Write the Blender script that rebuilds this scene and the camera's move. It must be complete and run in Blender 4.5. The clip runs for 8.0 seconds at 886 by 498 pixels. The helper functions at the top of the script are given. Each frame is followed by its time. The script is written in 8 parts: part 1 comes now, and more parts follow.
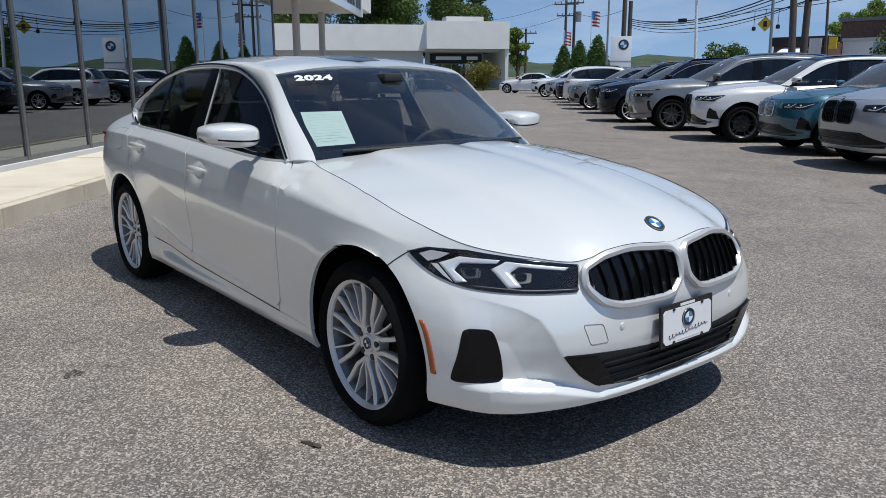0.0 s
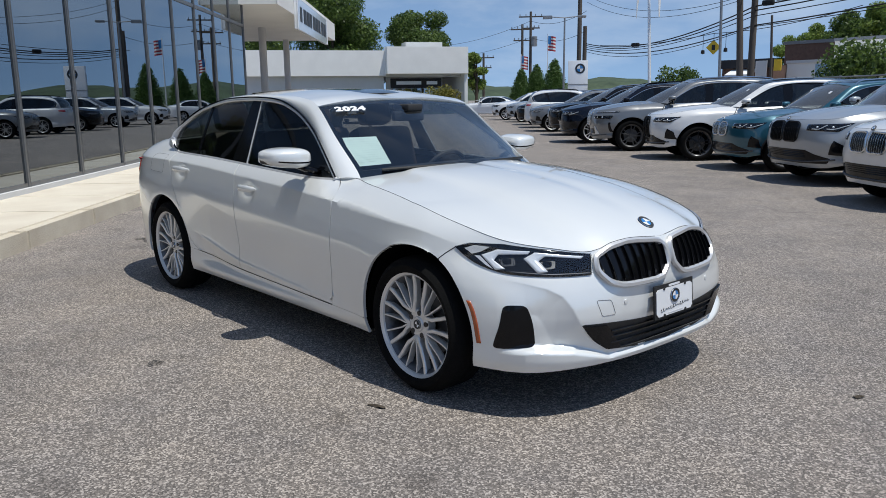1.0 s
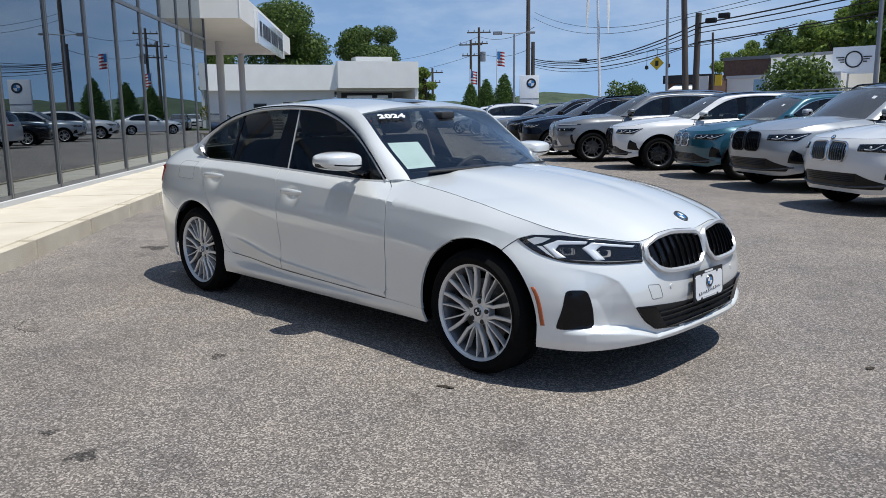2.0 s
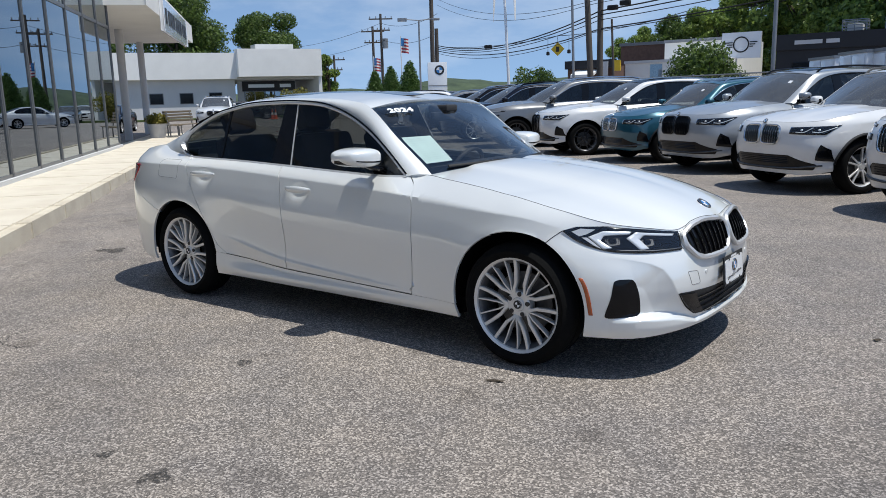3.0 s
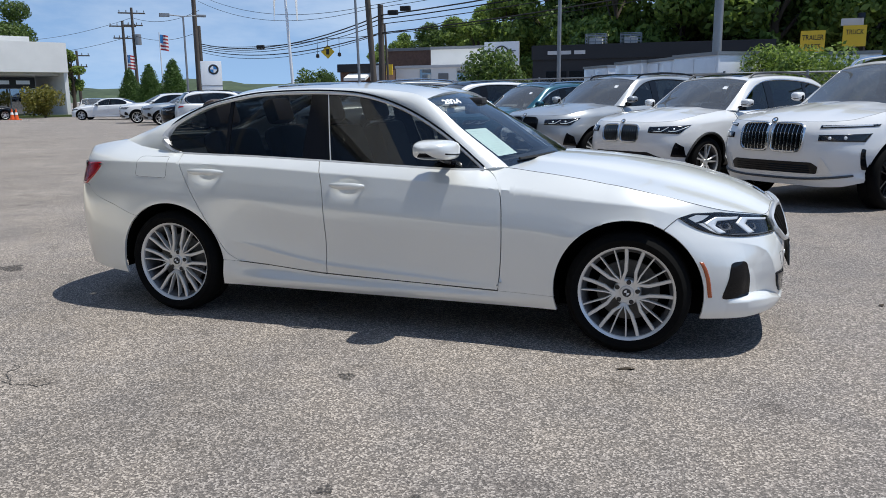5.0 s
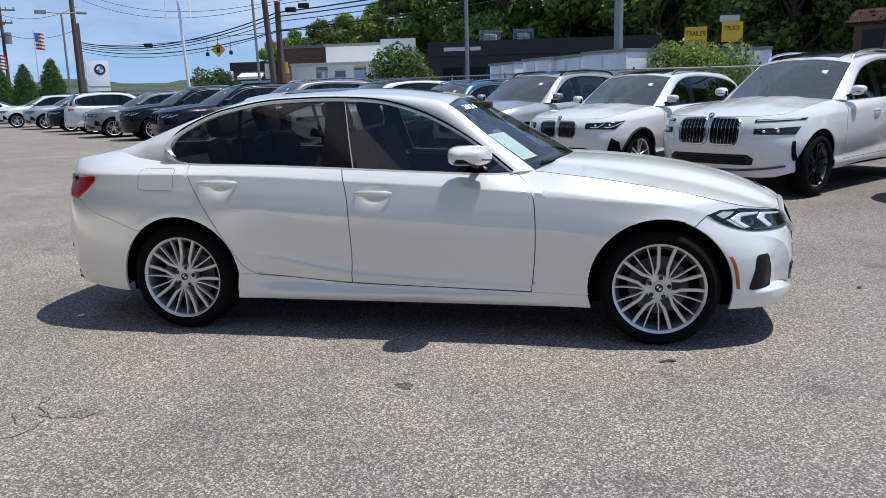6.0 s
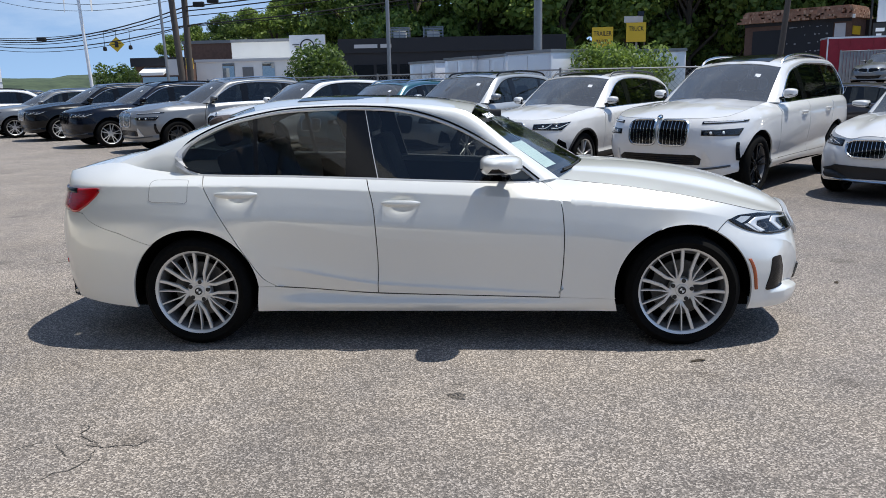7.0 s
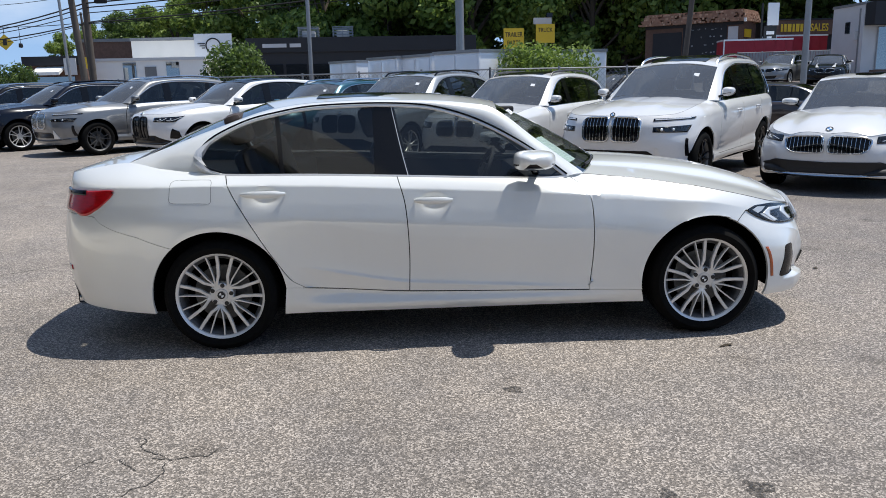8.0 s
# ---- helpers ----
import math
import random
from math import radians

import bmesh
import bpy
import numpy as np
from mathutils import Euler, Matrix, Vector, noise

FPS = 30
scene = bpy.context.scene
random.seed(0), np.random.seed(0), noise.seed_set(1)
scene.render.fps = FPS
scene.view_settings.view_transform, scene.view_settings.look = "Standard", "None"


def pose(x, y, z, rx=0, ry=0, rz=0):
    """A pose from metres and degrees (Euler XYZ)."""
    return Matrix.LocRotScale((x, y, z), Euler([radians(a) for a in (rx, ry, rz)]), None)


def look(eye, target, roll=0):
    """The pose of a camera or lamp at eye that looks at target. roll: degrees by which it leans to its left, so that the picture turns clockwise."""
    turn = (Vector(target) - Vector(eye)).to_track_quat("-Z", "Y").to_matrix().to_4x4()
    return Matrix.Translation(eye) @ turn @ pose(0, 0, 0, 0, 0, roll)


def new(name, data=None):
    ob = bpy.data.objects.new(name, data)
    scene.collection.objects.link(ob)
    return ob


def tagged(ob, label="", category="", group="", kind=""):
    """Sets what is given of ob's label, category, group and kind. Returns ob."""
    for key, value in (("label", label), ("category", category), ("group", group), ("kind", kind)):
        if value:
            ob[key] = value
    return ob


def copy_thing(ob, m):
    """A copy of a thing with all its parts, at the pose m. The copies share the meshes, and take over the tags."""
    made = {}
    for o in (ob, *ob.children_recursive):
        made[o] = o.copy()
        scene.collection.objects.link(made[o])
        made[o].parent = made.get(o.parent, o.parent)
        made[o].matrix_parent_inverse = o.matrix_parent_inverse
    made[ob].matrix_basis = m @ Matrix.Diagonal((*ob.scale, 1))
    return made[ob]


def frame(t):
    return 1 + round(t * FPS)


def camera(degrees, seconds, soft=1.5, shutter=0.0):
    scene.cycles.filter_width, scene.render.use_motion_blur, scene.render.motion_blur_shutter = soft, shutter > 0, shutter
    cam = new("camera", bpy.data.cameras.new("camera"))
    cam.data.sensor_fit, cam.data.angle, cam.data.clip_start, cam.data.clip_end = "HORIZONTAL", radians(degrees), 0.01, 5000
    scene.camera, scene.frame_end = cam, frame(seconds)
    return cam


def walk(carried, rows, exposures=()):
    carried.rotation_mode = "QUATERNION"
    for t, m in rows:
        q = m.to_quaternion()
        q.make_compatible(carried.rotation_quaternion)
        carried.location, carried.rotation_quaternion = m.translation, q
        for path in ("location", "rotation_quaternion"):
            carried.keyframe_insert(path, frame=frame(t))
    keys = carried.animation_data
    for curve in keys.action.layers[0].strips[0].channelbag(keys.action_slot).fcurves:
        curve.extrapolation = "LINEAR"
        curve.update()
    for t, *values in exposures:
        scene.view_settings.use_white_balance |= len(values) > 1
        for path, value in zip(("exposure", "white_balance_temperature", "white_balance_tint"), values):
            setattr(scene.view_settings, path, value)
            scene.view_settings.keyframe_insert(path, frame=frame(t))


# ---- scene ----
cam = camera(59.5, 8.0, soft=0.6)
PATH = [
    (0, (3.833, -2.399, 1.341), (2.304, -1.186, 0.9), -0.1),
    (0.5, (4.001, -2.765, 1.37), (2.5, -1.506, 0.964), -0.4),
    (1, (4.162, -3.112, 1.382), (2.691, -1.813, 0.998), -0.7),
    (1.5, (4.165, -3.39, 1.387), (2.729, -2.049, 1.013), -1.0),
    (1.7, (4.122, -3.555, 1.333), (2.706, -2.187, 0.981), -0.7),
    (2.8, (3.634, -4.097, 1.417), (2.396, -2.575, 1.031), -1.5),
    (3, (3.483, -4.197, 1.401), (2.295, -2.635, 1.014), -1.5),
    (3.5, (3.099, -4.463, 1.398), (2.039, -2.812, 1.009), -1.3),
    (4, (2.687, -4.658, 1.382), (1.762, -2.928, 0.991), -1.2),
    (4.5, (2.276, -4.864, 1.374), (1.488, -3.068, 0.982), -1.1),
    (4.7, (2.082, -4.896, 1.353), (1.352, -3.074, 0.965), -0.8),
    (5.8, (1.199, -5.091, 1.412), (0.775, -3.178, 1.008), -1.2),
    (6, (1.061, -5.153, 1.428), (0.683, -3.231, 1.025), -1.4),
    (6.5, (0.711, -5.236, 1.518), (0.456, -3.295, 1.106), -1.3),
    (7, (0.361, -5.252, 1.517), (0.224, -3.301, 1.1), -1.2),
    (7.5, (-0.014, -5.3, 1.512), (-0.031, -3.344, 1.093), -1.2),
    (8, (-0.368, -5.262, 1.509), (-0.264, -3.309, 1.088), -1.2),
]
walk(cam, [(t, look(eye, target, roll)) for t, eye, target, roll in PATH],
     exposures=[(0.0, 0.16, 6500, 7.0), (1.5, 0.27, 6500, 7.0), (4.5, 0.43, 6500, 7.0), (8.0, 0.58, 6650, 8.0)])

# ---- world and sun ----
SUN_EL, SUN_AZ = radians(70.0), radians(16.5)
world = bpy.data.worlds.new("sky")
scene.world = world
world.use_nodes = True
wn, wl = world.node_tree.nodes, world.node_tree.links
wn.clear()
w_out, w_bg = wn.new("ShaderNodeOutputWorld"), wn.new("ShaderNodeBackground")
sky = wn.new("ShaderNodeTexSky")
sky.sky_type, sky.sun_disc = 'NISHITA', False
sky.sun_elevation, sky.sun_rotation = SUN_EL, math.pi / 2 - SUN_AZ
sky.altitude, sky.air_density, sky.dust_density, sky.ozone_density = 1500, 1.0, 0.0, 1.2
w_bg.inputs["Strength"].default_value = 0.12
# thin fair-weather cloud that thickens towards the horizon
w_tc, w_map, w_noise, w_ramp = (wn.new("ShaderNodeTexCoord"), wn.new("ShaderNodeMapping"), wn.new("ShaderNodeTexNoise"),
                                wn.new("ShaderNodeValToRGB"))
w_map.inputs["Scale"].default_value = (1.7, 1.7, 5.5)
w_map.inputs["Location"].default_value = (3.1, 0.7, 0.4)
w_noise.inputs["Scale"].default_value, w_noise.inputs["Detail"].default_value, w_noise.inputs["Roughness"].default_value = 1.7, 7, 0.6
w_ramp.color_ramp.elements[0].position, w_ramp.color_ramp.elements[1].position = 0.52, 0.80
w_mix = wn.new("ShaderNodeMix")
w_mix.data_type = 'RGBA'
w_mix.inputs[7].default_value = (6.5, 6.8, 7.2, 1)
# the sky is read a little above the true height, which keeps the haze near the horizon thin and blue
w_lift, w_norm = wn.new("ShaderNodeVectorMath"), wn.new("ShaderNodeVectorMath")
w_lift.operation, w_norm.operation = 'MULTIPLY_ADD', 'NORMALIZE'
w_lift.inputs[1].default_value, w_lift.inputs[2].default_value = (1, 1, 0.8), (0, 0, 0.20)
wl.new(w_tc.outputs["Generated"], w_lift.inputs[0])
wl.new(w_lift.outputs[0], w_norm.inputs[0])
wl.new(w_norm.outputs[0], sky.inputs["Vector"])
wl.new(w_tc.outputs["Generated"], w_map.inputs["Vector"])
wl.new(w_map.outputs[0], w_noise.inputs["Vector"])
wl.new(w_noise.outputs["Fac"], w_ramp.inputs["Fac"])
w_half = wn.new("ShaderNodeMath")
w_half.operation = 'MULTIPLY'
w_half.inputs[1].default_value = 0.34
wl.new(w_ramp.outputs["Color"], w_half.inputs[0])
wl.new(w_half.outputs[0], w_mix.inputs[0])
wl.new(sky.outputs["Color"], w_mix.inputs[6])
wl.new(w_mix.outputs[2], w_bg.inputs["Color"])
wl.new(w_bg.outputs[0], w_out.inputs["Surface"])
sun = new("sun", bpy.data.lights.new("sun", 'SUN'))
sun.data.energy, sun.data.angle, sun.data.color = 3.3, radians(0.55), (1.0, 0.965, 0.915)
sun.matrix_world = look((math.cos(SUN_EL) * math.cos(SUN_AZ) * 50, math.cos(SUN_EL) * math.sin(SUN_AZ) * 50, math.sin(SUN_EL) * 50), (0, 0, 0))

# ---- materials ----
def material(name, color, rough=0.5, metal=0.0, coat=0.0, spec=0.5, vary=0.0, scale=8.0, bump=0.0, bump_scale=60.0, second=None, emit=None, strength=0.0,
             rough_vary=0.0, stretch=(1, 1, 1), fac=(0.35, 0.65)):
    """A principled material with two scales of colour variation, roughness variation and fine bump."""
    m = bpy.data.materials.new(name)
    m.use_nodes = True
    nt = m.node_tree
    b = nt.nodes["Principled BSDF"]
    b.inputs["Base Color"].default_value = (*color, 1)
    b.inputs["Roughness"].default_value, b.inputs["Metallic"].default_value = rough, metal
    b.inputs["Specular IOR Level"].default_value = spec
    b.inputs["Coat Weight"].default_value, b.inputs["Coat Roughness"].default_value = coat, 0.03 if coat < 1 else 0.09
    if emit:
        b.inputs["Emission Color"].default_value, b.inputs["Emission Strength"].default_value = (*emit, 1), strength
    if vary or second or bump or rough_vary:
        tc, mp = nt.nodes.new("ShaderNodeTexCoord"), nt.nodes.new("ShaderNodeMapping")
        mp.inputs["Scale"].default_value = stretch
        nt.links.new(tc.outputs["Object"], mp.inputs["Vector"])
        n1, n2 = nt.nodes.new("ShaderNodeTexNoise"), nt.nodes.new("ShaderNodeTexNoise")
        n1.inputs["Scale"].default_value, n1.inputs["Detail"].default_value = scale, 6
        n2.inputs["Scale"].default_value, n2.inputs["Detail"].default_value = bump_scale, 4
        for n in (n1, n2):
            nt.links.new(mp.outputs[0], n.inputs["Vector"])
        ad = nt.nodes.new("ShaderNodeMix")
        ad.inputs[0].default_value = 0.4
        nt.links.new(n1.outputs["Fac"], ad.inputs[2])
        nt.links.new(n2.outputs["Fac"], ad.inputs[3])
        rp = nt.nodes.new("ShaderNodeValToRGB")
        rp.color_ramp.elements[0].position, rp.color_ramp.elements[1].position = fac
        other = second or tuple(c * (1 - vary) for c in color)
        rp.color_ramp.elements[0].color, rp.color_ramp.elements[1].color = (*other, 1), (*color, 1)
        nt.links.new(ad.outputs[0], rp.inputs["Fac"])
        nt.links.new(rp.outputs["Color"], b.inputs["Base Color"])
        if rough_vary:
            mr = nt.nodes.new("ShaderNodeMapRange")
            mr.inputs["To Min"].default_value, mr.inputs["To Max"].default_value = rough - rough_vary, rough + rough_vary
            nt.links.new(n1.outputs["Fac"], mr.inputs["Value"])
            nt.links.new(mr.outputs[0], b.inputs["Roughness"])
        if bump:
            bp = nt.nodes.new("ShaderNodeBump")
            bp.inputs["Strength"].default_value, bp.inputs["Distance"].default_value = bump, 0.02
            nt.links.new(n2.outputs["Fac"], bp.inputs["Height"])
            nt.links.new(bp.outputs[0], b.inputs["Normal"])
    return m


def pane_material(name, tint, ior=1.5, rough=0.0, sheen=(1, 1, 1), veil=0.0):
    """Tinted sheet glass: clear through it, a mirror on it that grows towards grazing, alike from both sides."""
    m = bpy.data.materials.new(name)
    m.use_nodes = True
    nt = m.node_tree
    nt.nodes.clear()
    out, mix, tr, gl, lw, pw, ma = (nt.nodes.new("ShaderNodeOutputMaterial"), nt.nodes.new("ShaderNodeMixShader"), nt.nodes.new("ShaderNodeBsdfTransparent"),
                                    nt.nodes.new("ShaderNodeBsdfGlossy"), nt.nodes.new("ShaderNodeLayerWeight"), nt.nodes.new("ShaderNodeMath"), nt.nodes.new("ShaderNodeMath"))
    tr.inputs["Color"].default_value = (*tint, 1)
    gl.inputs["Roughness"].default_value = rough
    gl.inputs["Color"].default_value = (*sheen, 1)
    r0 = ((ior - 1) / (ior + 1))**2
    lw.inputs["Blend"].default_value = 0.5
    pw.operation, ma.operation = 'POWER', 'MULTIPLY_ADD'
    pw.inputs[1].default_value = 5.0
    ma.inputs[1].default_value, ma.inputs[2].default_value = 1 - r0, r0
    nt.links.new(lw.outputs["Facing"], pw.inputs[0])
    nt.links.new(pw.outputs[0], ma.inputs[0])
    nt.links.new(ma.outputs[0], mix.inputs[0])
    nt.links.new(tr.outputs[0], mix.inputs[1])
    nt.links.new(gl.outputs[0], mix.inputs[2])
    # flat grey film: reflected sky painted on the pane, along with some dust
    if veil:
        film, veiled = nt.nodes.new("ShaderNodeBsdfDiffuse"), nt.nodes.new("ShaderNodeMixShader")
        film.inputs["Color"].default_value = (0.55, 0.56, 0.57, 1)
        veiled.inputs[0].default_value = veil
        nt.links.new(mix.outputs[0], veiled.inputs[1])
        nt.links.new(film.outputs[0], veiled.inputs[2])
        mix = veiled
    nt.links.new(mix.outputs[0], out.inputs["Surface"])
    return m


def paint(name, color, rough=0.32, metal=0.0, gloss=0.03):
    m = material(name, color, rough, metal, coat=1.0, vary=0.04, scale=1.5, bump_scale=900)
    m.node_tree.nodes["Principled BSDF"].inputs["Coat Roughness"].default_value = gloss
    m.node_tree.nodes["Principled BSDF"].inputs["Coat IOR"].default_value = 1.6
    return m


def asphalt_material():
    """Worn asphalt with pale and dark aggregate, oil stains and broad weathering."""
    m = bpy.data.materials.new("asphalt")
    m.use_nodes = True
    nt = m.node_tree
    N, L = nt.nodes, nt.links
    b = N["Principled BSDF"]
    b.inputs["Roughness"].default_value = 0.85
    tc = N.new("ShaderNodeTexCoord")

    def noise_tex(scale, detail=3, rough=0.5):
        n = N.new("ShaderNodeTexNoise")
        n.inputs["Scale"].default_value, n.inputs["Detail"].default_value, n.inputs["Roughness"].default_value = scale, detail, rough
        L.new(tc.outputs["Object"], n.inputs["Vector"])
        return n

    def ramp(src, *stops):
        r = N.new("ShaderNodeValToRGB")
        while len(r.color_ramp.elements) < len(stops):
            r.color_ramp.elements.new(0.5)
        for e, (p, c) in zip(r.color_ramp.elements, stops):
            e.position, e.color = p, (*c, 1)
        L.new(src, r.inputs["Fac"])
        return r

    def mixed(kind, fac, a, c):
        x = N.new("ShaderNodeMix")
        x.data_type, x.blend_type = 'RGBA', kind
        if isinstance(fac, float):
            x.inputs[0].default_value = fac
        else:
            L.new(fac, x.inputs[0])
        L.new(a, x.inputs[6])
        L.new(c, x.inputs[7])
        return x.outputs[2]

    vor = N.new("ShaderNodeTexVoronoi")
    vor.inputs["Scale"].default_value = 135.0
    L.new(tc.outputs["Object"], vor.inputs["Vector"])
    sep = N.new("ShaderNodeSeparateColor")
    L.new(vor.outputs["Color"], sep.inputs[0])
    stones = ramp(sep.outputs[0], (0.0, (0.045, 0.043, 0.040)), (0.3, (0.11, 0.104, 0.098)), (0.58, (0.225, 0.212, 0.198)), (0.78, (0.43, 0.405, 0.378)), (0.95, (0.70, 0.67, 0.63)))
    fine = ramp(noise_tex(240.0, 3, 0.7).outputs["Fac"], (0.38, (0.035, 0.033, 0.032)), (0.60, (0.42, 0.40, 0.375)))
    base = mixed('MIX', 0.36, stones.outputs[0], fine.outputs[0])
    wear = ramp(noise_tex(0.55, 5, 0.6).outputs["Fac"], (0.36, (0.80, 0.750, 0.72)), (0.64, (1.05, 0.98, 0.93)))
    base = mixed('MULTIPLY', 1.0, base, wear.outputs[0])
    tint = ramp(noise_tex(1.9, 4, 0.6).outputs["Fac"], (0.38, (0.90, 0.90, 0.91)), (0.62, (1.06, 1.04, 1.01)))
    base = mixed('MULTIPLY', 1.0, base, tint.outputs[0])
    stain = ramp(noise_tex(2.6, 2, 0.4).outputs["Fac"], (0.65, (1, 1, 1)), (0.80, (0.58, 0.57, 0.56)))
    base = mixed('MULTIPLY', 1.0, base, stain.outputs[0])
    # the asphalt turns darker towards +x in front of the saloon, along an uneven edge
    sp, x_share, wob = N.new("ShaderNodeSeparateXYZ"), N.new("ShaderNodeMapRange"), N.new("ShaderNodeMath")
    wob.operation = 'MULTIPLY_ADD'
    wob.inputs[1].default_value = 2.4
    L.new(tc.outputs["Object"], sp.inputs[0])
    L.new(noise_tex(0.5, 4, 0.6).outputs["Fac"], wob.inputs[0])
    L.new(sp.outputs[0], wob.inputs[2])
    x_share.inputs["From Min"].default_value, x_share.inputs["From Max"].default_value = 2.6, 5.8
    L.new(wob.outputs[0], x_share.inputs["Value"])
    x_tone = ramp(x_share.outputs[0], (0.0, (1, 1, 1)), (1.0, (0.77, 0.77, 0.79)))
    base = mixed('MULTIPLY', 1.0, base, x_tone.outputs[0])
    L.new(base, b.inputs["Base Color"])
    bump = N.new("ShaderNodeBump")
    bump.inputs["Strength"].default_value, bump.inputs["Distance"].default_value = 0.55, 0.006
    L.new(vor.outputs["Distance"], bump.inputs["Height"])
    L.new(bump.outputs[0], b.inputs["Normal"])
    return m


def leaf_material(name, dark, light):
    m = bpy.data.materials.new(name)
    m.use_nodes = True
    nt = m.node_tree
    b = nt.nodes["Principled BSDF"]
    b.inputs["Roughness"].default_value = 0.55
    geo, rp = nt.nodes.new("ShaderNodeNewGeometry"), nt.nodes.new("ShaderNodeValToRGB")
    rp.color_ramp.elements[0].color, rp.color_ramp.elements[1].color = (*dark, 1), (*light, 1)
    nt.links.new(geo.outputs["Random Per Island"], rp.inputs["Fac"])
    nt.links.new(rp.outputs["Color"], b.inputs["Base Color"])
    tl, ms = nt.nodes.new("ShaderNodeBsdfTranslucent"), nt.nodes.new("ShaderNodeMixShader")
    nt.links.new(rp.outputs["Color"], tl.inputs["Color"])
    ms.inputs[0].default_value = 0.45
    out = nt.nodes["Material Output"]
    nt.links.new(b.outputs[0], ms.inputs[1])
    nt.links.new(tl.outputs[0], ms.inputs[2])
    nt.links.new(ms.outputs[0], out.inputs["Surface"])
    return m


ASPHALT = asphalt_material()
PEARL = paint("pearl_white_paint", (0.82, 0.83, 0.81), 0.28, 0.18, 0.02)
WHITE = paint("white_car_paint", (0.73, 0.73, 0.725), 0.3)
SILVER = paint("silver_grey_paint", (0.38, 0.40, 0.42), 0.35, 0.35)
GREY = paint("mid_grey_paint", (0.19, 0.195, 0.20), 0.35, 0.35)
TEAL = paint("teal_blue_paint", (0.008, 0.085, 0.125), 0.3, 0.3)
BLACKCAR = material("black_car_paint", (0.004, 0.004, 0.005), 0.25, coat=0.35, spec=0.2)
BROWNCAR = material("dark_brown_paint", (0.035, 0.024, 0.020), 0.28, coat=0.8, spec=0.5)
NAVY = material("dark_blue_paint", (0.004, 0.006, 0.014), 0.25, coat=0.4, spec=0.2)
GLOSS_BLACK = material("gloss_black_plastic", (0.005, 0.005, 0.006), 0.10, spec=0.3)
MATT_BLACK = material("matt_black_plastic", (0.015, 0.015, 0.016), 0.6, vary=0.2, bump=0.1)
RUBBER = material("tyre_rubber", (0.006, 0.006, 0.006), 0.85, spec=0.12, vary=0.3, scale=30, bump=0.2, bump_scale=200)
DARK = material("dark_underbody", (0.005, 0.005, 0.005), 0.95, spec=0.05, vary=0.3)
ALLOY = material("silver_alloy", (0.74, 0.74, 0.73), 0.30, 0.4, coat=0.6, vary=0.08, scale=20)
DARK_ALLOY = material("dark_alloy", (0.06, 0.06, 0.064), 0.25, 0.5, coat=0.6)
SATIN = material("satin_silver_trim", (0.66, 0.66, 0.66), 0.32, 0.45, coat=0.4, vary=0.04)
CHROME = material("satin_chrome", (0.68, 0.69, 0.70), 0.16, 1.0, vary=0.05)
BRIGHT = material("bright_plastic_lamp", (0.82, 0.84, 0.86), 0.2, 0.3, coat=0.5, vary=0.05)
# alloy with the shade inside the rim put into its colour
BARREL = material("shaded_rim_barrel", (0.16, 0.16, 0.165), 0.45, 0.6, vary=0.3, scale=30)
STEEL = material("brake_steel", (0.13, 0.13, 0.13), 0.5, 0.8, vary=0.3, scale=40)
AMBER = material("amber_marker", (0.42, 0.09, 0.02), 0.25, coat=0.6, vary=0.2, scale=60)
TAIL_RED = material("red_tail_lamp", (0.50, 0.006, 0.012), 0.12, coat=0.6, vary=0.4, scale=18, stretch=(1, 1, 5))
CAR_GLASS = pane_material("car_glass", (0.40, 0.42, 0.41), 1.55)
TINTED_GLASS = pane_material("tinted_car_glass", (0.20, 0.22, 0.22), 1.6)
SCREEN_GLASS = pane_material("windscreen_glass", (0.80, 0.83, 0.83), 2.0)
VEILED_GLASS = pane_material("veiled_windscreen_glass", (0.45, 0.47, 0.48), 2.0, veil=0.10)
LAMP_GLASS = pane_material("lamp_glass", (0.94, 0.95, 0.96), 1.5)
FACADE_GLASS = pane_material("tinted_facade_glass", (0.16, 0.19, 0.24), 3.4, sheen=(0.86, 0.94, 1.0))
LEATHER = material("dark_seat_leather", (0.070, 0.050, 0.042), 0.5, vary=0.2, bump=0.2, bump_scale=150)
CABIN = material("dark_cabin_trim", (0.030, 0.030, 0.032), 0.7, vary=0.2)
PAPER = material("pale_green_paper", (0.72, 0.86, 0.80), 0.7, vary=0.04)
WHITE_INK = material("white_decal", (0.85, 0.86, 0.86), 0.5, vary=0.03)
SEAM = material("shaded_seam", (0.20, 0.20, 0.20), 0.7)
GREY_INK = material("grey_print", (0.64, 0.78, 0.725), 0.7, vary=0.1)
BLACK_INK = material("black_print", (0.02, 0.02, 0.02), 0.5)
BLUE_INK = material("blue_enamel", (0.03, 0.22, 0.55), 0.25, coat=1.0, vary=0.1)
WHITE_ENAMEL = material("white_enamel", (0.85, 0.86, 0.87), 0.25, coat=1.0, vary=0.03)
CONCRETE = material("cream_concrete", (0.70, 0.64, 0.53), 0.85, vary=0.14, scale=2.0, bump=0.25, bump_scale=120, second=(0.60, 0.53, 0.43))
KERB = material("kerb_concrete", (0.68, 0.62, 0.50), 0.9, scale=3.0, bump=0.4, bump_scale=90, second=(0.54, 0.47, 0.37))
STUCCO = material("white_stucco", (0.87, 0.86, 0.82), 0.85, vary=0.08, scale=0.9, bump=0.15, bump_scale=90)
STUCCO_GREY = material("pale_grey_wall", (0.62, 0.62, 0.62), 0.85, vary=0.1, scale=0.8, bump=0.15, bump_scale=90)
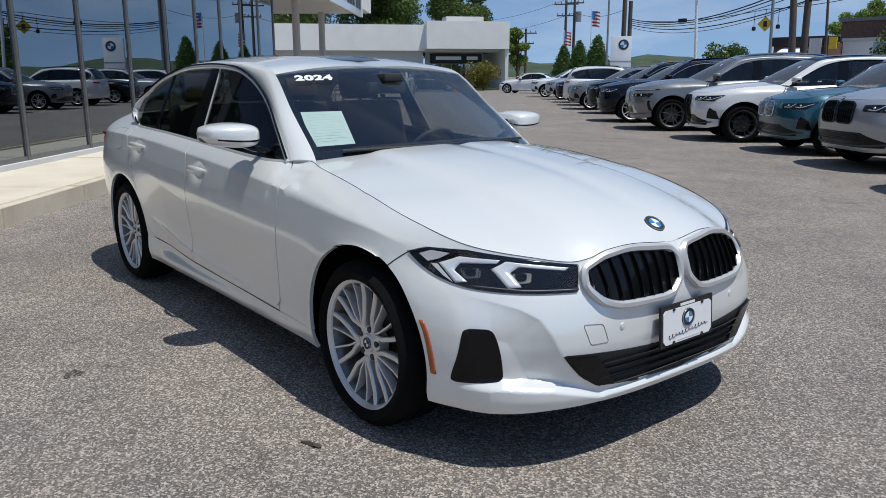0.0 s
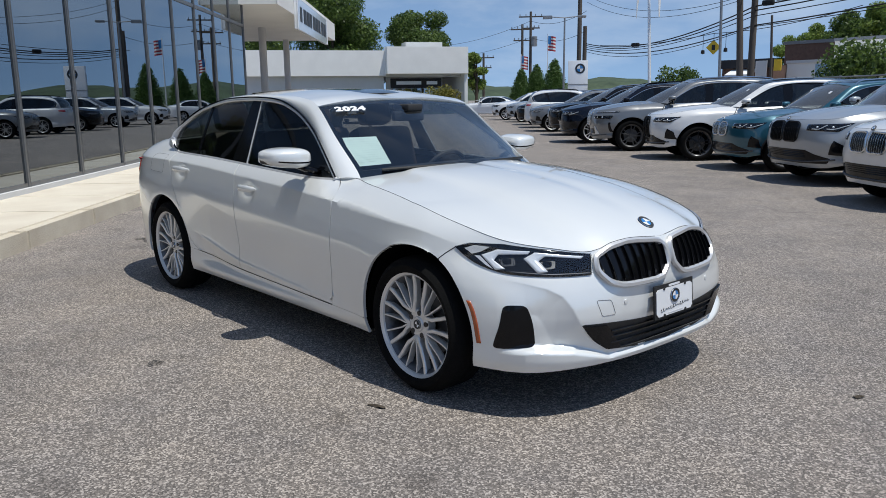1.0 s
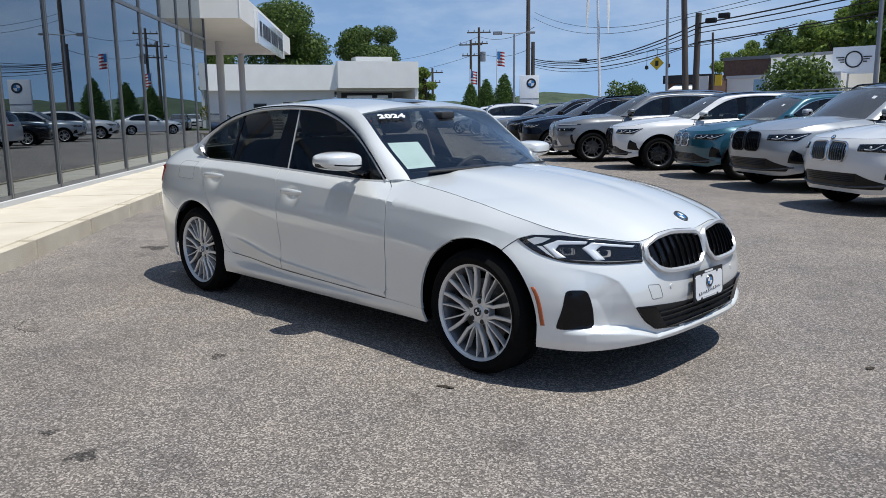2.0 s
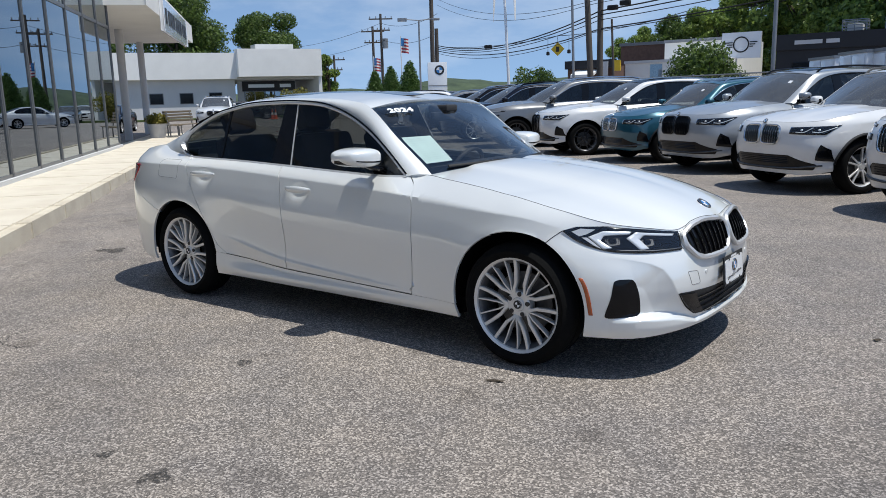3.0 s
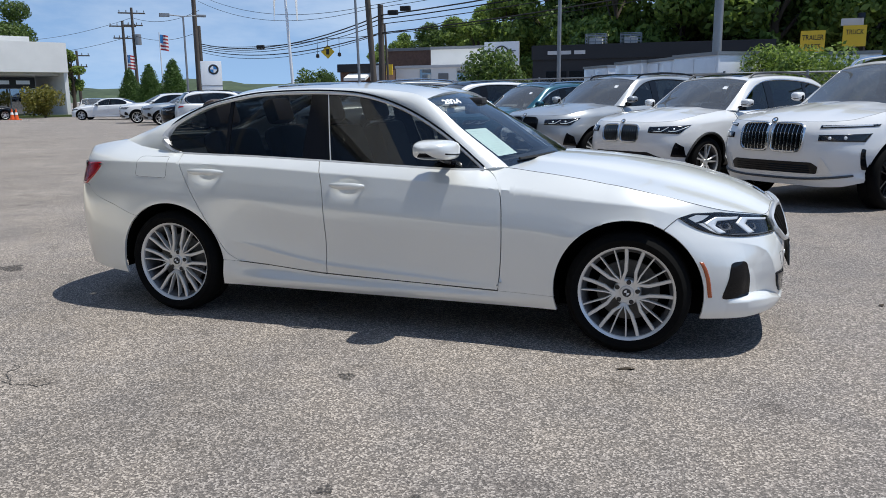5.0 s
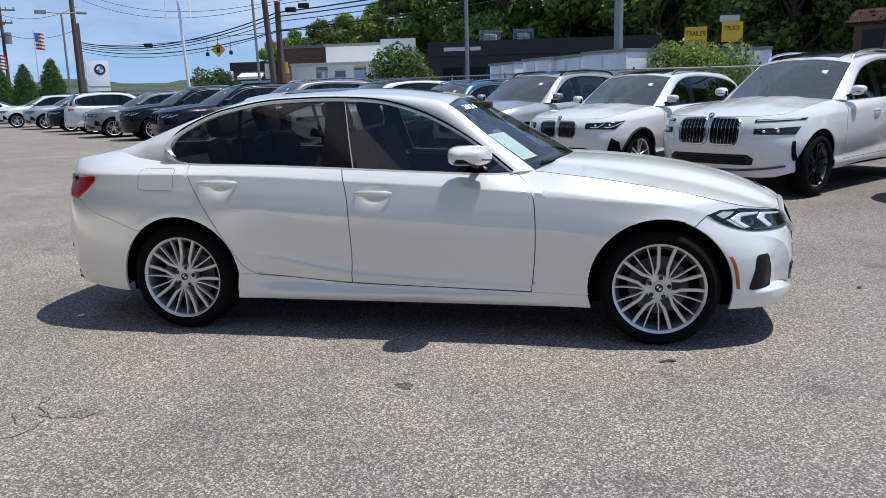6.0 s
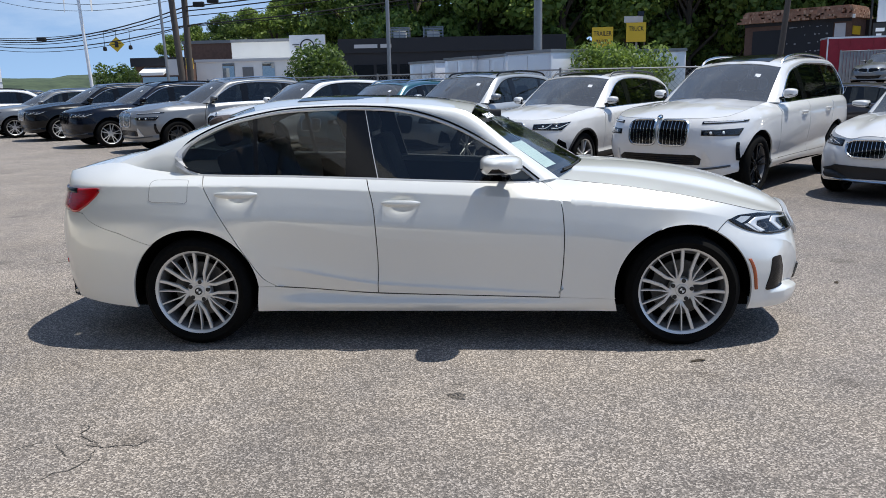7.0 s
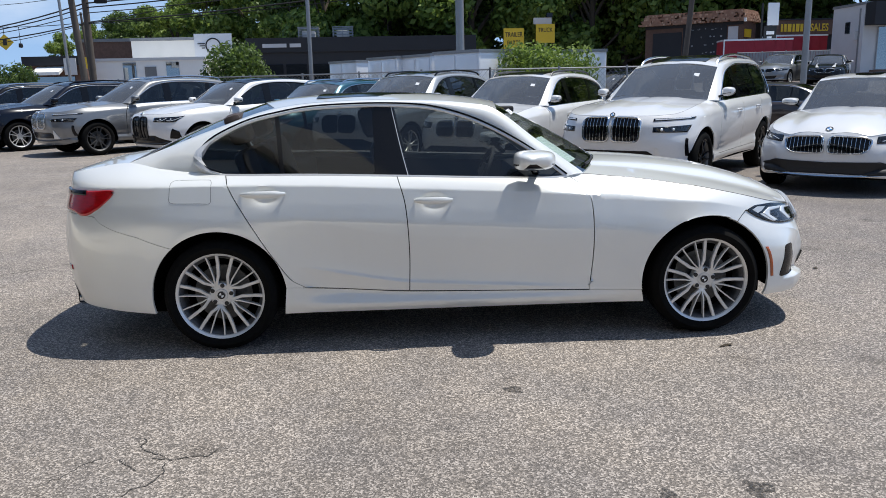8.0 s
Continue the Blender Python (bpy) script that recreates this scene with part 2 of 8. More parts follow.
MULLION = material("grey_anodised_aluminium", (0.21, 0.21, 0.21), 0.4, 0.6, vary=0.1)
STEEL_POLE = material("galvanised_pole", (0.33, 0.34, 0.35), 0.5, 0.5, vary=0.2, scale=3)
WOOD_POLE = material("weathered_wood_pole", (0.125, 0.105, 0.088), 0.9, vary=0.4, scale=6, bump=0.4, stretch=(1, 1, 0.1))
CABLE = material("black_cable", (0.01, 0.01, 0.01), 0.7)
# charcoal of real walls, also the painted shade inside showroom and garage bay
DARK_WALL = material("charcoal_wall_and_shade", (0.022, 0.023, 0.027), 0.7, vary=0.2, scale=1.0, bump=0.1)
BRICK_WALL = material("brown_brick", (0.17, 0.10, 0.075), 0.9, vary=0.35, scale=5, bump=0.3, bump_scale=40)
ROOF_PALE = material("pale_brown_shingle", (0.58, 0.37, 0.25), 0.9, vary=0.4, scale=6, bump=0.5, bump_scale=30)
ROOF_SHINGLE = material("brown_shingle", (0.40, 0.22, 0.14), 0.9, vary=0.4, scale=4, bump=0.5, bump_scale=30)
YELLOW = material("yellow_sign", (0.80, 0.52, 0.03), 0.5, vary=0.06)
ORANGE = material("orange_plastic", (0.80, 0.12, 0.02), 0.5, vary=0.1)
GRASS_MAT = material("grass_soil", (0.07, 0.10, 0.03), 0.95, scale=3.0, bump=0.6, bump_scale=25, second=(0.04, 0.06, 0.02))
RIDGE = material("hazy_wooded_ridge", (0.075, 0.105, 0.05), 0.95, scale=0.12, bump_scale=0.6, second=(0.025, 0.042, 0.02))
BARK = material("tree_bark", (0.09, 0.07, 0.05), 0.95, vary=0.4, scale=9, bump=0.6, stretch=(1, 1, 0.25))
LEAF = leaf_material("green_leaf", (0.075, 0.13, 0.022), (0.30, 0.40, 0.08))
LEAF_DARK = leaf_material("dark_green_leaf", (0.04, 0.075, 0.017), (0.16, 0.24, 0.05))
LEAF_CONE = leaf_material("conifer_leaf", (0.045, 0.09, 0.018), (0.12, 0.22, 0.045))
LEAF_GOLD = leaf_material("yellow_green_leaf", (0.12, 0.13, 0.02), (0.30, 0.26, 0.05))
WOOD_SLAT = material("weathered_wood_slat", (0.20, 0.16, 0.11), 0.8, vary=0.4, scale=10, stretch=(1, 1, 6))

# ---- mesh tools ----
def mesh_of(name, verts, faces, mat, smooth=True, sharp=None):
    me = bpy.data.meshes.new(name)
    me.from_pydata([tuple(float(c) for c in v) for v in verts], [], [tuple(int(i) for i in f) for f in faces])
    mats = mat if isinstance(mat, (list, tuple)) else [mat]
    for m in mats:
        me.materials.append(m)
    if smooth:
        me.polygons.foreach_set("use_smooth", [True] * len(me.polygons))
        if sharp:
            me.set_sharp_from_angle(angle=radians(sharp))
    me.update()
    return me


def thing(name, label, category, group="", at=None, kind=""):
    """An empty at a thing's base, which its parts hang from."""
    ob = tagged(new(name), label, category, group, kind)
    if at is not None:
        ob.matrix_world = at
    return ob


def piece(name, verts, faces, mat, parent=None, label="", smooth=True, sharp=35):
    ob = new(name, mesh_of(name, verts, faces, mat, smooth, sharp))
    if parent is not None:
        ob.parent = parent
    if label:
        ob["label"] = label
    return ob


def part(name, bm, mat, parent=None, label="", smooth=True, sharp=35):
    me = bpy.data.meshes.new(name)
    bmesh.ops.recalc_face_normals(bm, faces=bm.faces[:])
    bm.to_mesh(me)
    bm.free()
    me.materials.append(mat)
    if smooth:
        me.polygons.foreach_set("use_smooth", [True] * len(me.polygons))
        me.set_sharp_from_angle(angle=radians(sharp))
    ob = new(name, me)
    if parent is not None:
        ob.parent = parent
    if label:
        ob["label"] = label
    return ob


def box(bm, x0, x1, y0, y1, z0, z1, bevel=0.0, m=None):
    r = bmesh.ops.create_cube(bm, size=1)
    vs = r["verts"]
    for v in vs:
        v.co = Vector(((x0 + x1) / 2 + v.co.x * (x1 - x0), (y0 + y1) / 2 + v.co.y * (y1 - y0), (z0 + z1) / 2 + v.co.z * (z1 - z0)))
        if m is not None:
            v.co = m @ v.co
    if bevel:
        es = list({e for v in vs for e in v.link_edges})
        bmesh.ops.bevel(bm, geom=es, offset=bevel, segments=2, affect='EDGES', profile=0.5)
    return bm


def boxes(*specs, bevel=0.0):
    bm = bmesh.new()
    for s in specs:
        box(bm, *s, bevel=bevel)
    return bm


def tube(points, radius, n=8, caps=True, flat=1.0, up=(0, 0, 1)):
    """Verts and faces of a tube along points; radius may be a list. flat squashes it across 'up'."""
    pts = [Vector(p) for p in points]
    rs = radius if isinstance(radius, (list, tuple)) else [radius] * len(pts)
    verts, faces = [], []
    for i, p in enumerate(pts):
        d = (pts[min(i + 1, len(pts) - 1)] - pts[max(i - 1, 0)]).normalized()
        a = d.cross(Vector(up))
        if a.length < 1e-4:
            a = d.cross(Vector((1, 0, 0)))
        a.normalize()
        b = a.cross(d).normalized()
        for k in range(n):
            t = 2 * math.pi * k / n
            verts.append(p + a * (rs[i] * math.cos(t)) + b * (rs[i] * flat * math.sin(t)))
    for i in range(len(pts) - 1):
        for k in range(n):
            faces.append((i * n + k, i * n + (k + 1) % n, (i + 1) * n + (k + 1) % n, (i + 1) * n + k))
    if caps:
        faces.append(tuple(range(n))[::-1])
        faces.append(tuple(range((len(pts) - 1) * n, len(pts) * n)))
    return verts, faces


def lathe(profile, n=48, axis='y'):
    """Verts and faces of a profile of (radius, along) turned round an axis through the origin."""
    verts, faces = [], []
    for i in range(n):
        t = 2 * math.pi * i / n
        for r, a in profile:
            if axis == 'y':
                verts.append((r * math.cos(t), a, r * math.sin(t)))
            elif axis == 'z':
                verts.append((r * math.cos(t), r * math.sin(t), a))
            else:
                verts.append((a, r * math.cos(t), r * math.sin(t)))
    k = len(profile)
    for i in range(n):
        j = (i + 1) % n
        for p in range(k - 1):
            faces.append((i * k + p, i * k + p + 1, j * k + p + 1, j * k + p))
    return verts, faces


def merged(*lots):
    """Several (verts, faces) lots as one."""
    verts, faces = [], []
    for v, f in lots:
        o = len(verts)
        verts.extend(v)
        faces.extend(tuple(i + o for i in q) for q in f)
    return verts, faces


def turned(lot, m):
    return [m @ Vector(v) for v in lot[0]], lot[1]


def box_lot(x0, x1, y0, y1, z0, z1):
    v = [(x, y, z) for x in (x0, x1) for y in (y0, y1) for z in (z0, z1)]
    return v, [(0, 1, 3, 2), (4, 6, 7, 5), (0, 4, 5, 1), (2, 3, 7, 6), (0, 2, 6, 4), (1, 5, 7, 3)]


def spline(*pts):
    """A smooth monotone curve through (x, value) pairs; values may be tuples. Works on arrays."""
    pts = sorted(pts, key=lambda p: p[0])
    xs = np.array([p[0] for p in pts], float)
    dense = np.linspace(xs[0], xs[-1], 600)
    cols = []
    vals = np.array([np.atleast_1d(p[1]) for p in pts], float)
    for c in range(vals.shape[1]):
        y = vals[:, c]
        h, d = np.diff(xs), np.diff(y) / np.diff(xs)
        m = np.zeros(len(xs))
        m[0], m[-1] = d[0], d[-1]
        for i in range(1, len(xs) - 1):
            if d[i - 1] * d[i] > 0:
                w1, w2 = 2 * h[i] + h[i - 1], h[i] + 2 * h[i - 1]
                m[i] = (w1 + w2) / (w1 / d[i - 1] + w2 / d[i])
        k = np.clip(np.searchsorted(xs, dense) - 1, 0, len(xs) - 2)
        t = (dense - xs[k]) / h[k]
        cols.append((2 * t**3 - 3 * t**2 + 1) * y[k] + (t**3 - 2 * t**2 + t) * h[k] * m[k] + (-2 * t**3 + 3 * t**2) * y[k + 1] + (t**3 - t**2) * h[k] * m[k + 1])

    def fn(x):
        r = [np.interp(x, dense, c) for c in cols]
        return r[0] if len(r) == 1 else np.stack(r, -1)
    return fn


def smooth_line(pts, n):
    """n points at even steps along a rounded (Catmull-Rom) line through pts."""
    p = np.array(pts, float)
    if len(p) > 2:
        q = np.vstack([2 * p[0] - p[1], p, 2 * p[-1] - p[-2]])
        out = []
        for i in range(1, len(q) - 2):
            t = np.linspace(0, 1, 16, endpoint=False)[:, None]
            a, b, c, d = q[i - 1], q[i], q[i + 1], q[i + 2]
            out.append(0.5 * (2 * b + (c - a) * t + (2 * a - 5 * b + 4 * c - d) * t**2 + (3 * b - a - 3 * c + d) * t**3))
        p = np.vstack(out + [p[-1:]])
    return even_line(p, n)


def even_line(pts, n):
    p = np.array(pts, float)
    d = np.concatenate([[0], np.cumsum(np.linalg.norm(np.diff(p, axis=0), axis=1))])
    t = np.linspace(0, d[-1], n)
    return np.stack([np.interp(t, d, p[:, c]) for c in range(p.shape[1])], -1)


def coons(bottom, top, left, right):
    """A grid between four border lines (bottom and top run left to right; left and right run upwards)."""
    nu, nv = len(bottom), len(left)
    u, v = np.linspace(0, 1, nu)[None, :, None], np.linspace(0, 1, nv)[:, None, None]
    b, t, l, r = bottom[None], top[None], left[:, None], right[:, None]
    return ((1 - v) * b + v * t + (1 - u) * l + u * r
            - ((1 - u) * (1 - v) * bottom[0] + u * (1 - v) * bottom[-1] + (1 - u) * v * top[0] + u * v * top[-1]))


def grid_faces(nv, nu, flip=False):
    f = []
    for j in range(nv - 1):
        for i in range(nu - 1):
            q = (j * nu + i, j * nu + i + 1, (j + 1) * nu + i + 1, (j + 1) * nu + i)
            f.append(q[::-1] if flip else q)
    return f


def border(nv, nu):
    return [i for i in range(nu)] + [j * nu + nu - 1 for j in range(1, nv)] + [(nv - 1) * nu + i for i in range(nu - 2, -1, -1)] + [j * nu for j in range(nv - 2, 0, -1)]


def sheet(grid, normal, thick, flip=False):
    """A sheet over a grid of points with its rim turned in by 'thick' along -normal."""
    nv, nu = grid.shape[:2]
    verts = list(grid.reshape(-1, 3))
    faces = grid_faces(nv, nu, flip)
    if thick:
        loop = border(nv, nu)
        nn = normal.reshape(-1, 3)
        o = len(verts)
        for i in loop:
            verts.append(verts[i] - nn[i] * thick)
        k = len(loop)
        for a in range(k):
            q = (loop[a], loop[(a + 1) % k], o + (a + 1) % k, o + a)
            faces.append(q if flip else q[::-1])
    return verts, faces


def grid_normals(g):
    du, dv = np.gradient(g, axis=1), np.gradient(g, axis=0)
    n = np.cross(du, dv)
    return n / np.maximum(np.linalg.norm(n, axis=-1, keepdims=True), 1e-9)

# ---- car builder ----
class Shape:
    """The skin of a car, nose towards +x: a point for a way round (s: from the tail's middle along the flank to the nose's middle) and a height."""
    SPAN = 1.2

    def __init__(self, d):
        self.d = d
        self.x1, self.x2 = d["x1"], d["x2"]
        self.nose, self.tail = spline(*d["nose"]), spline(*d["tail"])
        self.pf, self.pr = spline(*d["pf"]), spline(*d["pr"])
        self.wide, self.crease, self.top, self.ytop = spline(*d["wide"]), spline(*d["crease"]), spline(*d["top"]), spline(*d["ytop"])
        self.sill, self.prof = d["sill"], spline(*d["prof"])
        self.plain = spline(*d["plain"]) if "plain" in d else self.prof
        self.hubs, self.arch = d["hubs"], d["arch"]
        self.folds = [self.crease] + [(lambda s, h=h: self.sill + h * (float(self.crease(s)) - self.sill)) for h in d.get("folds", [])]
        self.crisp = d.get("crisp", 0.55)
        self.fold = spline(*d["fold"]) if "fold" in d else None
        if self.fold is not None:
            self.folds.append(lambda s_: float(self.fold(s_)))

    def run_of(self, s, z):
        """A length run along the flank, even through the corners: x in the middle, 1.7 for each end at every height."""
        f, r = np.clip((s - self.x1) / self.SPAN, 0, 1) * math.pi / 2, np.clip((self.x2 - s) / self.SPAN, 0, 1) * math.pi / 2
        pf, pr = self.pf(z), self.pr(z)
        nl, tl = self.nose(z) - self.x1, self.x2 - self.tail(z)
        front = (nl * np.sin(f)**(2 / pf) + 0.9 * (1 - np.maximum(np.cos(f), 0)**(2 / pf))) * 1.7 / (nl + 0.9)
        rear = (tl * np.sin(r)**(2 / pr) + 0.9 * (1 - np.maximum(np.cos(r), 0)**(2 / pr))) * 1.7 / (tl + 0.9)
        return np.where(s > self.x1, self.x1 + front, np.where(s < self.x2, self.x2 - rear, s))

    def s_of_run(self, r, z):
        out = r.copy()
        m = (r > self.x1) | (r < self.x2)
        rr, zz = r[m], z[m]
        lo = np.where(rr > self.x1, self.x1, self.x2 - self.SPAN)
        hi = np.where(rr > self.x1, self.x1 + self.SPAN, self.x2)
        for _ in range(26):
            c = (lo + hi) / 2
            low = self.run_of(c, zz) < rr
            lo, hi = np.where(low, c, lo), np.where(low, hi, c)
        out[m] = (lo + hi) / 2
        return out

    def run_line(self, pts, n=14):
        """A line of (s, z) as (run, z), with each of its steps cut fine."""
        p = np.array([tuple(c) for c in pts], float)
        t = np.linspace(0, 1, n, endpoint=False)[None, :, None]
        d = np.concatenate([(p[:-1, None] * (1 - t) + p[1:, None] * t).reshape(-1, 2), p[-1:]])
        return np.stack([self.run_of(d[:, 0], d[:, 1]), d[:, 1]], -1)

    def width(self, s, z):
        zc, zt = self.crease(s), self.top(s)
        wm = self.wide(s)
        h = np.clip((z - self.sill) / (zc - self.sill), -0.3, 1)
        h = np.where(h > 0.12, h - 0.12 * np.clip((0.5 - s) / 1.4, 0, 1) * np.clip((1 - h) / 0.5, 0, 1) * np.clip((h - 0.12) / 0.1, 0, 1), h)
        mid = np.clip((1.02 - s) / 0.45, 0, 1) * np.clip((s + 1.12) / 0.42, 0, 1)
        mid = mid * mid * (3 - 2 * mid)
        below = wm + self.prof(h) * mid + self.plain(h) * (1 - mid)
        if self.fold is not None:
            over = z - self.fold(s)
            share = np.clip((s + 1.02) / 0.30, 0, 1) * np.clip((0.95 - s) / 0.55, 0, 1)
            hollow = -0.011 * np.sin(math.pi * np.clip(over / 0.28, 0, 1)**0.62)
            under = -0.22 * np.clip(-over, 0, 0.10) * np.clip((z - 0.255) / 0.06, 0, 1)
            below = below + share * np.where(over > 0, hollow, under)
        yc = wm + self.prof(1.0)
        t = np.clip((z - zc) / np.maximum(zt - zc, 0.004), 0, 1)
        cr = self.crisp + (0.40 - self.crisp) * np.clip(np.maximum(-1.25 - s, s - 1.25) / 0.5, 0, 1)
        above = yc + (self.ytop(s) - yc) * (cr * t + (1 - cr) * t**2.2)
        y = np.where(z > zc, above, below)
        x = self.x_of(s, z)
        for hx, hz, r in self.hubs:
            dist = np.hypot(x - hx, z - hz)
            y = y + 0.0012 / (1 + np.exp((dist - r - 0.040) / 0.007))
            y = y + 0.005 * np.exp(-((dist - r) / 0.09)**2) * np.clip((zc - z) / 0.12, 0, 1)
        return y

    def x_of(self, s, z):
        f, r = np.clip((s - self.x1) / self.SPAN, 0, 1) * math.pi / 2, np.clip((self.x2 - s) / self.SPAN, 0, 1) * math.pi / 2
        x = np.clip(s, self.x2, self.x1)
        x = np.where(s > self.x1, self.x1 + (self.nose(z) - self.x1) * np.sin(f)**(2 / self.pf(z)), x)
        return np.where(s < self.x2, self.x2 + (self.tail(z) - self.x2) * np.sin(r)**(2 / self.pr(z)), x)

    def P(self, s, z, sg=-1, off=0.0):
        s, z = np.broadcast_arrays(np.asarray(s, float), np.asarray(z, float))
        p = self._p(s, z)
        if np.any(off):
            e = 0.004
            n = np.cross(self._p(s + e, z) - self._p(s - e, z), self._p(s, z + e) - self._p(s, z - e))
            n = n / np.maximum(np.linalg.norm(n, axis=-1, keepdims=True), 1e-9)
            p = p + n * np.asarray(off)[..., None]
        p = p.copy()
        p[..., 1] *= -sg
        return p

    def _p(self, s, z):
        """The flank on -y."""
        w = self.width(s, z)
        f, r = np.clip((s - self.x1) / self.SPAN, 0, 1) * math.pi / 2, np.clip((self.x2 - s) / self.SPAN, 0, 1) * math.pi / 2
        pf, pr = self.pf(z), self.pr(z)
        x = self.x_of(s, z)
        y = w * np.where(s > self.x1, np.cos(f)**(2 / pf), 1) * np.where(s < self.x2, np.maximum(np.cos(r), 0)**(2 / pr), 1)
        if "dents" in self.d:
            for (cs, cz, rs, rz, depth) in self.d["dents"]:
                k = np.exp(-((s - cs) / rs)**2 - ((z - cz) / rz)**2) * depth
                x = x - np.where(s > self.x1, k * np.sin(f), 0)
                y = y - k * np.cos(f)
        if "pocket" in self.d:
            # hollow under a sharp ridge beside the lower intake, and a proud lip below it
            ridge, floor_ = self.d["pocket"]
            zr, zl = np.interp(y, *zip(*ridge)), np.interp(y, *zip(*floor_))
            ra = np.array(ridge)
            near = np.full(np.shape(z), 9.0)
            for (ya, za), (yb, zb) in zip(ra[:-1], ra[1:]):
                t_ = np.clip(((y - ya) * (yb - ya) + (z - za) * (zb - za)) / ((yb - ya)**2 + (zb - za)**2), 0, 1)
                near = np.minimum(near, np.hypot(y - ya - t_ * (yb - ya), z - za - t_ * (zb - za)))
            foot = np.clip((z - zl) / 0.016, 0, 1)
            k = np.clip(near / 0.125, 0, 1)**0.85 * np.interp(y, (0.40, 0.5, 0.60, 0.66, 0.72, 0.78, 0.84), (0.024, 0.040, 0.044, 0.040, 0.028, 0.013, 0.0)) * foot
            k = np.where(z < zr, k, 0) - 0.018 * np.clip((zl + 0.006 - z) / 0.018, 0, 1) * np.clip((z - 0.16) / 0.05, 0, 1)
            k = k * np.clip((s - 1.72) / 0.14, 0, 1)
            x = x - k * np.sin(f)
            y = y - k * np.cos(f)
        return np.stack([x, -y, z], -1)

    def s_of_y(self, y, z):
        """The way round at which the nose is y from the middle."""
        y, z = np.broadcast_arrays(np.asarray(y, float), np.asarray(z, float))
        s = np.full(y.shape, 2.0)
        pf = self.pf(z)
        for _ in range(12):
            q = np.clip(np.abs(y) / self.width(s, z), 0, 1)
            s = self.x1 + self.SPAN * np.arccos(q**(pf / 2)) / (math.pi / 2)
        return s

    def s_of_x(self, x, z):
        x, z = np.broadcast_arrays(np.asarray(x, float), np.asarray(z, float))
        q = np.clip((x - self.x1) / (self.nose(z) - self.x1), 0, 1)
        q2 = np.clip((x - self.x2) / (self.tail(z) - self.x2), 0, 1)
        s = np.where(x > self.x1, self.x1 + self.SPAN * np.arcsin(q**(self.pf(z) / 2)) / (math.pi / 2), x)
        return np.where(x < self.x2, self.x2 - self.SPAN * np.arcsin(q2**(self.pr(z) / 2)) / (math.pi / 2), s)

    def arc(self, i, a0, a1, n):
        hx, hz, r = self.hubs[i]
        t = np.radians(np.linspace(a0, a1, n))
        z = hz + r * np.sin(t)
        return np.stack([self.s_of_x(hx + r * np.cos(t), z), z], -1)

    def at_x(self, *pts):
        """Points of (x, z) as (s, z)."""
        return [(float(self.s_of_x(x, z)), z) for x, z in pts]


def skin(sh, name, mat, parent, sg, bottom, top, left, right, nu=40, nv=24, off=0.0, thick=0.016, label="", gap=0.0, sharp=42):
    """A panel of the skin between four lines of (s, z)."""
    ln = [kept_corners(sh.run_line(q), k) for q, k in ((bottom, nu), (top, nu), (left, nv), (right, nv))]
    g = coons(*ln)
    if gap:
        gl, gr, gb, gt = gap if isinstance(gap, tuple) else (gap,) * 4
        g[:, 0, 0] += gl
        g[:, -1, 0] -= gr
        g[0, :, 1] += gb
        g[-1, :, 1] -= gt
    g[..., 0] = sh.s_of_run(g[..., 0], g[..., 1])
    for fold in (sh.folds if name.endswith("door") else sh.folds[:1]):
        ride_fold(g, fold)
    pts = sh.P(g[..., 0], g[..., 1], sg, off)
    n = grid_normals(pts) * (1 if sg < 0 else -1)
    v, f = sheet(pts, n, thick, flip=(sg > 0))
    return piece(name, v, f, mat, parent, label, sharp=sharp)


def column_skin(sh, name, mat, parent, sg, ss, low, high, nv, thick=0.016, label=""):
    """A panel of the skin in upright columns between a lower and an upper line."""
    v = np.linspace(0, 1, nv)[:, None]
    g = np.stack([np.broadcast_to(ss, (nv, len(ss))), low + (high - low) * v], -1).copy()
    ride_fold(g, sh.crease)
    pts = sh.P(g[..., 0], g[..., 1], sg)
    lot = sheet(pts, grid_normals(pts) * (1 if sg < 0 else -1), thick, flip=(sg > 0))
    return piece(name, *lot, mat, parent, label, sharp=42)


def ride_fold(g, fold):
    """Draw the nearest row of a grid of (s, z) on to a fold of the skin, its neighbours with it."""
    nv = g.shape[0]
    for i in range(g.shape[1]):
        z = g[:, i, 1]
        want = np.array([float(fold(k)) for k in g[:, i, 0]])
        j = int(np.argmin(np.abs(z - want)))
        if 3 <= j < nv - 3 and abs(want[j] - z[j]) <= 0.6 * abs(z[j + 1] - z[j - 1]):
            g[:, i, 1] += (want[j] - z[j]) * np.clip(1 - np.abs(np.arange(nv) - j) / 3.0, 0, 1)


def kept_corners(pts, n):
    """Even steps along a line, with its sharp corners kept."""
    p = even_line(pts, n)
    q = np.array([tuple(c) for c in pts], float)
    step = np.diff(q, axis=0)
    size = np.linalg.norm(step, axis=1)
    for i in 1 + np.nonzero((step[:-1] * step[1:]).sum(1) < 0.85 * size[:-1] * size[1:])[0]:
        p[1 + int(np.argmin(np.linalg.norm(p[1:-1] - q[i], axis=1)))] = q[i]
    return p


def line(*pts):
    return [tuple(p) for p in pts]


def mirror_lot(lot, sg):
    """A lot built for the -y side, flipped over for +y."""
    if sg < 0:
        return lot
    return [(v[0], -v[1], v[2]) for v in lot[0]], [q[::-1] for q in lot[1]]


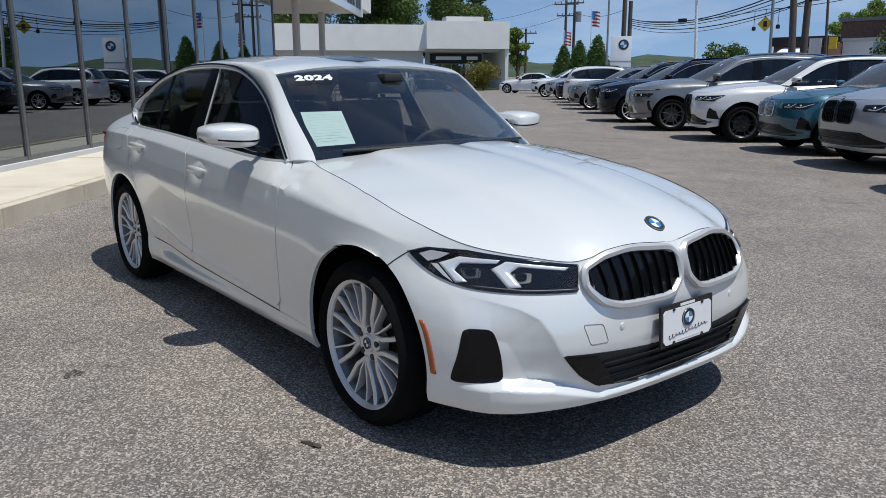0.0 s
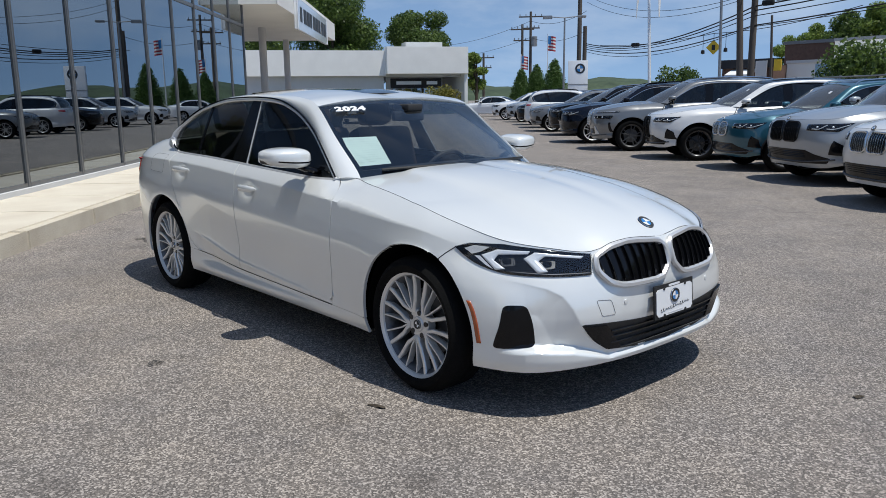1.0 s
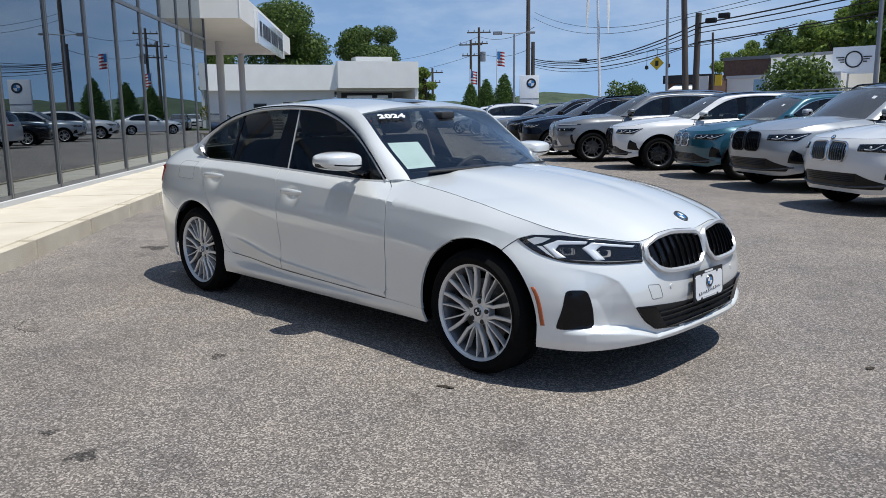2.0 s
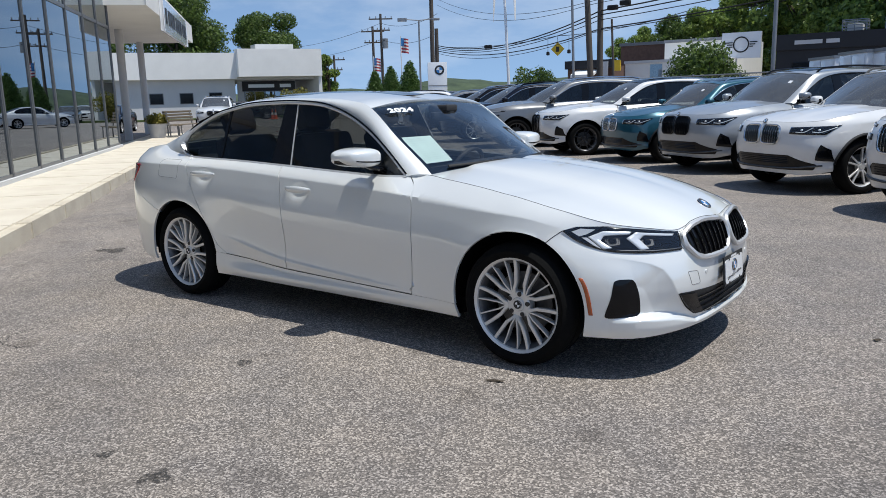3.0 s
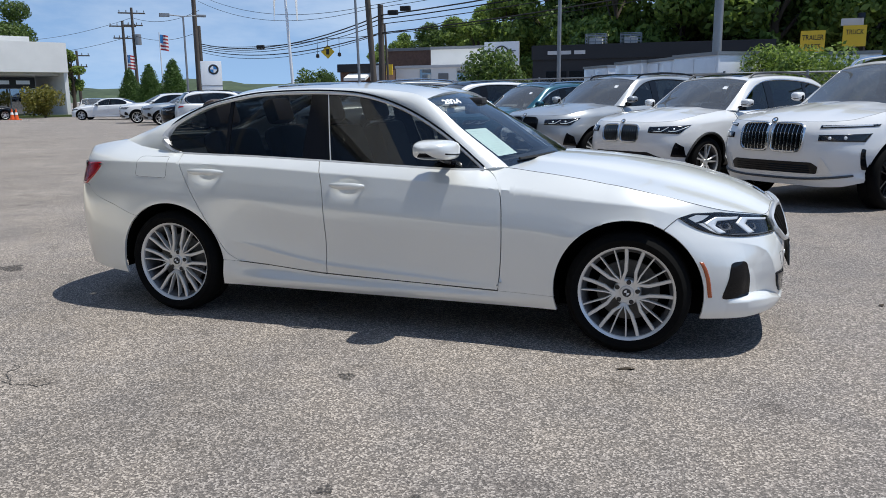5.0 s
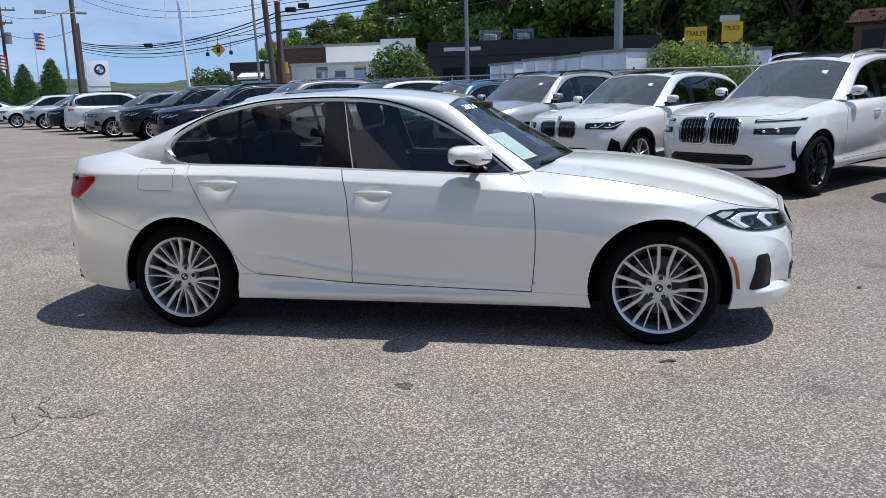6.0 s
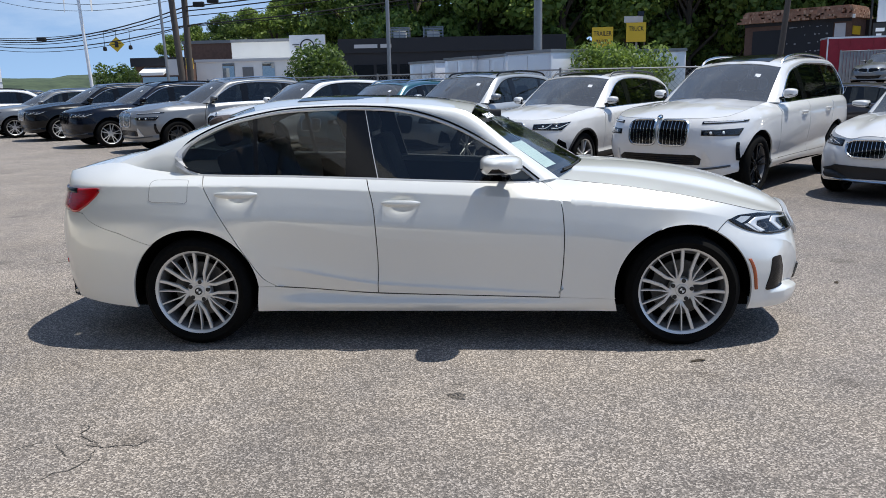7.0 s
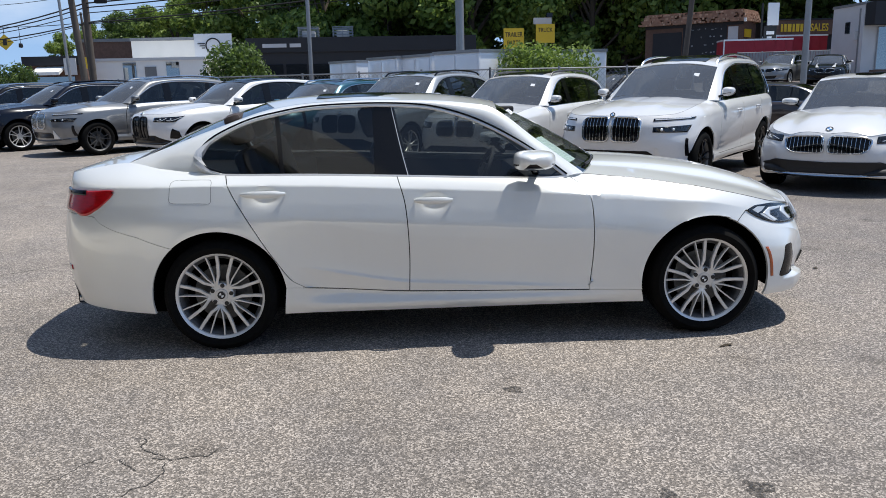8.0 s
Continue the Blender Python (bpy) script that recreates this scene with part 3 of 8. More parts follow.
def wheel(parent, x, y, z, sg, r_tyre, r_rim, wide, rim_mat, pairs=10, spread=7.0, detail=1, badge=True):
    """tyre, rim with twin spokes, brake disc, hub badge; the outer face looks along sg*y."""
    w = thing("wheel", "", "")
    w.parent = parent
    w.matrix_basis = Matrix.Translation((x, y, z)) @ (Matrix.Identity(4) if sg < 0 else Matrix.Rotation(math.pi, 4, 'Z'))
    h = wide / 2
    n = 56 if detail else 28
    prof = [(r_rim - 0.012, -h + 0.02), (r_rim + 0.004, -h + 0.004), (r_rim + 0.02, -h - 0.006), ((r_rim + r_tyre) / 2, -h - 0.010), (r_tyre - 0.022, -h + 0.004), (r_tyre - 0.006, -h + 0.022),
            (r_tyre, -h + 0.045), (r_tyre, -0.02), (r_tyre - 0.008, -0.016), (r_tyre - 0.008, -0.008), (r_tyre, -0.004), (r_tyre, h - 0.04), (r_tyre - 0.02, h), (r_rim, h)]
    piece("tyre", *lathe(prof, n), RUBBER, w, sharp=40)
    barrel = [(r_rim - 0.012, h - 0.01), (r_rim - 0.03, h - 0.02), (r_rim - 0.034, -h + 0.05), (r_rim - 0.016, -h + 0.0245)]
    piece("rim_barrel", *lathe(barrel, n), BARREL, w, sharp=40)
    rim = [(r_rim - 0.018, -h + 0.036), (r_rim - 0.012, -h + 0.017), (r_rim - 0.003, -h + 0.009), (r_rim + 0.006, -h + 0.004), (r_rim + 0.006, -h + 0.02)]
    lots = [lathe(rim, n)]
    f0 = -h + 0.028
    for i in range(pairs):
        a = 2 * math.pi * i / pairs + radians(81)
        fan = ((-26, -37, 0.46), (-10.8, -33, 1.0), (10.8, 33, 1.0), (26, 37, 0.46)) if spread < 0 else ((-spread, -spread * 0.8, 1.2), (spread, spread * 0.8, 1.2))
        for rim_a, hub_a, fat in fan:
            a1, a0 = a + radians(rim_a), a + radians(rim_a * 0.92 + hub_a * 0.08)
            pts = [(0.058, f0 + 0.012, a + radians(hub_a)), (0.085, f0 + 0.004, a + radians(hub_a * 0.50 + rim_a * 0.50)), (0.118, f0 + 0.001, a0), (0.19, f0 + 0.001, a1), (r_rim - 0.010, f0 - 0.006, a1)]
            vs = []
            for r, yy, an in pts:
                c, s_ = math.cos(an), math.sin(an)
                hw = 0.0105 * fat
                for du, dy in ((-hw, 0.006), (-hw * 0.7, 0), (hw * 0.7, 0), (hw, 0.006), (hw * 0.45, 0.036), (-hw * 0.45, 0.036)):
                    vs.append((r * c - du * s_, yy + dy, r * s_ + du * c))
            fs = []
            for q in range(len(pts) - 1):
                for e in range(6):
                    fs.append((q * 6 + e, q * 6 + (e + 1) % 6, q * 6 + 6 + (e + 1) % 6, q * 6 + 6 + e))
            lots.append((vs, fs))
    lots.append(lathe([(0.001, f0 + 0.012), (0.034, f0 + 0.010), (0.038, f0 + 0.016), (0.062, f0 + 0.014), (0.070, f0 + 0.020), (0.074, f0 + 0.06)], 30))
    piece("rim", *merged(*lots), rim_mat, w, sharp=30)
    piece("brake_disc", *lathe([(0.06, 0.0), (0.165, 0.0), (0.165, 0.02), (0.06, 0.02)], 32), STEEL, w)
    # added near-black disc that stands for the shade behind the spokes
    piece("rim_shade_disc", *lathe([(0.002, 0.035), (r_rim - 0.03, 0.035)], 24), DARK, w)
    if detail:
        for i in range(5):
            a = 2 * math.pi * i / 5 + radians(81)
            c = Matrix.Translation((0.056 * math.cos(a), f0 + 0.014, 0.056 * math.sin(a)))
            piece("wheel_bolt", *turned(lathe([(0.0, -0.002), (0.0125, -0.002), (0.0145, 0.012)], 10), c), BLACK_INK, w)
        cal = [(0.165 * math.cos(t), yy, 0.165 * math.sin(t)) for t in np.radians(np.linspace(155, 205, 6)) for yy in (-0.012, 0.03)] + [
            (0.105 * math.cos(t), yy, 0.105 * math.sin(t)) for t in np.radians(np.linspace(155, 205, 6)) for yy in (-0.012, 0.03)]
        cf = [(2 * i, 2 * i + 2, 12 + 2 * i + 2, 12 + 2 * i) for i in range(5)] + [(2 * i, 2 * i + 1, 2 * i + 3, 2 * i + 2) for i in range(5)]
        piece("brake_caliper", cal, cf, STEEL, w, "dark grey brake caliper")
    if badge:
        roundel(w, Matrix.Translation((0, f0 + 0.008, 0)) @ Matrix.Rotation(math.pi / 2, 4, 'X'), 0.023, name="hub_badge", blue=BLACK_INK)
    return w


def roundel(parent, m, r, name="badge", blue=None):
    """A round enamel badge, facing +z of m: black ring, blue and white quarters."""
    b = piece(name, *turned(lathe([(0.0, 0.001), (r * 0.95, 0.001), (r, -0.002), (r, -0.006)], 28, 'z'), m), BLACK_INK, parent, "round enamel badge with blue and white quarters")
    for mat, qs in ((blue or BLUE_INK, (0, 2)), (WHITE_ENAMEL, (1, 3))):
        for q in qs:
            v = [(0, 0, 0.0025)] + [(0.62 * r * math.cos(t), 0.62 * r * math.sin(t), 0.0022) for t in np.radians(np.linspace(90 * q, 90 * q + 90, 7))]
            lot = (v, [(0, i, i + 1) for i in range(1, 7)])
            piece("enamel_quarter", *turned(lot, m), mat, b, smooth=False)
    ring = lathe([(r * 0.93, 0.001), (r * 0.96, 0.0035), (r, 0.001)], 28, 'z')
    piece("rim_ring", *turned(ring, m), CHROME, b)
    return b


def seat(parent, x, y, z, mat, back=0.62):
    bm = bmesh.new()
    box(bm, x - 0.02, x + 0.50, y - 0.25, y + 0.25, z, z + 0.16, 0.05)
    part("seat_cushion", bm, mat, parent)
    bm = bmesh.new()
    tilt = Matrix.Translation((x, y, z + 0.1)) @ Matrix.Rotation(radians(-18), 4, 'Y')
    box(bm, -0.10, 0.06, -0.25, 0.25, 0, back, 0.05, tilt)
    part("seat_back", bm, mat, parent)
    bm = bmesh.new()
    box(bm, -0.10, 0.02, -0.13, 0.13, back + 0.03, back + 0.22, 0.04, tilt)
    part("headrest", bm, mat, parent)


def build_car(sh, root, paint_mat, opt):
    """All panels, glass, lamps, wheels and cabin of a car under root."""
    d = sh.d
    det = opt.get("detail", 1)
    q = (lambda n: n) if det else (lambda n: max(6, n // 2))
    body = root
    zs, g1, g2, g3 = sh.sill, d["g1"], d["g2"], d["g3"]
    door_z = spline(*d["door_bottom"])
    (fx, fz, fr), (rx, rz, rr) = sh.hubs
    f_out = d["bumper_angle"]
    belt = lambda a, b, n=30: [(x, float(sh.top(x))) for x in np.linspace(a, b, n)]
    for sg in (-1, 1):
        # doors
        for nm, gl, gr in (("rear_door", g3, g2), ("front_door", g2, g1)):
            bot = [(x, float(door_z(x))) for x in np.linspace(gl[0][0], gr[0][0], 24)]
            gl_, gr_ = line((gl[0][0], bot[0][1]), *gl[1:-1], (gl[-1][0], float(sh.top(gl[-1][0])))), line((gr[0][0], bot[-1][1]), *gr[1:-1], (gr[-1][0], float(sh.top(gr[-1][0]))))
            if det:
                gl_, gr_ = smooth_line(gl_, 40), smooth_line(gr_, 40)
            skin(sh, nm, paint_mat, body, sg, bot, belt(gl[-1][0], gr[-1][0]), gl_, gr_, 110 if det else 22, 90 if det else 22, gap=(0.0028, 0.0028, 0.0040, 0.002))
        # rocker between the arches
        a_f, a_r = fx - math.sqrt(max(fr**2 - (fz - zs)**2, 0)), rx + math.sqrt(max(rr**2 - (rz - zs)**2, 0))
        a_f2 = fx - math.sqrt(max(fr**2 - (door_z(a_f) - fz)**2, 0))
        a_r2 = rx + math.sqrt(max(rr**2 - (door_z(a_r) - rz)**2, 0))
        skin(sh, "side_skirt", opt.get("skirt", paint_mat), body, sg, line((a_r, zs), (a_f, zs)), [(x, float(door_z(x))) for x in np.linspace(a_r2, a_f2, 30)],
             line((a_r, zs), (a_r2, float(door_z(a_r2)))), line((a_f, zs), (a_f2, float(door_z(a_f2)))), q(40), q(12), gap=0.0015, thick=0.014)
        # front fender: from the door gap over the arch to the bumper joint
        t0 = math.degrees(math.atan2(float(door_z(a_f2)) - fz, a_f2 - fx)) % 360
        arc = sh.arc(0, t0, f_out, 160)
        bot = [tuple(p) for p in arc]
        foot = (g1[0][0], float(door_z(g1[0][0])))
        e_s = d["hood_corner"]
        j_s = float(arc[-1][0]) + 0.035
        joint = line(tuple(arc[-1]), (j_s, float(sh.top(j_s))))
        left = [bot[0]] + [tuple(p) for p in smooth_line(line(foot, *g1[1:-1], (g1[-1][0], float(sh.top(g1[-1][0])))), 40)]
        skin(sh, "front_fender", paint_mat, body, sg, bot, belt(g1[-1][0], j_s, 50), left, joint, q(140), q(40), gap=(0.0028, 0, 0.002, 0.0012))
        # front bumper skin from the arch round to the middle
        low = d["lip"]
        arc2 = sh.arc(0, f_out, math.degrees(math.asin(max(-1, (low[0][1] - fz) / fr))), 24)
        left = [tuple(p) for p in arc2[::-1]] + joint[1:]
        end_s = sh.x1 + sh.SPAN
        bot = [left[0]] + low[1:]
        right = line((end_s, low[-1][1]), (end_s, float(sh.top(end_s))))
        skin(sh, "front_bumper", paint_mat, body, sg, bot, belt(j_s, end_s, 60), left, right, q(150 if det else 60), q(130 if det else 50), gap=(0, 0, 0, 0.0012), thick=0.014)
        # rear quarter and rear bumper
        t1 = math.degrees(math.atan2(float(door_z(a_r2)) - rz, a_r2 - rx))
        gap_a = d["rear_gap_angle"]
        arc = sh.arc(1, gap_a, t1, 160)
        end = sh.x2 - sh.SPAN
        rg = d["rear_gap"]
        bot = [tuple(p) for p in arc]
        back = np.linspace(end, float(arc[0][0]), q(70), endpoint=False)
        gap_x, gap_z = zip(*(rg + [tuple(arc[0])]))
        foot_x = np.linspace(float(arc[-1][0]), g3[0][0] - 0.004, q(16))[1:]
        door_l = np.array(smooth_line(line((g3[0][0], float(door_z(g3[0][0]))), *g3[1:-1], (g3[-1][0], float(sh.top(g3[-1][0])))), 60))[::-1]
        ss = np.concatenate([back, arc[:, 0], foot_x])
        low = np.concatenate([np.interp(back, gap_x, gap_z), arc[:, 1] + 0.001, door_z(foot_x)])
        high = np.where(ss < door_l[0, 0] - 0.003, sh.top(ss), np.interp(ss + 0.003, door_l[:, 0], door_l[:, 1]))
        column_skin(sh, "rear_quarter", paint_mat, body, sg, ss, low, np.maximum(high, low + 0.001), q(70))
        lowz = d["rear_low"]
        arc2 = sh.arc(1, 180 + math.degrees(math.asin((rz - lowz) / rr)), gap_a, 24)
        skin(sh, "rear_bumper", paint_mat, body, sg, line((end, lowz + 0.03), (float(arc2[0][0]) - 0.3, lowz + 0.02), tuple(arc2[0])), [(end, rg[0][1])] + rg[1:] + [tuple(arc[0])], line((end, lowz + 0.03), (end, rg[0][1])),
             [tuple(p) for p in arc2], q(50), q(24), gap=(0, 0.0, 0, 0.003), thick=0.014)
        # wheel wells and dark inner shell
        for hx, hz, r in sh.hubs:
            yo, yi = -float(sh.wide(hx)) + 0.055, -float(sh.wide(hx)) + 0.34
            ang = np.radians(np.linspace(-8, 188, 26))
            vs = [(hx + (r + 0.012) * math.cos(t), y, hz + (r + 0.012) * math.sin(t)) for t in ang for y in (yo, yi)]
            fs = [(2 * i, 2 * i + 1, 2 * i + 3, 2 * i + 2) for i in range(25)]
            c = len(vs)
            vs.append((hx, yi, hz))
            fs += [(2 * i + 1, c, 2 * i + 3) for i in range(25)]
            piece("wheel_well", *mirror_lot((vs, fs), sg), DARK, body)
        lo, hi = zs + 0.06, -0.02
        seg = (rx + rr + 0.03, fx - fr - 0.03)
        gs, gz = np.meshgrid(np.linspace(*seg, 24), np.linspace(0, 1, 8))
        zz = lo + gz * (sh.top(gs) + hi - lo)
        pts = sh.P(gs, zz, sg, -0.035)
        piece("door_lining", list(pts.reshape(-1, 3)), grid_faces(8, 24, sg > 0), CABIN, body)
    # hood
    e_s, s0 = d["hood_corner"], d["hood_start"]
    for_side = np.linspace(s0, e_s, 40)
    for_front = np.linspace(e_s, sh.x1 + sh.SPAN, 40)
    cen = spline(*d["hood_middle"])
    halves = []
    for sg in (-1, 1):
        side_l = sh.P(for_side, sh.top(for_side), sg)
        front_l = sh.P(for_front, sh.top(for_front), sg)
        nose_end, cowl_end = front_l[-1], np.array([d["cowl_x"], 0, float(cen(d["cowl_x"]))])
        mx = np.linspace(d["cowl_x"], nose_end[0], 40)
        mid_l = np.stack([mx, mx * 0, cen(mx)], -1)
        mid_l[-1] = nose_end
        t = np.linspace(0, 1, 24)[:, None]
        cowl_l = (1 - t) * side_l[0] + t * cowl_end
        cowl_l[:, 0] += (d["cowl_x"] - side_l[0][0]) * (np.sin(t[:, 0] * math.pi / 2) - t[:, 0])
        cowl_l[:, 2] += 0.012 * np.sin(t[:, 0] * math.pi)
        ln = [even_line(side_l, q(60)), even_line(mid_l, q(60)), even_line(cowl_l, q(30)), even_line(front_l, q(30))]
        g = coons(*ln)
        ay = np.abs(g[..., 1])
        fade = np.clip((d["nose_x"] - 0.10 - g[..., 0]) / 0.5, 0, 1)
        g[..., 2] += d.get("dome", 0.012) * fade * np.clip(ay / 0.08, 0, 1) * (1 / (1 + np.exp((ay - 0.42) / 0.013)) - 0.2)
        halves.append(g)
    gg = np.concatenate([halves[0], halves[1][::-1][1:]], 0)
    n = grid_normals(gg)
    v, f = sheet(gg, n, 0.014, flip=False)
    piece("hood", v, f, paint_mat, body, sharp=42)
    for sg in (-1, 1):
        hs = np.linspace(s0 + 0.02, sh.x1 + sh.SPAN - 0.02, 90)
        piece("hood_gap", *tube(sh.P(hs, sh.top(hs), sg, 0.0003), 0.0013, 5, True), BLACK_INK, body)
    # greenhouse: side window outline, pillar band, roof, screens
    A = np.array(d["dlo"])          # (x, z) from the front foot over the top to the rear foot
    B = np.array(d["rail"])         # (x, y, z) from the cowl corner to the rear screen's foot
    yg = spline(*d["glass_y"])
    na = 90
    def side_y(x, z):
        return yg(z) - d.get("front_taper", 0.0) * float(np.clip((x + 0.5) / 0.75, 0, 1))
    a_line = smooth_line([(x, -float(side_y(x, z)), z) for x, z in A], na)
    b_end = sh.P(d["rail_end_s"], sh.top(d["rail_end_s"]), -1)
    b_pts = [(x, -y, z) for x, y, z in B] + [tuple(b_end)]
    b_line = smooth_line(b_pts, na)
    i_ws, i_rw = [int(np.argmin(np.linalg.norm(b_line - np.array((x, -y, z)), axis=1))) for x, y, z in (B[d["rail_ws"]], B[d["rail_rw"]])]
    for sg in (-1, 1):
        fl = np.array([1, 1 if sg < 0 else -1, 1])
        rows = []
        for t in np.linspace(0, 1, 9):
            m = (1 - t) * a_line + t * b_line
            bul = 0.020 * math.sin(t * math.pi)
            m = m.copy()
            m[:, 1] -= bul * 0.8
            m[:, 2] += bul * 0.45
            rows.append(m * fl)
        g = np.array(rows)
        # the foot of the rear pillar runs into the top edge of the flank
        ft = np.linspace(A[-1][0], d["rail_end_s"], 9)
        goal = sh.P(ft, sh.top(ft), sg)
        wgt = np.clip((np.arange(na) - (na - 26)) / 25.0, 0, 1)
        wgt = wgt * wgt * (3 - 2 * wgt)
        g = g + wgt[None, :, None] * (goal - g[:, -1])[:, None]
        v, f = sheet(g, grid_normals(g) * sg, 0.02, flip=(sg < 0))
        piece("pillar_and_roof_rail", v, f, paint_mat, body)
        # glass: belt line below, outline above
        k_tip = d["dlo_tip"]
        tip = np.array((A[k_tip][0], 0, A[k_tip][1]))
        i_tip = int(np.argmin(np.hypot(a_line[:, 0] - tip[0], a_line[:, 2] - tip[2])))
        up = a_line[:i_tip + 1][::-1]
        belt_x = np.linspace(A[-1][0], A[0][0], 60)
        belt_l = np.stack([belt_x, -sh.ytop(belt_x) + 0.012, sh.top(belt_x) + 0.0], -1)
        belt_l[0], belt_l[-1] = a_line[-1], a_line[0]
        rear_edge = a_line[i_tip:][::-1]
        nw = 121 if det else 61
        lens = [even_line(belt_l, nw), even_line(up, nw)]
        wg = coons(lens[0], lens[1], even_line(rear_edge, 14), np.repeat(a_line[:1], 14, 0) + np.linspace(0, 1, 14)[:, None] * (up[-1] - a_line[0]))
        # split by x at the pillars
        cuts = d["pillars"]
        xcol = wg[6, :, 0]
        idx = [0] + [int(np.argmin(np.abs(xcol - c))) for c in cuts] + [nw - 1]
        names = d["pane_names"]
        for a_, b_, nm in zip(idx[:-1], idx[1:], names):
            sub = wg[:, a_:b_ + 1] * fl
            solid = nm == "door_pillar"
            n = grid_normals(sub) * (1 if sg < 0 else -1)
            sub = sub - n * (0.004 if not solid else -0.001)
            v, f = sheet(sub, n, 0.006, flip=(sg > 0))
            ob = piece(nm, v, f, GLOSS_BLACK if solid else opt.get("side_glass", CAR_GLASS if det else TINTED_GLASS), body)
            if not solid:
                ob.visible_shadow = True
        # straight uprights that lie on the glass
        for xb0, xb1, xt0, xt1, lift, nm, mt in d.get("uprights", ()):
            strip = []
            for j in range(14):
                v_ = j / 13
                xs_ = np.linspace(xb0 + (xt0 - xb0) * v_, xb1 + (xt1 - xb1) * v_, 4)
                strip.append(np.stack([np.interp(xs_, wg[j, :, 0], wg[j, :, k]) for k in range(3)], -1))
            strip = np.array(strip) * fl
            nn_ = grid_normals(strip) * (1 if sg < 0 else -1)
            piece(nm, *sheet(strip + nn_ * lift, nn_, 0.008, flip=(sg > 0)), mt, body)
        # trim round the windows
        loop = np.vstack([a_line, belt_l[1:]]) * fl
        loop = loop + np.array([0, -0.004 if sg < 0 else 0.004, 0])
        lp = even_line(loop, 150)
        rt = [0.009 + d.get("corner_trim", 0.0) * math.exp(-((p[0] - A[k_tip + 1][0]) / 0.05)**2) if det else 0.01 for p in lp]
        piece("window_trim", *tube(lp, rt, 6, flat=1.0), opt.get("trim", CHROME), body)
        if det:
            piece("window_seal", *tube(even_line((a_line + np.array([0, -0.006, 0.016])) * fl, 110), 0.0055, 5), GLOSS_BLACK, body)
    rc = spline(*d["roof_middle"])
    # roof
    r_l = b_line[i_ws:i_rw + 1]
    hx0, hx1 = d["roof_front_x"], d["roof_rear_x"]
    mid = np.stack([np.linspace(hx0, hx1, 60), np.zeros(60), rc(np.linspace(hx0, hx1, 60))], -1)
    def bow(p, m_, k=24):
        t = np.linspace(0, 1, k)[:, None]
        o = (1 - t) * p + t * m_
        o[:, 2] += (m_[2] - p[2]) * (np.sin(t[:, 0] * math.pi / 2) - t[:, 0])
        o[:, 0] += (m_[0] - p[0]) * (np.sin(t[:, 0] * math.pi / 2) - t[:, 0])
        return o
    def full(side_line, mid_line, p0, p1, nu, nv):
        g = coons(even_line(side_line, nu), even_line(mid_line, nu), even_line(p0, nv), even_line(p1, nv))
        h = g.copy()
        h[..., 1] *= -1
        return np.concatenate([g, h[::-1][1:]], 0)
    g = full(r_l, mid, bow(r_l[0], mid[0]), bow(r_l[-1], mid[-1]), q(50), q(20))
    # ruled rows bulge smoothly towards the middle
    def crown(g, amount):
        w = np.abs(g[:, :, 1])
        e = np.abs(g[0, :, 1])[None]
        t = 1 - w / np.maximum(e, 1e-6)
        g[..., 2] += amount * np.sin(np.clip(t, 0, 1) * math.pi) * 1.0
        return g
    g = crown(g, 0.010)
    v, f = sheet(g, -grid_normals(g), 0.02, flip=True)
    piece("roof", v, f, opt.get("roof", paint_mat), body)
    if opt.get("sunroof", True):
        x_a, x_b = d["sunroof"]
        gx, gy = np.meshgrid(np.linspace(x_a, x_b, 24), np.linspace(-0.44, 0.44, 20))
        tz = rc(gx) - 0.030 * (np.abs(gy) / 0.5)**2 + 0.004 + 0.010 * np.sin((1 - np.abs(gy) / 0.56) * math.pi) * 0.6
        sg_ = np.stack([gx, gy, tz + 0.002], -1)
        v, f = sheet(sg_, grid_normals(sg_), 0.03)
        piece("sunroof", v, f, GLOSS_BLACK, body, "dark glass sunroof panel")
    # windscreen
    w_l = b_line[:i_ws + 1]
    cm = np.array([d["screen_foot_x"], 0, d["screen_foot_z"]])
    t = np.linspace(0, 1, 40)[:, None]
    midw = (1 - t) * cm + t * mid[0]
    midw[:, 2] += 0.020 * np.sin(t[:, 0] * math.pi)
    g = full(w_l, midw, bow(w_l[0], cm), bow(w_l[-1], mid[0]), q(40), q(24))
    n = -grid_normals(g)
    gw = g - n * 0.003
    v, f = sheet(gw, n, 0.006, flip=True)
    piece("windscreen", v, f, SCREEN_GLASS if det else VEILED_GLASS, body)
    # black printed border of the windscreen
    nv_, nu_ = g.shape[:2]
    inner = g - n * 0.008
    band_v, band_f = list(inner.reshape(-1, 3)), []
    kv, ku = max(1, nv_ // 24), max(1, nu_ // 16)
    for j in range(nv_ - 1):
        for i in range(nu_ - 1):
            if j < kv or j >= nv_ - 1 - kv or i >= nu_ - 1 - ku or i < 2 * ku:
                band_f.append((j * nu_ + i, j * nu_ + i + 1, (j + 1) * nu_ + i + 1, (j + 1) * nu_ + i))
    piece("windscreen_border", band_v, band_f, GLOSS_BLACK, body)
    # rear screen
    r_l = b_line[i_rw:]
    cm = np.array([d["rear_foot_x"], 0, d["rear_foot_z"]])
    midr = (1 - t) * mid[-1] + t * cm
    midr[:, 2] += d.get("rear_bow", 0.02) * np.sin(t[:, 0] * math.pi)
    g = full(r_l, midr, bow(r_l[0], mid[-1]), bow(r_l[-1], cm), q(30), q(20))
    v, f = sheet(g, -grid_normals(g), 0.006, flip=True)
    piece("rear_screen", v, f, CAR_GLASS, body)
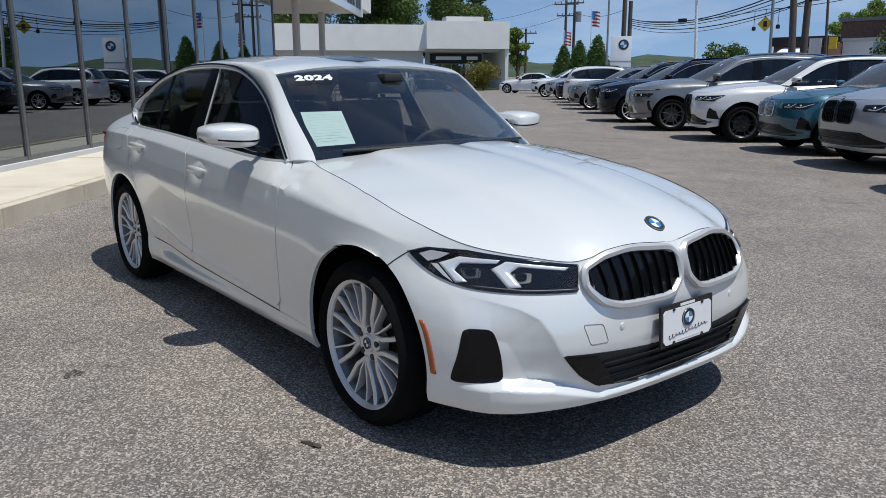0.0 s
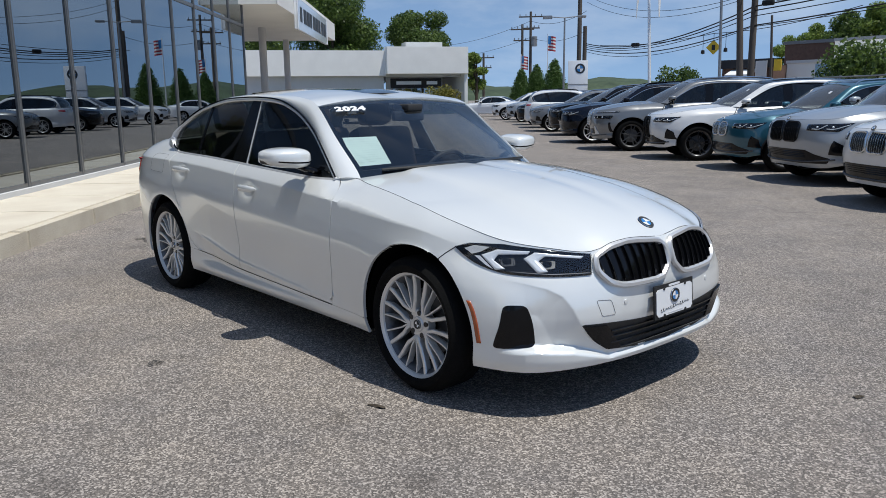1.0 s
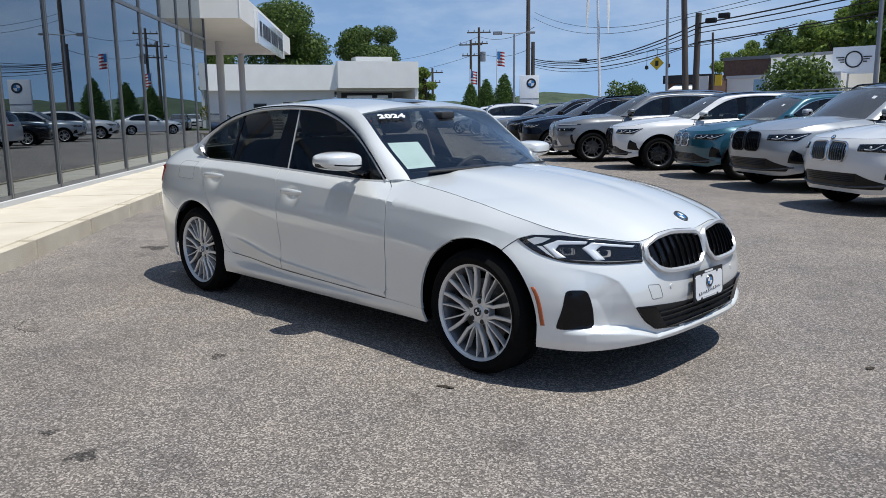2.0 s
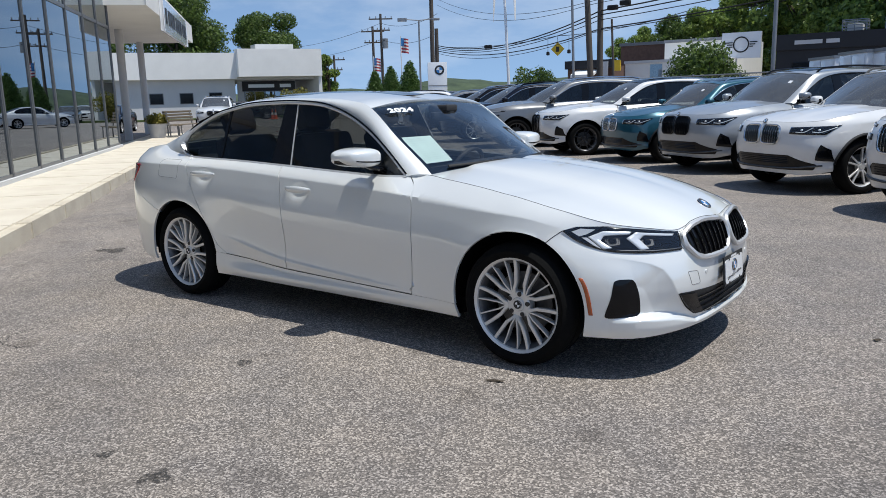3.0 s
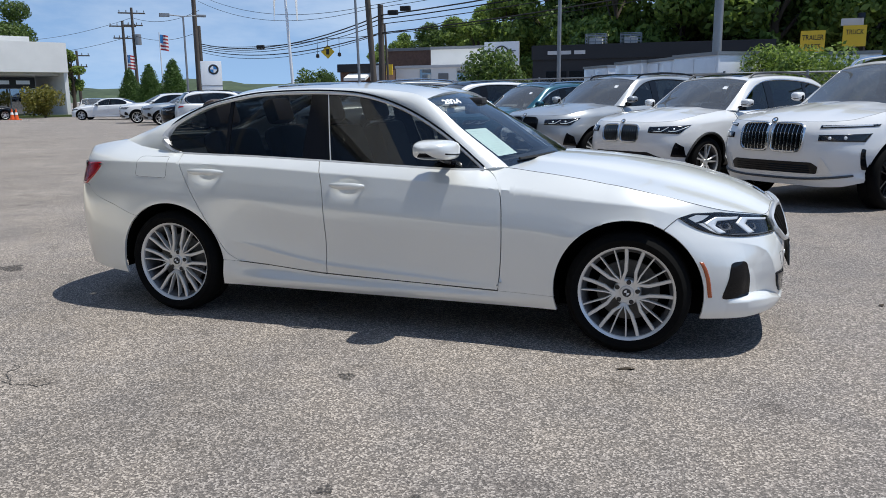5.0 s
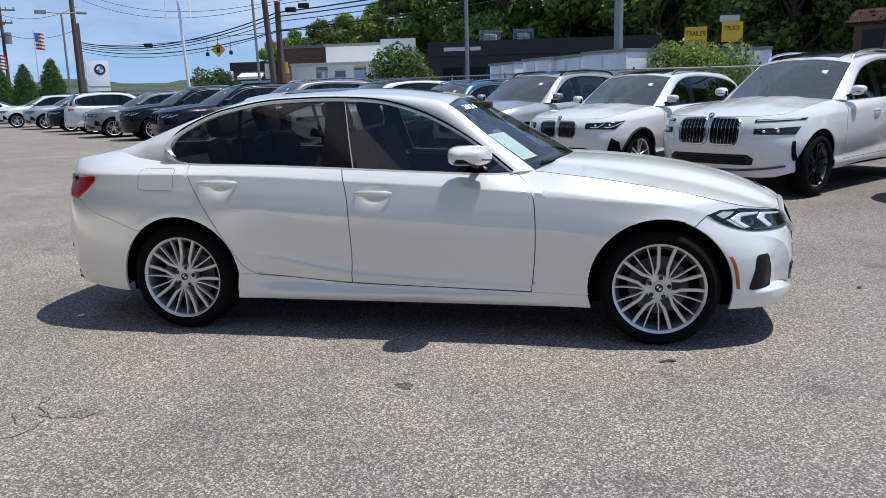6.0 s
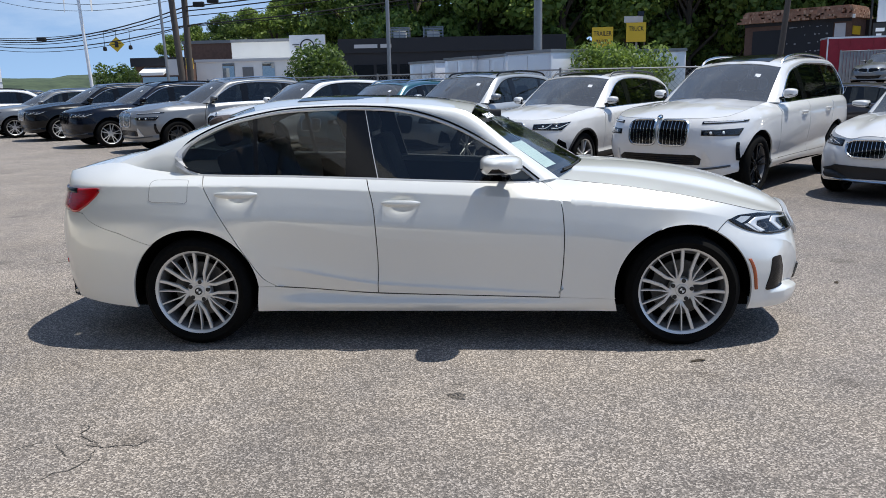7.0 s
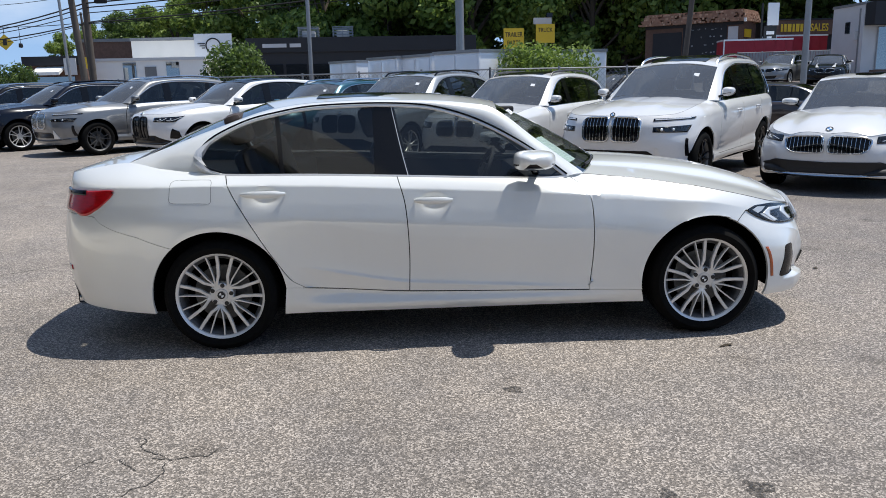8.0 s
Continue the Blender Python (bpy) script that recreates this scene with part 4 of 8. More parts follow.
    # trunk lid
    end = sh.x2 - sh.SPAN
    ss = np.linspace(d["rail_end_s"], end, 40)
    kk = int(40 * 0.5)
    edge = sh.P(ss, sh.top(ss), -1)
    side_l, back_l = edge[:kk + 1], edge[kk:]
    mx = np.linspace(d["rear_foot_x"], edge[-1][0], 40)
    mz = cm[2] + (edge[-1][2] - cm[2]) * ((mx - mx[0]) / (mx[-1] - mx[0]))**2.0
    mid_t = np.stack([mx, mx * 0, mz], -1)
    g = full(side_l, mid_t, bow(side_l[0], cm), back_l, q(30), q(20))
    v, f = sheet(g, -grid_normals(g), 0.015, flip=True)
    piece("trunk_lid", v, f, paint_mat, body)
    # underbody, cabin
    bm = boxes((rx - 0.5, fx + 0.45, -0.62, 0.62, zs - 0.03, zs + 0.10), (rx + rr - 0.02, fx - fr + 0.02, -0.815, 0.815, zs + 0.015, zs + 0.10), (rx + rr, fx - fr, -float(sh.wide(0)) + 0.030, float(sh.wide(0)) - 0.030, zs + 0.012, zs + 0.040), (d["tail_x"] + 0.12, rx, -0.6, 0.6, zs + 0.04, zs + 0.3), (fx, d["nose_x"] - 0.30, -0.52, 0.52, zs + 0.02, zs + 0.30))
    part("underbody", bm, DARK, body, smooth=False)
    if opt.get("cabin", True):
        zf = zs + 0.12
        fl_z = d["belt_z"]
        bm = boxes((d["cowl_x"] - 0.52, d["cowl_x"] + 0.02, -0.68, 0.68, fl_z - 0.30, fl_z - 0.03), bevel=0.03)
        part("dashboard", bm, CABIN, body)
        bm = boxes((d["rear_foot_x"] + 0.02, rx + 0.15, -0.66, 0.66, fl_z - 0.10, fl_z + 0.02))
        part("parcel_shelf", bm, CABIN, body)
        for yy in (-0.37, 0.37):
            seat(body, -0.28, yy, zf + 0.18, opt.get("seat", LEATHER), 0.60 if det else 0.55)
            seat(body, -1.10, yy, zf + 0.20, opt.get("seat", LEATHER), 0.55)
        ring = [(0.185 * math.cos(t), 0.185 * math.sin(t), 0) for t in np.linspace(0, 2 * math.pi, 29)]
        m = Matrix.Translation((d["cowl_x"] - 0.70, 0.37, fl_z - 0.10)) @ Matrix.Rotation(radians(-65), 4, 'Y')
        sw = merged(tube(ring, 0.015, 8, False), box_lot(-0.02, 0.02, -0.18, 0.18, -0.01, 0.01), box_lot(-0.07, 0.07, -0.08, 0.08, -0.03, 0.012), box_lot(-0.18, 0, -0.02, 0.02, -0.01, 0.01))
        piece("steering_wheel", *turned(sw, m), CABIN, body)
    # wheels
    for hx, hz, r in sh.hubs:
        for sg in (-1, 1):
            wy = sg * (float(sh.wide(hx)) - opt.get("wheel_in", 0.125))
            wheel(body, hx, wy, opt["r_tyre"], sg, opt["r_tyre"], opt["r_rim"], 0.225, opt.get("rim", ALLOY), opt.get("pairs", 10), opt.get("spread", 7.0), det, det)


def overlay(sh, name, mat, parent, sg, quad, nu=20, nv=10, off=0.005, thick=0.012, label="", sharp=None):
    """A piece that lies on the skin between four lines of (s, z), a little proud of it."""
    return skin(sh, name, mat, parent, sg, *quad, nu=nu, nv=nv, off=off, thick=thick, label=label, sharp=sharp)


def loop_tube(sh, name, mat, parent, sg, yz, r, off=0.006, flat=1.0, n=60, label="", closed=True, by_s=False):
    pts = list(yz) + ([yz[0]] if closed else [])
    pts = even_line(smooth_line(pts, 200) if len(pts) > 20 else pts, n)
    s = pts[:, 0] if by_s else sh.s_of_y(pts[:, 0], pts[:, 1])
    p = sh.P(s, pts[:, 1], sg, off)
    return piece(name, *tube(p, r, 6, True, flat, up=(1, 0, 0)), mat, parent, label)


def rounded(pts, r=0.25, n=6):
    """A polygon with its corners cut round (r: share of the edge)."""
    out = []
    k = len(pts)
    for i in range(k):
        a, b, c = np.array(pts[i - 1], float), np.array(pts[i], float), np.array(pts[(i + 1) % k], float)
        p, s_ = b + (a - b) * r, b + (c - b) * r
        for t in np.linspace(0, 1, n):
            out.append(tuple((1 - t)**2 * p + 2 * t * (1 - t) * b + t**2 * s_))
    return out


def fan_on_skin(sh, name, mat, parent, sg, outline, off, thick=0.01, by_s=False, label="", rings=9):
    """A filled outline of (y, z) or (s, z) laid on the skin."""
    pts = even_line(list(outline) + [outline[0]], 65)[:-1]
    c = pts.mean(0)
    k = len(pts)
    allp = [c[None]]
    for j in range(1, rings + 1):
        allp.append(c + (pts - c) * j / rings)
    a = np.vstack(allp + [pts])
    s = a[:, 0] if by_s else sh.s_of_y(a[:, 0], a[:, 1])
    offs = np.full(len(a), float(off))
    offs[-k:] = off - thick
    v = sh.P(s, a[:, 1], sg, offs)
    f = [(0, 1 + i, 1 + (i + 1) % k) for i in range(k)]
    for j in range(rings):
        o = 1 + j * k
        f += [(o + i, o + k + i, o + k + (i + 1) % k, o + (i + 1) % k) for i in range(k)]
    area = sum(pts[i][0] * pts[(i + 1) % k][1] - pts[(i + 1) % k][0] * pts[i][1] for i in range(k))
    if (area < 0) != (sg > 0) if by_s else (area > 0) != (sg > 0):
        f = [q[::-1] for q in f]
    return piece(name, list(v), f, mat, parent, label, sharp=40)

# ---- the white saloon ----
SEDAN = dict(
    x1=1.3, x2=-1.5, nose_x=2.24, tail_x=-2.46, sill=0.205, belt_z=0.96,
    dents=[(-1.135, 0.893, 0.070, 0.042, 0.022), (-0.178, 0.835, 0.070, 0.042, 0.022)], crisp=0.85, corner_trim=0.018, front_taper=0.046,
    pocket=([(0.38, 0.270), (0.43, 0.290), (0.502, 0.339), (0.567, 0.419), (0.598, 0.49), (0.626, 0.546), (0.67, 0.577), (0.73, 0.598), (0.798, 0.618), (0.9, 0.63)],
            [(0.38, 0.262), (0.41, 0.258), (0.50, 0.285), (0.59, 0.307), (0.73, 0.318), (0.84, 0.306), (0.9, 0.30)]),
    nose=[(0.10, 2.10), (0.17, 2.165), (0.22, 2.205), (0.27, 2.220), (0.33, 2.218), (0.45, 2.235), (0.56, 2.23), (0.65, 2.21), (0.71, 2.185), (0.74, 2.165), (0.9, 2.0), (1.1, 1.9)],
    tail=[(0.10, -2.36), (0.25, -2.41), (0.40, -2.455), (0.60, -2.465), (0.80, -2.44), (0.92, -2.41), (0.985, -2.40), (1.1, -2.36)],
    pf=[(0.1, 3.2), (0.3, 3.3), (0.48, 3.1), (0.6, 2.7), (0.72, 2.35), (1.1, 2.3)], pr=[(0.1, 3.2), (0.6, 3.2), (1.1, 3.0)],
    wide=[(-2.7, 0.885), (-2.1, 0.89), (-1.5, 0.905), (-0.9, 0.896), (0.0, 0.894), (0.8, 0.897), (1.35, 0.912), (1.7, 0.918), (2.5, 0.918)],
    crease=[(-2.7, 0.93), (-2.2, 0.955), (-1.6, 0.965), (-1.04, 0.955), (-0.21, 0.913), (0.31, 0.884), (0.755, 0.853), (1.07, 0.822), (1.4, 0.79), (1.7, 0.72), (2.0, 0.70), (2.5, 0.69)],
    prof=[(-0.3, -0.10), (0.0, -0.032), (0.04, -0.015), (0.08, -0.009), (0.12, -0.012), (0.16, -0.013), (0.25, -0.010), (0.40, -0.004), (0.54, -0.001), (0.66, 0.0), (0.8, -0.009), (0.93, -0.024), (1.0, -0.033)],
    fold=[(-1.3, 0.50), (-0.95, 0.485), (-0.82, 0.461), (-0.65, 0.425), (-0.46, 0.391), (-0.338, 0.374), (-0.085, 0.356), (0.237, 0.336), (0.75, 0.31), (1.3, 0.30)],
    plain=[(-0.3, -0.10), (0.0, -0.034), (0.10, -0.016), (0.25, -0.010), (0.5, -0.003), (0.66, 0.0), (0.8, -0.009), (0.93, -0.024), (1.0, -0.033)],
    top=[(-2.7, 1.015), (-2.3, 1.03), (-2.05, 1.058), (-1.793, 1.083), (-1.6, 1.05), (-1.39, 1.016), (-0.88, 1.004), (-0.41, 0.986), (0.11, 0.963), (0.55, 0.948), (0.7, 0.958), (0.9, 0.943),
         (1.3, 0.889), (1.586, 0.826), (1.848, 0.760), (2.0, 0.736), (2.146, 0.716), (2.20, 0.724), (2.27, 0.744), (2.36, 0.752), (2.5, 0.738)],
    ytop=[(-2.7, 0.86), (-2.3, 0.83), (-2.05, 0.72), (-1.793, 0.645), (-1.6, 0.71), (-1.39, 0.79), (-0.9, 0.805), (0.0, 0.806), (0.45, 0.795), (0.58, 0.76), (0.7, 0.69), (0.9, 0.735), (1.3, 0.775), (1.586, 0.83), (1.848, 0.89), (2.15, 0.90), (2.5, 0.90)],
    hubs=[(1.4255, 0.327, 0.388), (-1.4255, 0.327, 0.382)], arch=0.388,
    door_bottom=[(-1.2, 0.375), (-0.97, 0.362), (-0.33, 0.318), (0.75, 0.291), (1.2, 0.28)],
    g1=[(0.727, 0.29), (0.744, 0.48), (0.748, 0.648), (0.737, 0.811), (0.704, 0.892), (0.625, 0.95)],
    g2=[(-0.334, 0.316), (-0.328, 0.555), (-0.344, 0.821), (-0.386, 0.99)],
    g3=[(-0.93, 0.36), (-1.00, 0.40), (-1.04, 0.445), (-1.127, 0.576), (-1.216, 0.729), (-1.319, 0.914), (-1.36, 1.01)],
    bumper_angle=62.0, lamp_tip=(1.655, 0.742), lamp_low=[], hood_corner=1.848, hood_start=0.70,
    lip=[(1.62, 0.215), (1.75, 0.210), (1.95, 0.218), (2.11, 0.228), (2.27, 0.232), (2.5, 0.228)],
    rear_gap_angle=130.0, rear_gap=[(-2.7, 0.81), (-2.1, 0.81), (-1.91, 0.802), (-1.86, 0.765), (-1.79, 0.733), (-1.664, 0.690)], rear_low=0.235,
    hood_middle=[(0.80, 1.012), (0.95, 1.006), (1.2, 0.99), (1.57, 0.944), (1.87, 0.875), (2.08, 0.795), (2.17, 0.735)], cowl_x=0.93,
    dlo=[(0.612, 0.950), (0.445, 1.078), (0.273, 1.187), (0.109, 1.271), (-0.055, 1.330), (-0.22, 1.366), (-0.454, 1.381), (-0.689, 1.380), (-0.893, 1.370), (-1.065, 1.343), (-1.239, 1.302), (-1.419, 1.222),
         (-1.494, 1.160), (-1.525, 1.100), (-1.47, 1.045), (-1.39, 1.016)], dlo_tip=12,
    rail=[(0.735, 0.672, 0.958), (0.665, 0.655, 1.01), (0.45, 0.63, 1.165), (0.215, 0.595, 1.342), (0.02, 0.57, 1.388), (-0.30, 0.555, 1.412), (-0.70, 0.545, 1.414), (-1.10, 0.545, 1.378), (-1.50, 0.565, 1.25)],
    rail_end_s=-1.793, rail_ws=3, rail_rw=7,
    glass_y=[(0.93, 0.80), (1.02, 0.775), (1.2, 0.70), (1.4, 0.605)],
    pillars=[-1.06, -0.42], pane_names=["quarter_window", "rear_window", "front_window"],
    uprights=[(-1.052, -1.028, -1.088, -1.064, 0.001, "window_divider", GLOSS_BLACK), (-0.514, -0.326, -0.520, -0.416, 0.001, "door_pillar", GLOSS_BLACK), (-0.324, -0.319, -0.414, -0.410, 0.003, "frame_edge", SATIN)],
    roof_middle=[(-1.3, 1.388), (-1.07, 1.424), (-0.88, 1.440), (-0.6, 1.446), (-0.3, 1.440), (-0.08, 1.424), (0.25, 1.378)], roof_front_x=0.24, roof_rear_x=-1.22,
    sunroof=(-0.86, 0.06), screen_foot_x=0.98, screen_foot_z=0.985, rear_foot_x=-1.97, rear_foot_z=1.108,
)
sedan_shape = Shape(SEDAN)


def kidney(sh, parent, sg, outline, bars, frame_mat, bar_mat, frame_r=0.012, off=0.006, square=1.0, name="grille"):
    """One half of a double grille: black opening, upright bars, bright frame."""
    rim = rounded(outline, 0.28, 5)
    back = fan_on_skin(sh, name, GLOSS_BLACK, parent, sg, rim, off, 0.012)
    ys = [p[0] for p in rim]
    poly = np.array(rim + rim[:1])
    for y in np.linspace(min(ys) + 0.022, max(ys) - 0.022, bars):
        zs = []
        for (y0, z0), (y1, z1) in zip(poly[:-1], poly[1:]):
            if (y0 - y) * (y1 - y) <= 0 and y0 != y1:
                zs.append(z0 + (z1 - z0) * (y - y0) / (y1 - y0))
        if len(zs) < 2:
            continue
        z = np.linspace(min(zs) + 0.012, max(zs) - 0.012, 6)
        p = sh.P(sh.s_of_y(np.full(6, y), z), z, sg, off + 0.002)
        piece("grille_bar", *tube(p, 0.0046, 6, True, 2.6, up=(1, 0, 0)), bar_mat, back)
    loop_tube(sh, "grille_frame", frame_mat, parent, sg, rim, frame_r, off + 0.006, 1.0, 70, "bright grille frame" if frame_mat in (CHROME, SATIN) else "")


def head_lamp(sh, parent, sg, bottom, top, left, right, eyes=(), strips=(), name="headlight", nu=30, nv=12):
    """Black housing on the skin with bright light guides and a clear cover."""
    lamp = overlay(sh, name, GLOSS_BLACK, parent, sg, (bottom, top, left, right), nu, nv, 0.006, 0.02)
    for r, ln in strips:
        p = np.array(smooth_line(ln, 24))
        piece("light_guide", *tube(sh.P(p[:, 0], p[:, 1], sg, 0.006), r, 6, True, 1.0, up=(1, 0, 0)), BRIGHT, lamp)
    for s_, z_, r in eyes:
        c = sh.P(s_, z_, sg, 0.004)
        n = (sh.P(s_, z_, sg, 0.02) - c)
        m = Matrix.Translation(c) @ Vector(n).to_track_quat('Z', 'Y').to_matrix().to_4x4()
        piece("lens", *turned(lathe([(0, 0.010), (r * 0.6, 0.008), (r * 0.9, 0.003), (r, -0.004)], 20, 'z'), m), BRIGHT, lamp)
    cover = overlay(sh, "lamp_cover", LAMP_GLASS, lamp, sg, (bottom, top, left, right), nu, nv, 0.016, 0.012)
    cover.visible_shadow = False
    return lamp


def door_handle(sh, parent, sg, x, z, mat, length=0.21, cupped=True):
    cup = [(x + 0.075 * math.cos(t), z - 0.012 + 0.030 * math.sin(t)) for t in np.linspace(0, 2 * math.pi, 20, endpoint=False)]
    t = np.linspace(-1, 1, 15)
    pts = sh.P(x + t * length / 2, z + 0 * t, sg, 0.026 - 0.023 * np.abs(t)**3)
    if not cupped:
        # the grip bridges the hollow behind it
        a, b = pts[0], pts[-1]
        pts = a + (b - a) * ((t + 1) / 2)[:, None] + np.array([0, sg * 0.024, 0]) * (1 - np.abs(t)**3)[:, None]
    r = [0.004 + (0.0065 if cupped else 0.0085) * (1 - abs(k)**3) for k in t]
    h = piece("door_handle", *tube(pts, r, 10, True, 1.65), mat, parent)
    # shallow hollow behind the grip
    if cupped:
        fan_on_skin(sh, "handle_cup", mat, h, sg, cup, 0.003, 0.004, True)


def wing_mirror(parent, sg, x, y, z, mat, size=1.0, tall=1.0):
    """Painted cap over a black lower shell on a stalk, glass at the back."""
    lots = []
    nu, nv = 44, 18
    grid = []
    for j in range(nv + 1):
        v = j / nv
        row = []
        for i in range(nu):
            a = 2 * math.pi * i / nu
            ce, se = math.copysign(abs(math.cos(a))**0.6, math.cos(a)), math.copysign(abs(math.sin(a))**0.6, math.sin(a))
            w = math.sin(math.pi * min(max(v, 0.001), 0.999))**0.22
            taper = 1 - 0.25 * v
            row.append((x + size * (0.106 * ce * w * taper - 0.02 * v + (0.05 * ce if ce > 0 else 0) * w), y - size * v * 0.255 / tall**0.5, z + size * tall * (0.064 * se * w * (1 - 0.25 * v) + 0.010 * v)))
        grid.append(row)
    verts = [p for r in grid for p in r]
    up, dn = [], []
    for j in range(nv):
        for i in range(nu):
            q = (j * nu + i, j * nu + (i + 1) % nu, (j + 1) * nu + (i + 1) % nu, (j + 1) * nu + i)
            low = -math.sin(2 * math.pi * (i + 0.5) / nu)
            (dn if low > 0.92 or (0.18 < low < 0.30 and j < nv - 3) else up).append(q)
    up.append(tuple(nv * nu + i for i in range(nu)))
    dn.append(tuple(i for i in range(nu))[::-1])
    m = thing("wing_mirror", "", "")
    m.parent = parent
    piece("mirror_cap", *mirror_lot((verts, up), sg), mat, m)
    piece("mirror_shell", *mirror_lot(([(p[0], p[1], p[2]) for p in verts], dn), sg), GLOSS_BLACK, m, "black lower mirror shell")
    piece("mirror_stalk", *mirror_lot(tube([(x + 0.055 * size, y + 0.07 * size, z - 0.085 * size), (x + 0.03 * size, y - 0.02, z - 0.06 * size), (x + 0.01, y - 0.07 * size, z - 0.04 * size)], [0.024, 0.022, 0.018], 8, True, 0.7), sg), GLOSS_BLACK, m)
    gv = [(x - 0.078 * size, y - 0.03 * size, z - 0.04 * size), (x - 0.080 * size, y - 0.20 * size, z - 0.03 * size), (x - 0.080 * size, y - 0.20 * size, z + 0.045 * size), (x - 0.078 * size, y - 0.03 * size, z + 0.05 * size)]
    piece("mirror_glass", *mirror_lot((gv, [(0, 1, 2, 3)]), sg), CHROME, m)


def plate(parent, m, writing=True):
    """A dealer's plate in a dark frame, in the plane of m (x across, y up, z out)."""
    fr = piece("number_plate", *turned(merged(box_lot(-0.162, 0.162, -0.088, 0.088, -0.006, 0.002)), m), MATT_BLACK, parent, "white dealer plate in a black frame", smooth=False)
    pv = [(-0.135, -0.078), (0.135, -0.078), (0.150, -0.06), (0.150, 0.055), (0.135, 0.068), (-0.135, 0.068), (-0.150, 0.055), (-0.150, -0.06)]
    v = [(x, y, 0.005) for x, y in pv] + [(x, y, 0.0) for x, y in pv]
    f = [tuple(range(8))] + [(i, i + 8, (i + 1) % 8 + 8, (i + 1) % 8) for i in range(8)]
    piece("plate_face", *turned((v, f), m), WHITE_ENAMEL, fr, smooth=False)
    piece("print_bar", *turned(box_lot(-0.045, 0.045, 0.072, 0.083, 0.002, 0.004), m), WHITE_ENAMEL, fr, smooth=False)
    # looped script drawn as a plain wave
    k = np.linspace(0, 1, 200)
    pts = [(-0.122 + 0.24 * t + 0.006 * math.sin(t * 75 + 1.2), -0.046 + 0.018 * t + 0.009 * math.sin(t * 75) * (0.65 + 0.35 * math.sin(t * 19)), 0.0065) for t in k]
    piece("print_bar", *turned(tube(pts, 0.0012, 4), m), BLACK_INK, fr)
    piece("print_bar", *turned(box_lot(-0.06, 0.07, -0.071, -0.065, 0.004, 0.006), m), STUCCO_GREY, fr, smooth=False)
    for sx in (-1, 1):
        for sy in (-1, 1):
            piece("plate_screw", *turned(turned(lathe([(0, 0.004), (0.007, 0.003), (0.008, 0.0)], 10, 'z'), Matrix.Translation((sx * 0.088, sy * 0.070 - 0.004, 0.005))), m), BLACK_INK, fr)
    roundel(fr, m @ Matrix.Translation((0.0, 0.018, 0.007)), 0.038, "plate_badge")


def groove(sh, parent, sg, pts, r=0.0022, by_x=True, name="panel_gap", off=0.0004):
    p = np.array(even_line(smooth_line(sh.at_x(*pts) if by_x else pts, 60), 40))
    piece(name, *tube(sh.P(p[:, 0], p[:, 1], sg, off), r, 5, True), BLACK_INK, parent)


sedan = thing("white_saloon_car", "pearl white four-door saloon car parked on asphalt", "car")
build_car(sedan_shape, sedan, PEARL, dict(r_tyre=0.327, r_rim=0.252, rim=ALLOY, pairs=5, spread=-1, trim=SATIN))


